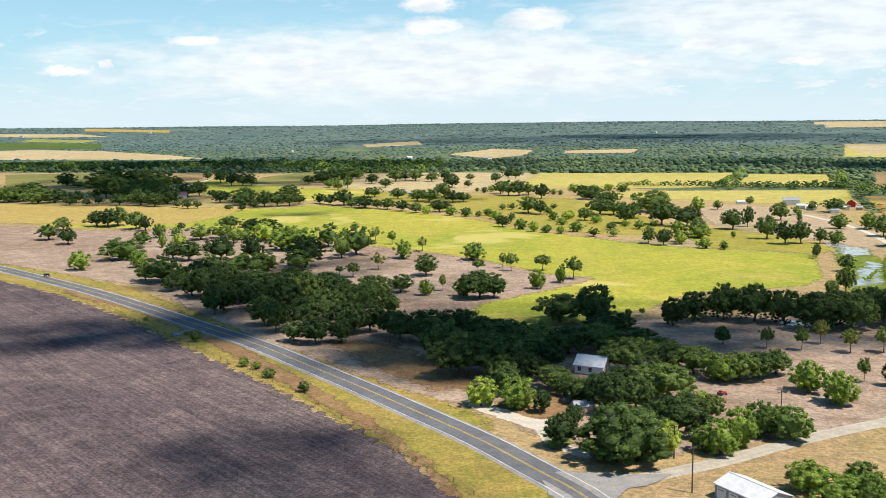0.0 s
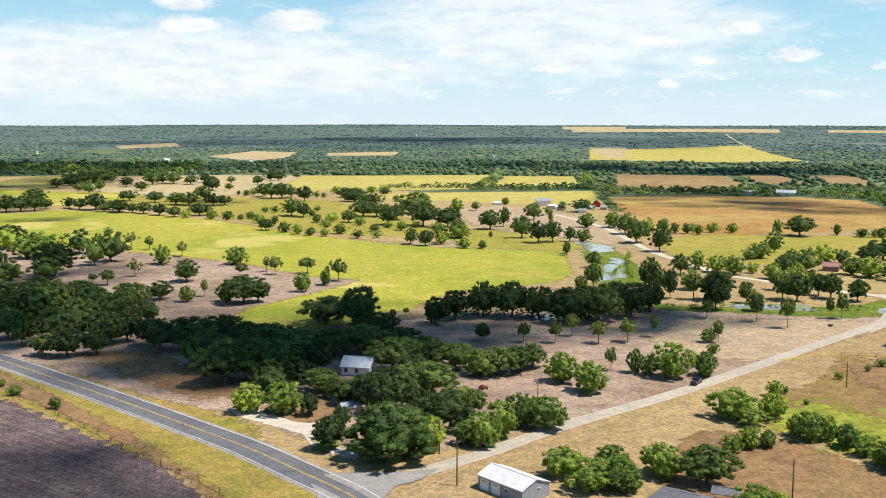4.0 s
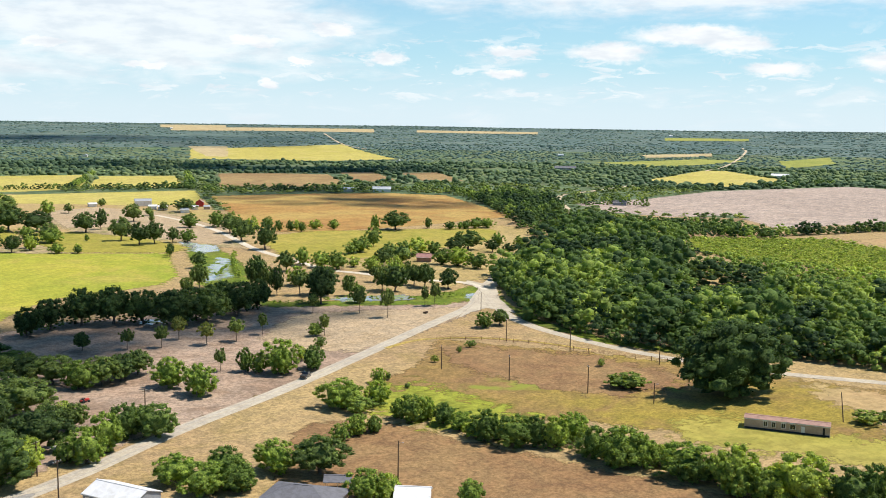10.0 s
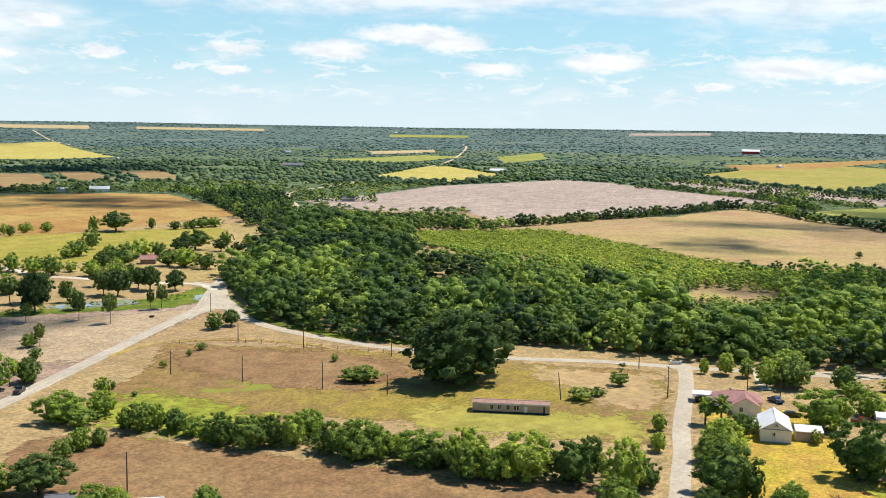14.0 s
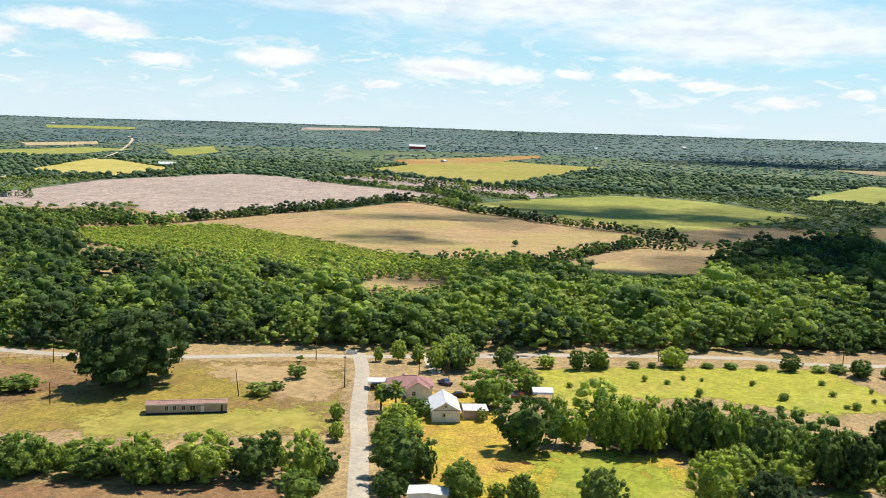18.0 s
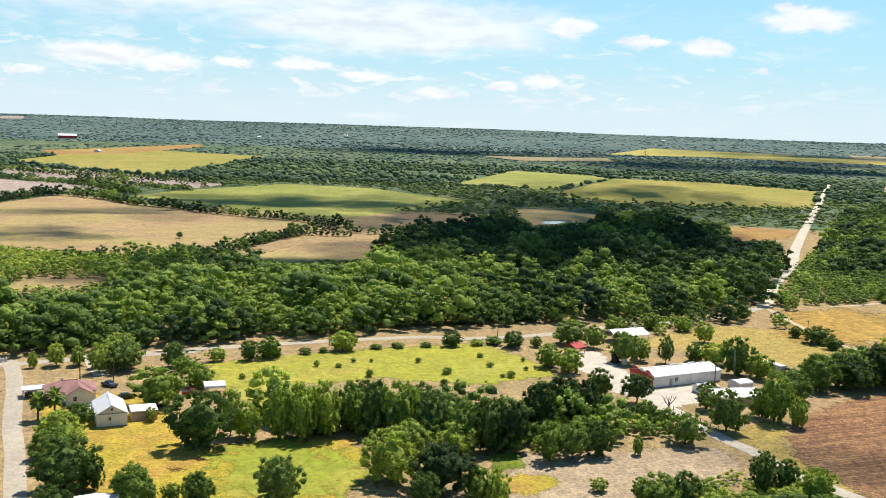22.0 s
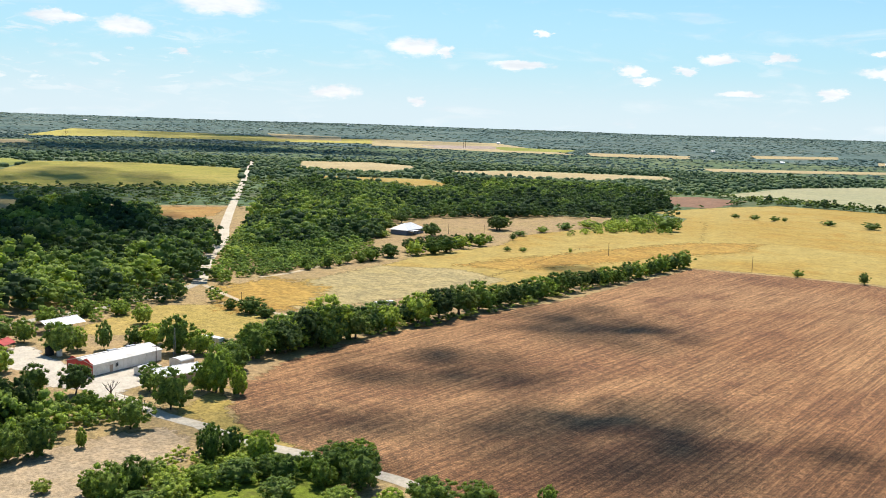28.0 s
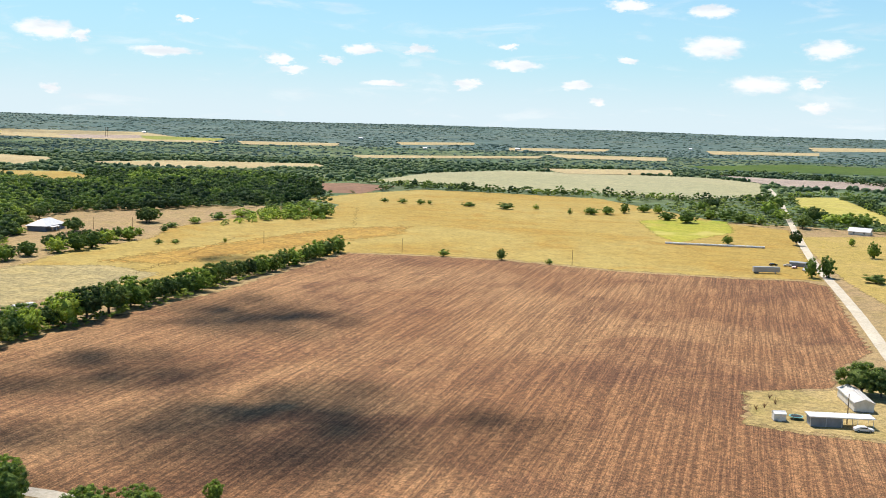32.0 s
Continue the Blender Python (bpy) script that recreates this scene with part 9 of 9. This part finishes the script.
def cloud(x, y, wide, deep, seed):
    """An unseen cumulus 700 m up, added between the sun and the spot (x, y) to shade it; wide across the line of sight,
    deep along it.
    """
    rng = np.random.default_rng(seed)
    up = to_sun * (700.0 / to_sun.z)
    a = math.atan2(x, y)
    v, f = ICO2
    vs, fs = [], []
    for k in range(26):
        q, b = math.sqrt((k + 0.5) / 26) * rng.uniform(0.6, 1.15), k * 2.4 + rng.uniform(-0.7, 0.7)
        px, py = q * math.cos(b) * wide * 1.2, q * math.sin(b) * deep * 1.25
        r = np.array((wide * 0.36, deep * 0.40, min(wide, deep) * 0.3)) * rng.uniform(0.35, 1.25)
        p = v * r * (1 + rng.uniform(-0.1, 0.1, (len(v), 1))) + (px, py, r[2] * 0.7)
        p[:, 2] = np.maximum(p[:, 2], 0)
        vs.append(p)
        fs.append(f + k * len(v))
    ob = new("cloud", mesh_from("cloud", np.concatenate(vs), np.concatenate(fs), [SHADE_CLOUD], None, True))
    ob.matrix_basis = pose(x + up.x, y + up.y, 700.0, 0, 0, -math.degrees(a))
    tagged(ob, "unseen cumulus cloud added overhead to shade the fields", "cloud", "cumulus clouds", "structure")


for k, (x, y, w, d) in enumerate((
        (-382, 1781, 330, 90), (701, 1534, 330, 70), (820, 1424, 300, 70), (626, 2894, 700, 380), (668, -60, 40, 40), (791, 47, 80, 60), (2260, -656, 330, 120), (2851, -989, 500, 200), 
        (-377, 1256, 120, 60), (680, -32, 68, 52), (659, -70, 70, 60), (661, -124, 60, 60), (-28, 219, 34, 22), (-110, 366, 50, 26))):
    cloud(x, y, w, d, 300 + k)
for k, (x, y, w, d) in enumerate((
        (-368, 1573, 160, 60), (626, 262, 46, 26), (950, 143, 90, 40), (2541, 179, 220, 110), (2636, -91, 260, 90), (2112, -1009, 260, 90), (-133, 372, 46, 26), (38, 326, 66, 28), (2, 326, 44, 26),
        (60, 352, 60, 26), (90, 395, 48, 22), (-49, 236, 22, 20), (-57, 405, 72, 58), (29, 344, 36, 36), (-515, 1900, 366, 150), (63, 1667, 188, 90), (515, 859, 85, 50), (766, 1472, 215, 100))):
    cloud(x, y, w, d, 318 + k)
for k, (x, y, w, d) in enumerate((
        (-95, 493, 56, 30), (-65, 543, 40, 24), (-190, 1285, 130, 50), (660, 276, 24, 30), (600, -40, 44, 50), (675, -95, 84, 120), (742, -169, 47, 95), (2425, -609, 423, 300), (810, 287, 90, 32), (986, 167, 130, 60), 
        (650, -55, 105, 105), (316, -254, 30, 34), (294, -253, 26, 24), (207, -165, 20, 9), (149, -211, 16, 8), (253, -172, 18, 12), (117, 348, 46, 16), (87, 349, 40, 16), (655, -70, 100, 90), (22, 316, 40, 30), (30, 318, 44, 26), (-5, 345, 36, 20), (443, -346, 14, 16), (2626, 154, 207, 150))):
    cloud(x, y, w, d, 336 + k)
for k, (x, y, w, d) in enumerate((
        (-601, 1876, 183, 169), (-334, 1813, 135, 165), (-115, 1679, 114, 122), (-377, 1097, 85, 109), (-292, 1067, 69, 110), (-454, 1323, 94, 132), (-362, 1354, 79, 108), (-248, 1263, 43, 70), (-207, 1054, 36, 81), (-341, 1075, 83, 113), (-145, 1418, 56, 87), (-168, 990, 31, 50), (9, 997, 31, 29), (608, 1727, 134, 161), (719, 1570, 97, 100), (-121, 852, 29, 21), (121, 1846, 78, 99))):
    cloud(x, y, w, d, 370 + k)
# the first three are added to darken the brown ploughland
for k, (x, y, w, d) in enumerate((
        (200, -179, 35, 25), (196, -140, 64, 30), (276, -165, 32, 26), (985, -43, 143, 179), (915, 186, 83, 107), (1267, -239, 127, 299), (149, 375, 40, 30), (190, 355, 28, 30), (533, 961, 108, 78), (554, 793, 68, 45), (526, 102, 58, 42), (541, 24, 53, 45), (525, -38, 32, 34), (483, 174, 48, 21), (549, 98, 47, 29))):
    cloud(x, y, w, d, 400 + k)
fill_wood("shrub_belt", [(249, -18), (261, -26), (263, -38), (265, -51), (260, -60), (252, -52), (250, -42), (248, -30), (240, -24)], 5.2, 6.5, "light green thicket of young trees", 3, 0.75, "thicket", LITE_SHAPES)
fill_wood("tree_belt", [(242, 50), (243, 43), (244, 29), (240, 18), (240, 2), (237, -14), (247, -25), (258, -38), (270, -33), (265, -16), (260, 6), (260, 33), (260, 54)], 6.2, 9.5, "lower light green young woods", 4, 0.9, "thicket")
fill_wood("hedge_trees", [(311, -103), (318, -116), (329, -137), (336, -156), (347, -179), (359, -213), (368, -218), (357, -184), (351, -162), (343, -140), (335, -122), (327, -110)], 6.2, 12.0, "dense green woods of oak, pecan and elm", 5, 1.0)
fill_wood("reed_bed", [(612, -219), (650, -275), (664, -331), (563, -283), (493, -209), (514, -186)], 4.2, 4.6, "bright green waist-high brush covering a meadow", 6, 0.5, "scrub", BRUSH_SHAPES)
fill_wood("dark_woods", [(-887, 1875), (-778, 2031), (-528, 1948), (-316, 1858), (-171, 1874), (1, 1787), (1, 1549), (-138, 1508), (-260, 1635), (-465, 1715), (-588, 1681), (-807, 1704)], 15.0, 17.0, "dense green woods of oak, pecan and elm", 10, 0.62, "wood", LITE_SHAPES)
fill_wood("riverside_wood", [(319, 392), (282, 337), (265, 303), (266, 271), (272, 233), (294, 201), (311, 175), (329, 142), (299, 178), (314, 144), (340, 89), (358, 52), (382, 2), (390, -23), (414, -60), (426, -99), (469, -141), (595, -187), (739, -227), (769, -194), (809, -114), (780, -22), (650, 40), (561, 47), (531, 105), (487, 115), (424, 166), (409, 244), (375, 310), (406, 293), (428, 355), (512, 466), (558, 556), (492, 531), (411, 470)], 10.6, 19.0, "dense green woods of oak, pecan and elm", 12, 0.72)
fill_wood("light_woods", [(424, 352), (403, 291), (373, 308), (407, 243), (424, 166), (487, 115), (527, 121), (556, 152), (502, 210), (486, 256), (478, 320), (487, 259), (485, 310), (473, 362)], 7.5, 8.5, "light green thicket of young trees", 13, 0.75, "thicket", LITE_SHAPES)
fill_wood("wood_above_the_bend", [(564, 563), (517, 471), (476, 395), (534, 404), (601, 430), (632, 457), (640, 520), (637, 561), (610, 582)], 9.5, 11.0, "dense green woods of oak, pecan and elm", 14, 0.8, "wood", LITE_SHAPES)
fill_wood("scrub_brush", [(556, 467), (598, 432), (634, 407), (614, 358), (586, 300), (555, 242), (551, 181), (571, 156), (556, 152), (498, 208), (490, 258), (484, 324), (497, 264), (497, 318), (484, 370), (496, 416)], 3.9, 4.6, "bright green waist-high brush covering a meadow", 15, 0.42, "scrub", BRUSH_SHAPES)
fill_wood("green_thicket", [(454, -144), (527, -172), (598, -200), (692, -243), (736, -281), (715, -334), (622, -310), (532, -250), (501, -211), (471, -171)], 5.6, 7.0, "light green thicket of young trees", 20, 0.62, "thicket", LITE_SHAPES)
fill_wood("eastern_wood", [(572, -199), (692, -246), (820, -299), (970, -363), (1138, -491), (1136, -683), (1169, -896), (891, -808), (768, -732), (688, -611), (706, -542), (700, -467), (719, -412), (689, -359), (577, -289), (561, -243)], 9.2, 13.0, "dense green woods of oak, pecan and elm", 21, 0.72, "wood", LITE_SHAPES)
fill_wood("bright_thicket", [(573, -441), (651, -548), (686, -623), (618, -596), (564, -537), (587, -506)], 8, 7.0, "light green thicket of young trees", 22, 0.7, "thicket", LITE_SHAPES)
fill_wood("roadside_thicket", [(394, -58), (411, -70), (427, -108), (443, -128), (427, -131), (407, -103), (395, -86), (375, -70), (377, -60)], 8.0, 8.0, "dense green woods of oak, pecan and elm", 23, 0.75)
fill_wood("roadside_thicket", [(411, -128), (454, -142), (470, -156), (437, -154), (401, -152), (383, -146), (396, -139)], 8.0, 9.0, "dense green woods of oak, pecan and elm", 24, 0.75)
fill_wood("bridge_wood", [(650, 855), (728, 869), (700, 770), (607, 656), (575, 595), (520, 551), (519, 573), (425, 491), (445, 526), (525, 626), (580, 728)], 9.5, 10.5, "dense green woods of oak, pecan and elm", 25, 0.85, "wood", LITE_SHAPES)
fill_wood("belt_undergrowth", [(243, 44), (245, 20), (233, -6), (234, -18), (233, -37), (255, -43), (267, -40), (251, -23), (240, -6), (254, 21), (254, 44)], 6.2, 8.5, "lower light green young woods", 27, 0.85, "thicket")
fill_wood("lane_undergrowth", [(205, -39), (217, -46), (224, -67), (215, -75), (201, -81), (189, -58), (191, -37)], 2.6, 2.6, "bright green tall weeds beside a lane", 28, 0.7, "scrub", BRUSH_SHAPES)
fill_wood("field_belt_undergrowth", [(127, 234), (143, 226), (153, 196), (161, 164), (169, 136), (193, 95), (202, 99), (188, 134), (177, 160), (167, 190), (152, 219), (135, 241)], 4.6, 4.2, "low green undergrowth of shrubs and weeds", 29, 0.6, "brush", BRUSH_SHAPES)
fill_wood("hedge_undergrowth", [(309, -109), (313, -145), (333, -203), (365, -283), (423, -417), (438, -430), (381, -295), (345, -210), (324, -150), (319, -114)], 4.6, 4.5, "low green undergrowth of shrubs and weeds", 30, 0.6, "brush", BRUSH_SHAPES)
hedge_line("hedgerow", [(607, 447), (642, 439), (680, 430), (738, 425), (781, 411), (848, 401), (933, 391), (916, 337), (865, 285), (851, 249)], 4.5, 9.5, "row of dark green trees between two fields", 200)
hedge_line("hedgerow", [(851, 249), (821, 220), (795, 175), (776, 134), (759, 110), (739, 86)], 5, 9, "row of green trees between pasture and field", 201)
hedge_line("hedgerow", [(537, 214), (538, 183), (551, 160), (573, 142), (608, 133), (639, 125), (677, 109), (681, 79)], 5, 7, "light green brush along a pasture edge", 202)
hedge_line("hedgerow", [(1157, 610), (1153, 553), (1110, 480), (1083, 427), (1029, 372), (974, 321)], 5, 8, "leafy field hedge", 203)
hedge_line("hedgerow", [(1126, 436), (1113, 382), (1078, 330), (1050, 289)], 5, 8, "leafy field hedge", 204)
hedge_line("hedgerow", [(1321, 669), (1341, 616), (1288, 541), (1275, 470), (1234, 385), (1196, 322)], 5, 7, "leafy field hedge", 205)
hedge_line("hedgerow", [(635, 454), (674, 433), (740, 421), (818, 410), (888, 390)], 8, 9, "row of green trees along a field", 206)
hedge_line("hedgerow", [(208, 1173), (317, 1152), (378, 1124), (439, 1096), (451, 1072)], 4.6, 8, "leafy hedge between hayfields", 207)
hedge_line("hedgerow", [(423, 1411), (315, 1142)], 4.6, 8, "leafy hedge between hayfields", 208)
hedge_line("hedgerow", [(545, 1379), (443, 1105)], 4.6, 8, "leafy hedge between hayfields", 209)
hedge_line("hedgerow", [(443, 1054), (514, 1024), (603, 988), (677, 920), (608, 765), (552, 659)], 5, 8.5, "leafy hedge along a russet field", 210)
hedge_line("hedgerow", [(1328, 664), (1250, 525), (1184, 406), (1181, 297)], 9, 10, "leafy field hedge", 211)
hedge_line("hedgerow", [(1120, 470), (1084, 399), (1003, 344)], 9, 10, "leafy field hedge", 212)
hedge_line("hedgerow", [(838, -904), (775, -904), (709, -918), (649, -945), (596, -994), (520, -1038), (445, -1081)], 9, 10, "row of trees along a pale field", 213)
hedge_line("hedgerow", [(463, -1219), (436, -1311), (372, -1301)], 9, 9, "row of trees along a lane", 214)
hedge_line("hedgerow", [(412, -1280), (333, -1111), (262, -976)], 9, 9, "row of trees beside a paddock", 215)
hedge_line("hedgerow", [(761, -1666), (742, -1819), (606, -1729), (470, -1635), (390, -1585)], 9, 10, "dark row of trees along a crop field", 216)
hedge_line("hedgerow", [(1350, -503), (1381, -569), (1351, -626)], 9, 9, "row of trees across a pale field", 217)
hedge_line("hedgerow", [(555, 203), (556, 162), (620, 128), (706, 106), (704, 66), (698, 27)], 8, 9, "green thicket along a meadow edge", 218)
hedge_line("hedgerow", [(866, 860), (965, 832), (1087, 807), (1267, 817)], 8, 8, "leafy hedge along a grey field", 219)
hedge_line("hedgerow", [(731, 785), (741, 757), (774, 713)], 8, 9, "trees along a field track", 220)
hedge_line("hedgerow", [(686, 738), (702, 716), (723, 699), (733, 673)], 6, 8, "dark row of trees at a field edge", 222)
hedge_line("wood_edge", [(311, 379), (283, 330), (268, 292), (262, 266), (263, 247), (268, 231), (293, 200), (308, 172), (322, 148), (333, 126), (346, 100), (364, 62), (385, 23), (407, -28), (383, 24), (395, -7), (405, -30)], 4.2, 8.5, "dense leafy edge of a wood beside a road", 230)
hedge_line("reed_bed", [(191, 388), (205, 380), (222, 380), (236, 369), (252, 363), (274, 361)], 3.0, 2.6, "bright green reeds along a ditch", 234, BRUSH_SHAPES, "scrub")
hedge_line("creek_undergrowth", [(86, 378), (106, 388), (124, 384), (138, 369), (160, 374), (182, 381)], 3.8, 3.6, "dark undergrowth below creek oaks", 235)
hedge_line("reed_bed", [(246, 550), (231, 518), (219, 489), (209, 463)], 2.6, 3.0, "bright green reeds along a creek", 231, BRUSH_SHAPES, "scrub")
hedge_line("reed_bed", [(220, 502), (208, 481), (200, 469)], 2.6, 3.0, "bright green reeds along a creek", 232, BRUSH_SHAPES, "scrub")
fill_wood("bright_thicket", [(606, -247), (615, -272), (586, -280), (546, -267), (506, -235), (486, -208), (478, -194), (464, -173), (577, -216)], 6.0, 6.5, "light green thicket of young trees", 33, 0.62, "thicket", LITE_SHAPES)
far_woods()

# ---- overhead wires and last small things ----


def power_line(poles, offsets, label):
    """Sagging wires from pole top to pole top."""
    x0, y0, z0 = poles[0]
    root = thing("power_line", label, "power line", "overhead wires", (x0, y0, 0))
    for (xa, ya, za), (xb, yb, zb) in zip(poles, poles[1:]):
        d = Vector((xb - xa, yb - ya, 0))
        side = Vector((-d.y, d.x, 0)).normalized()
        for off in offsets:
            bm = bmesh.new()
            last = None
            for k in range(9):
                u = k / 8
                p = Vector((xa, ya, za)).lerp(Vector((xb, yb, zb)), u) + side * off - Vector((x0, y0, 4 * u * (1 - u) * d.length * 0.02))
                ring = [bm.verts.new(p + q) for q in (side * 0.012, Vector((0, 0, 0.012)), side * -0.012, Vector((0, 0, -0.012)))]
                if last:
                    for i in range(4):
                        bm.faces.new((last[i], last[(i + 1) % 4], ring[(i + 1) % 4], ring[i]))
                last = ring
            part("wire", bm, TYRE, root)


power_line([(51.8, 202.5, 9.6), (86.0, 249.0, 8.6), (145.0, 278.0, 8.1)], (-0.9, 0.0, 0.9), "grey overhead wires crossing above a country road")
power_line([(257.0, 327.0, 7.6), (228.0, 275.0, 8.1), (237.0, 251.0, 8.1), (248.0, 220.0, 8.1), (289.0, 149.0, 8.1), (285.0, 111.0, 8.1), (343.0, 45.6, 8.1), (367.0, -14.0, 8.1)],
           (-0.9, 0.9), "grey overhead wires following a country road")


def tractor(at, rz):
    root = thing("lawn_tractor", "small dark red lawn tractor on bare ground", "tractor", "", (at[0], at[1], 0), rz)
    part("bonnet", box((1.3, 0.8, 0.6), (0.7, 0, 0.5), 0.08), RED_WALL, root)
    part("body", box((1.3, 1.0, 0.45), (-0.5, 0, 0.45), 0.06), RED_WALL, root)
    part("seat", box((0.5, 0.5, 0.5), (-0.6, 0, 0.9), 0.06), TYRE, root, "black seat")
    part("steering_wheel", rod((0.0, 0, 1.2), (0.05, 0, 1.24), 0.22, None, 10), TYRE, root, "black steering wheel")
    for x, r in ((1.0, 0.32), (-0.7, 0.5)):
        for s in (-1, 1):
            part("wheel", rod((x, s * 0.45, r), (x, s * 0.72, r), r, None, 14), TYRE, root, "black tyre")


tractor((78.7, 276.9), 20)


def dry_shrub(at, tall, seed):
    """A bare shrub of thin reddish twigs."""
    rng = random.Random(seed)
    root = thing("dry_shrub", "bare reddish brown shrub in a dry yard", "shrub", "dry yard shrubs", (at[0], at[1], 0))
    for k in range(14):
        a, q = rng.uniform(0, 6.28), rng.uniform(0.2, 0.55)
        part("stem", rod((0, 0, 0), (tall * q * math.cos(a), tall * q * math.sin(a), tall * rng.uniform(0.7, 1.0)), 0.05, 0.025, 5), RUST, root)


for k, (x, y) in enumerate(((107.5, -270.6), (106.8, -274.6), (105.9, -280.5), (109.6, -285.4))):
    dry_shrub((x, y), 1.6 + 0.3 * (k % 3), 40 + k)
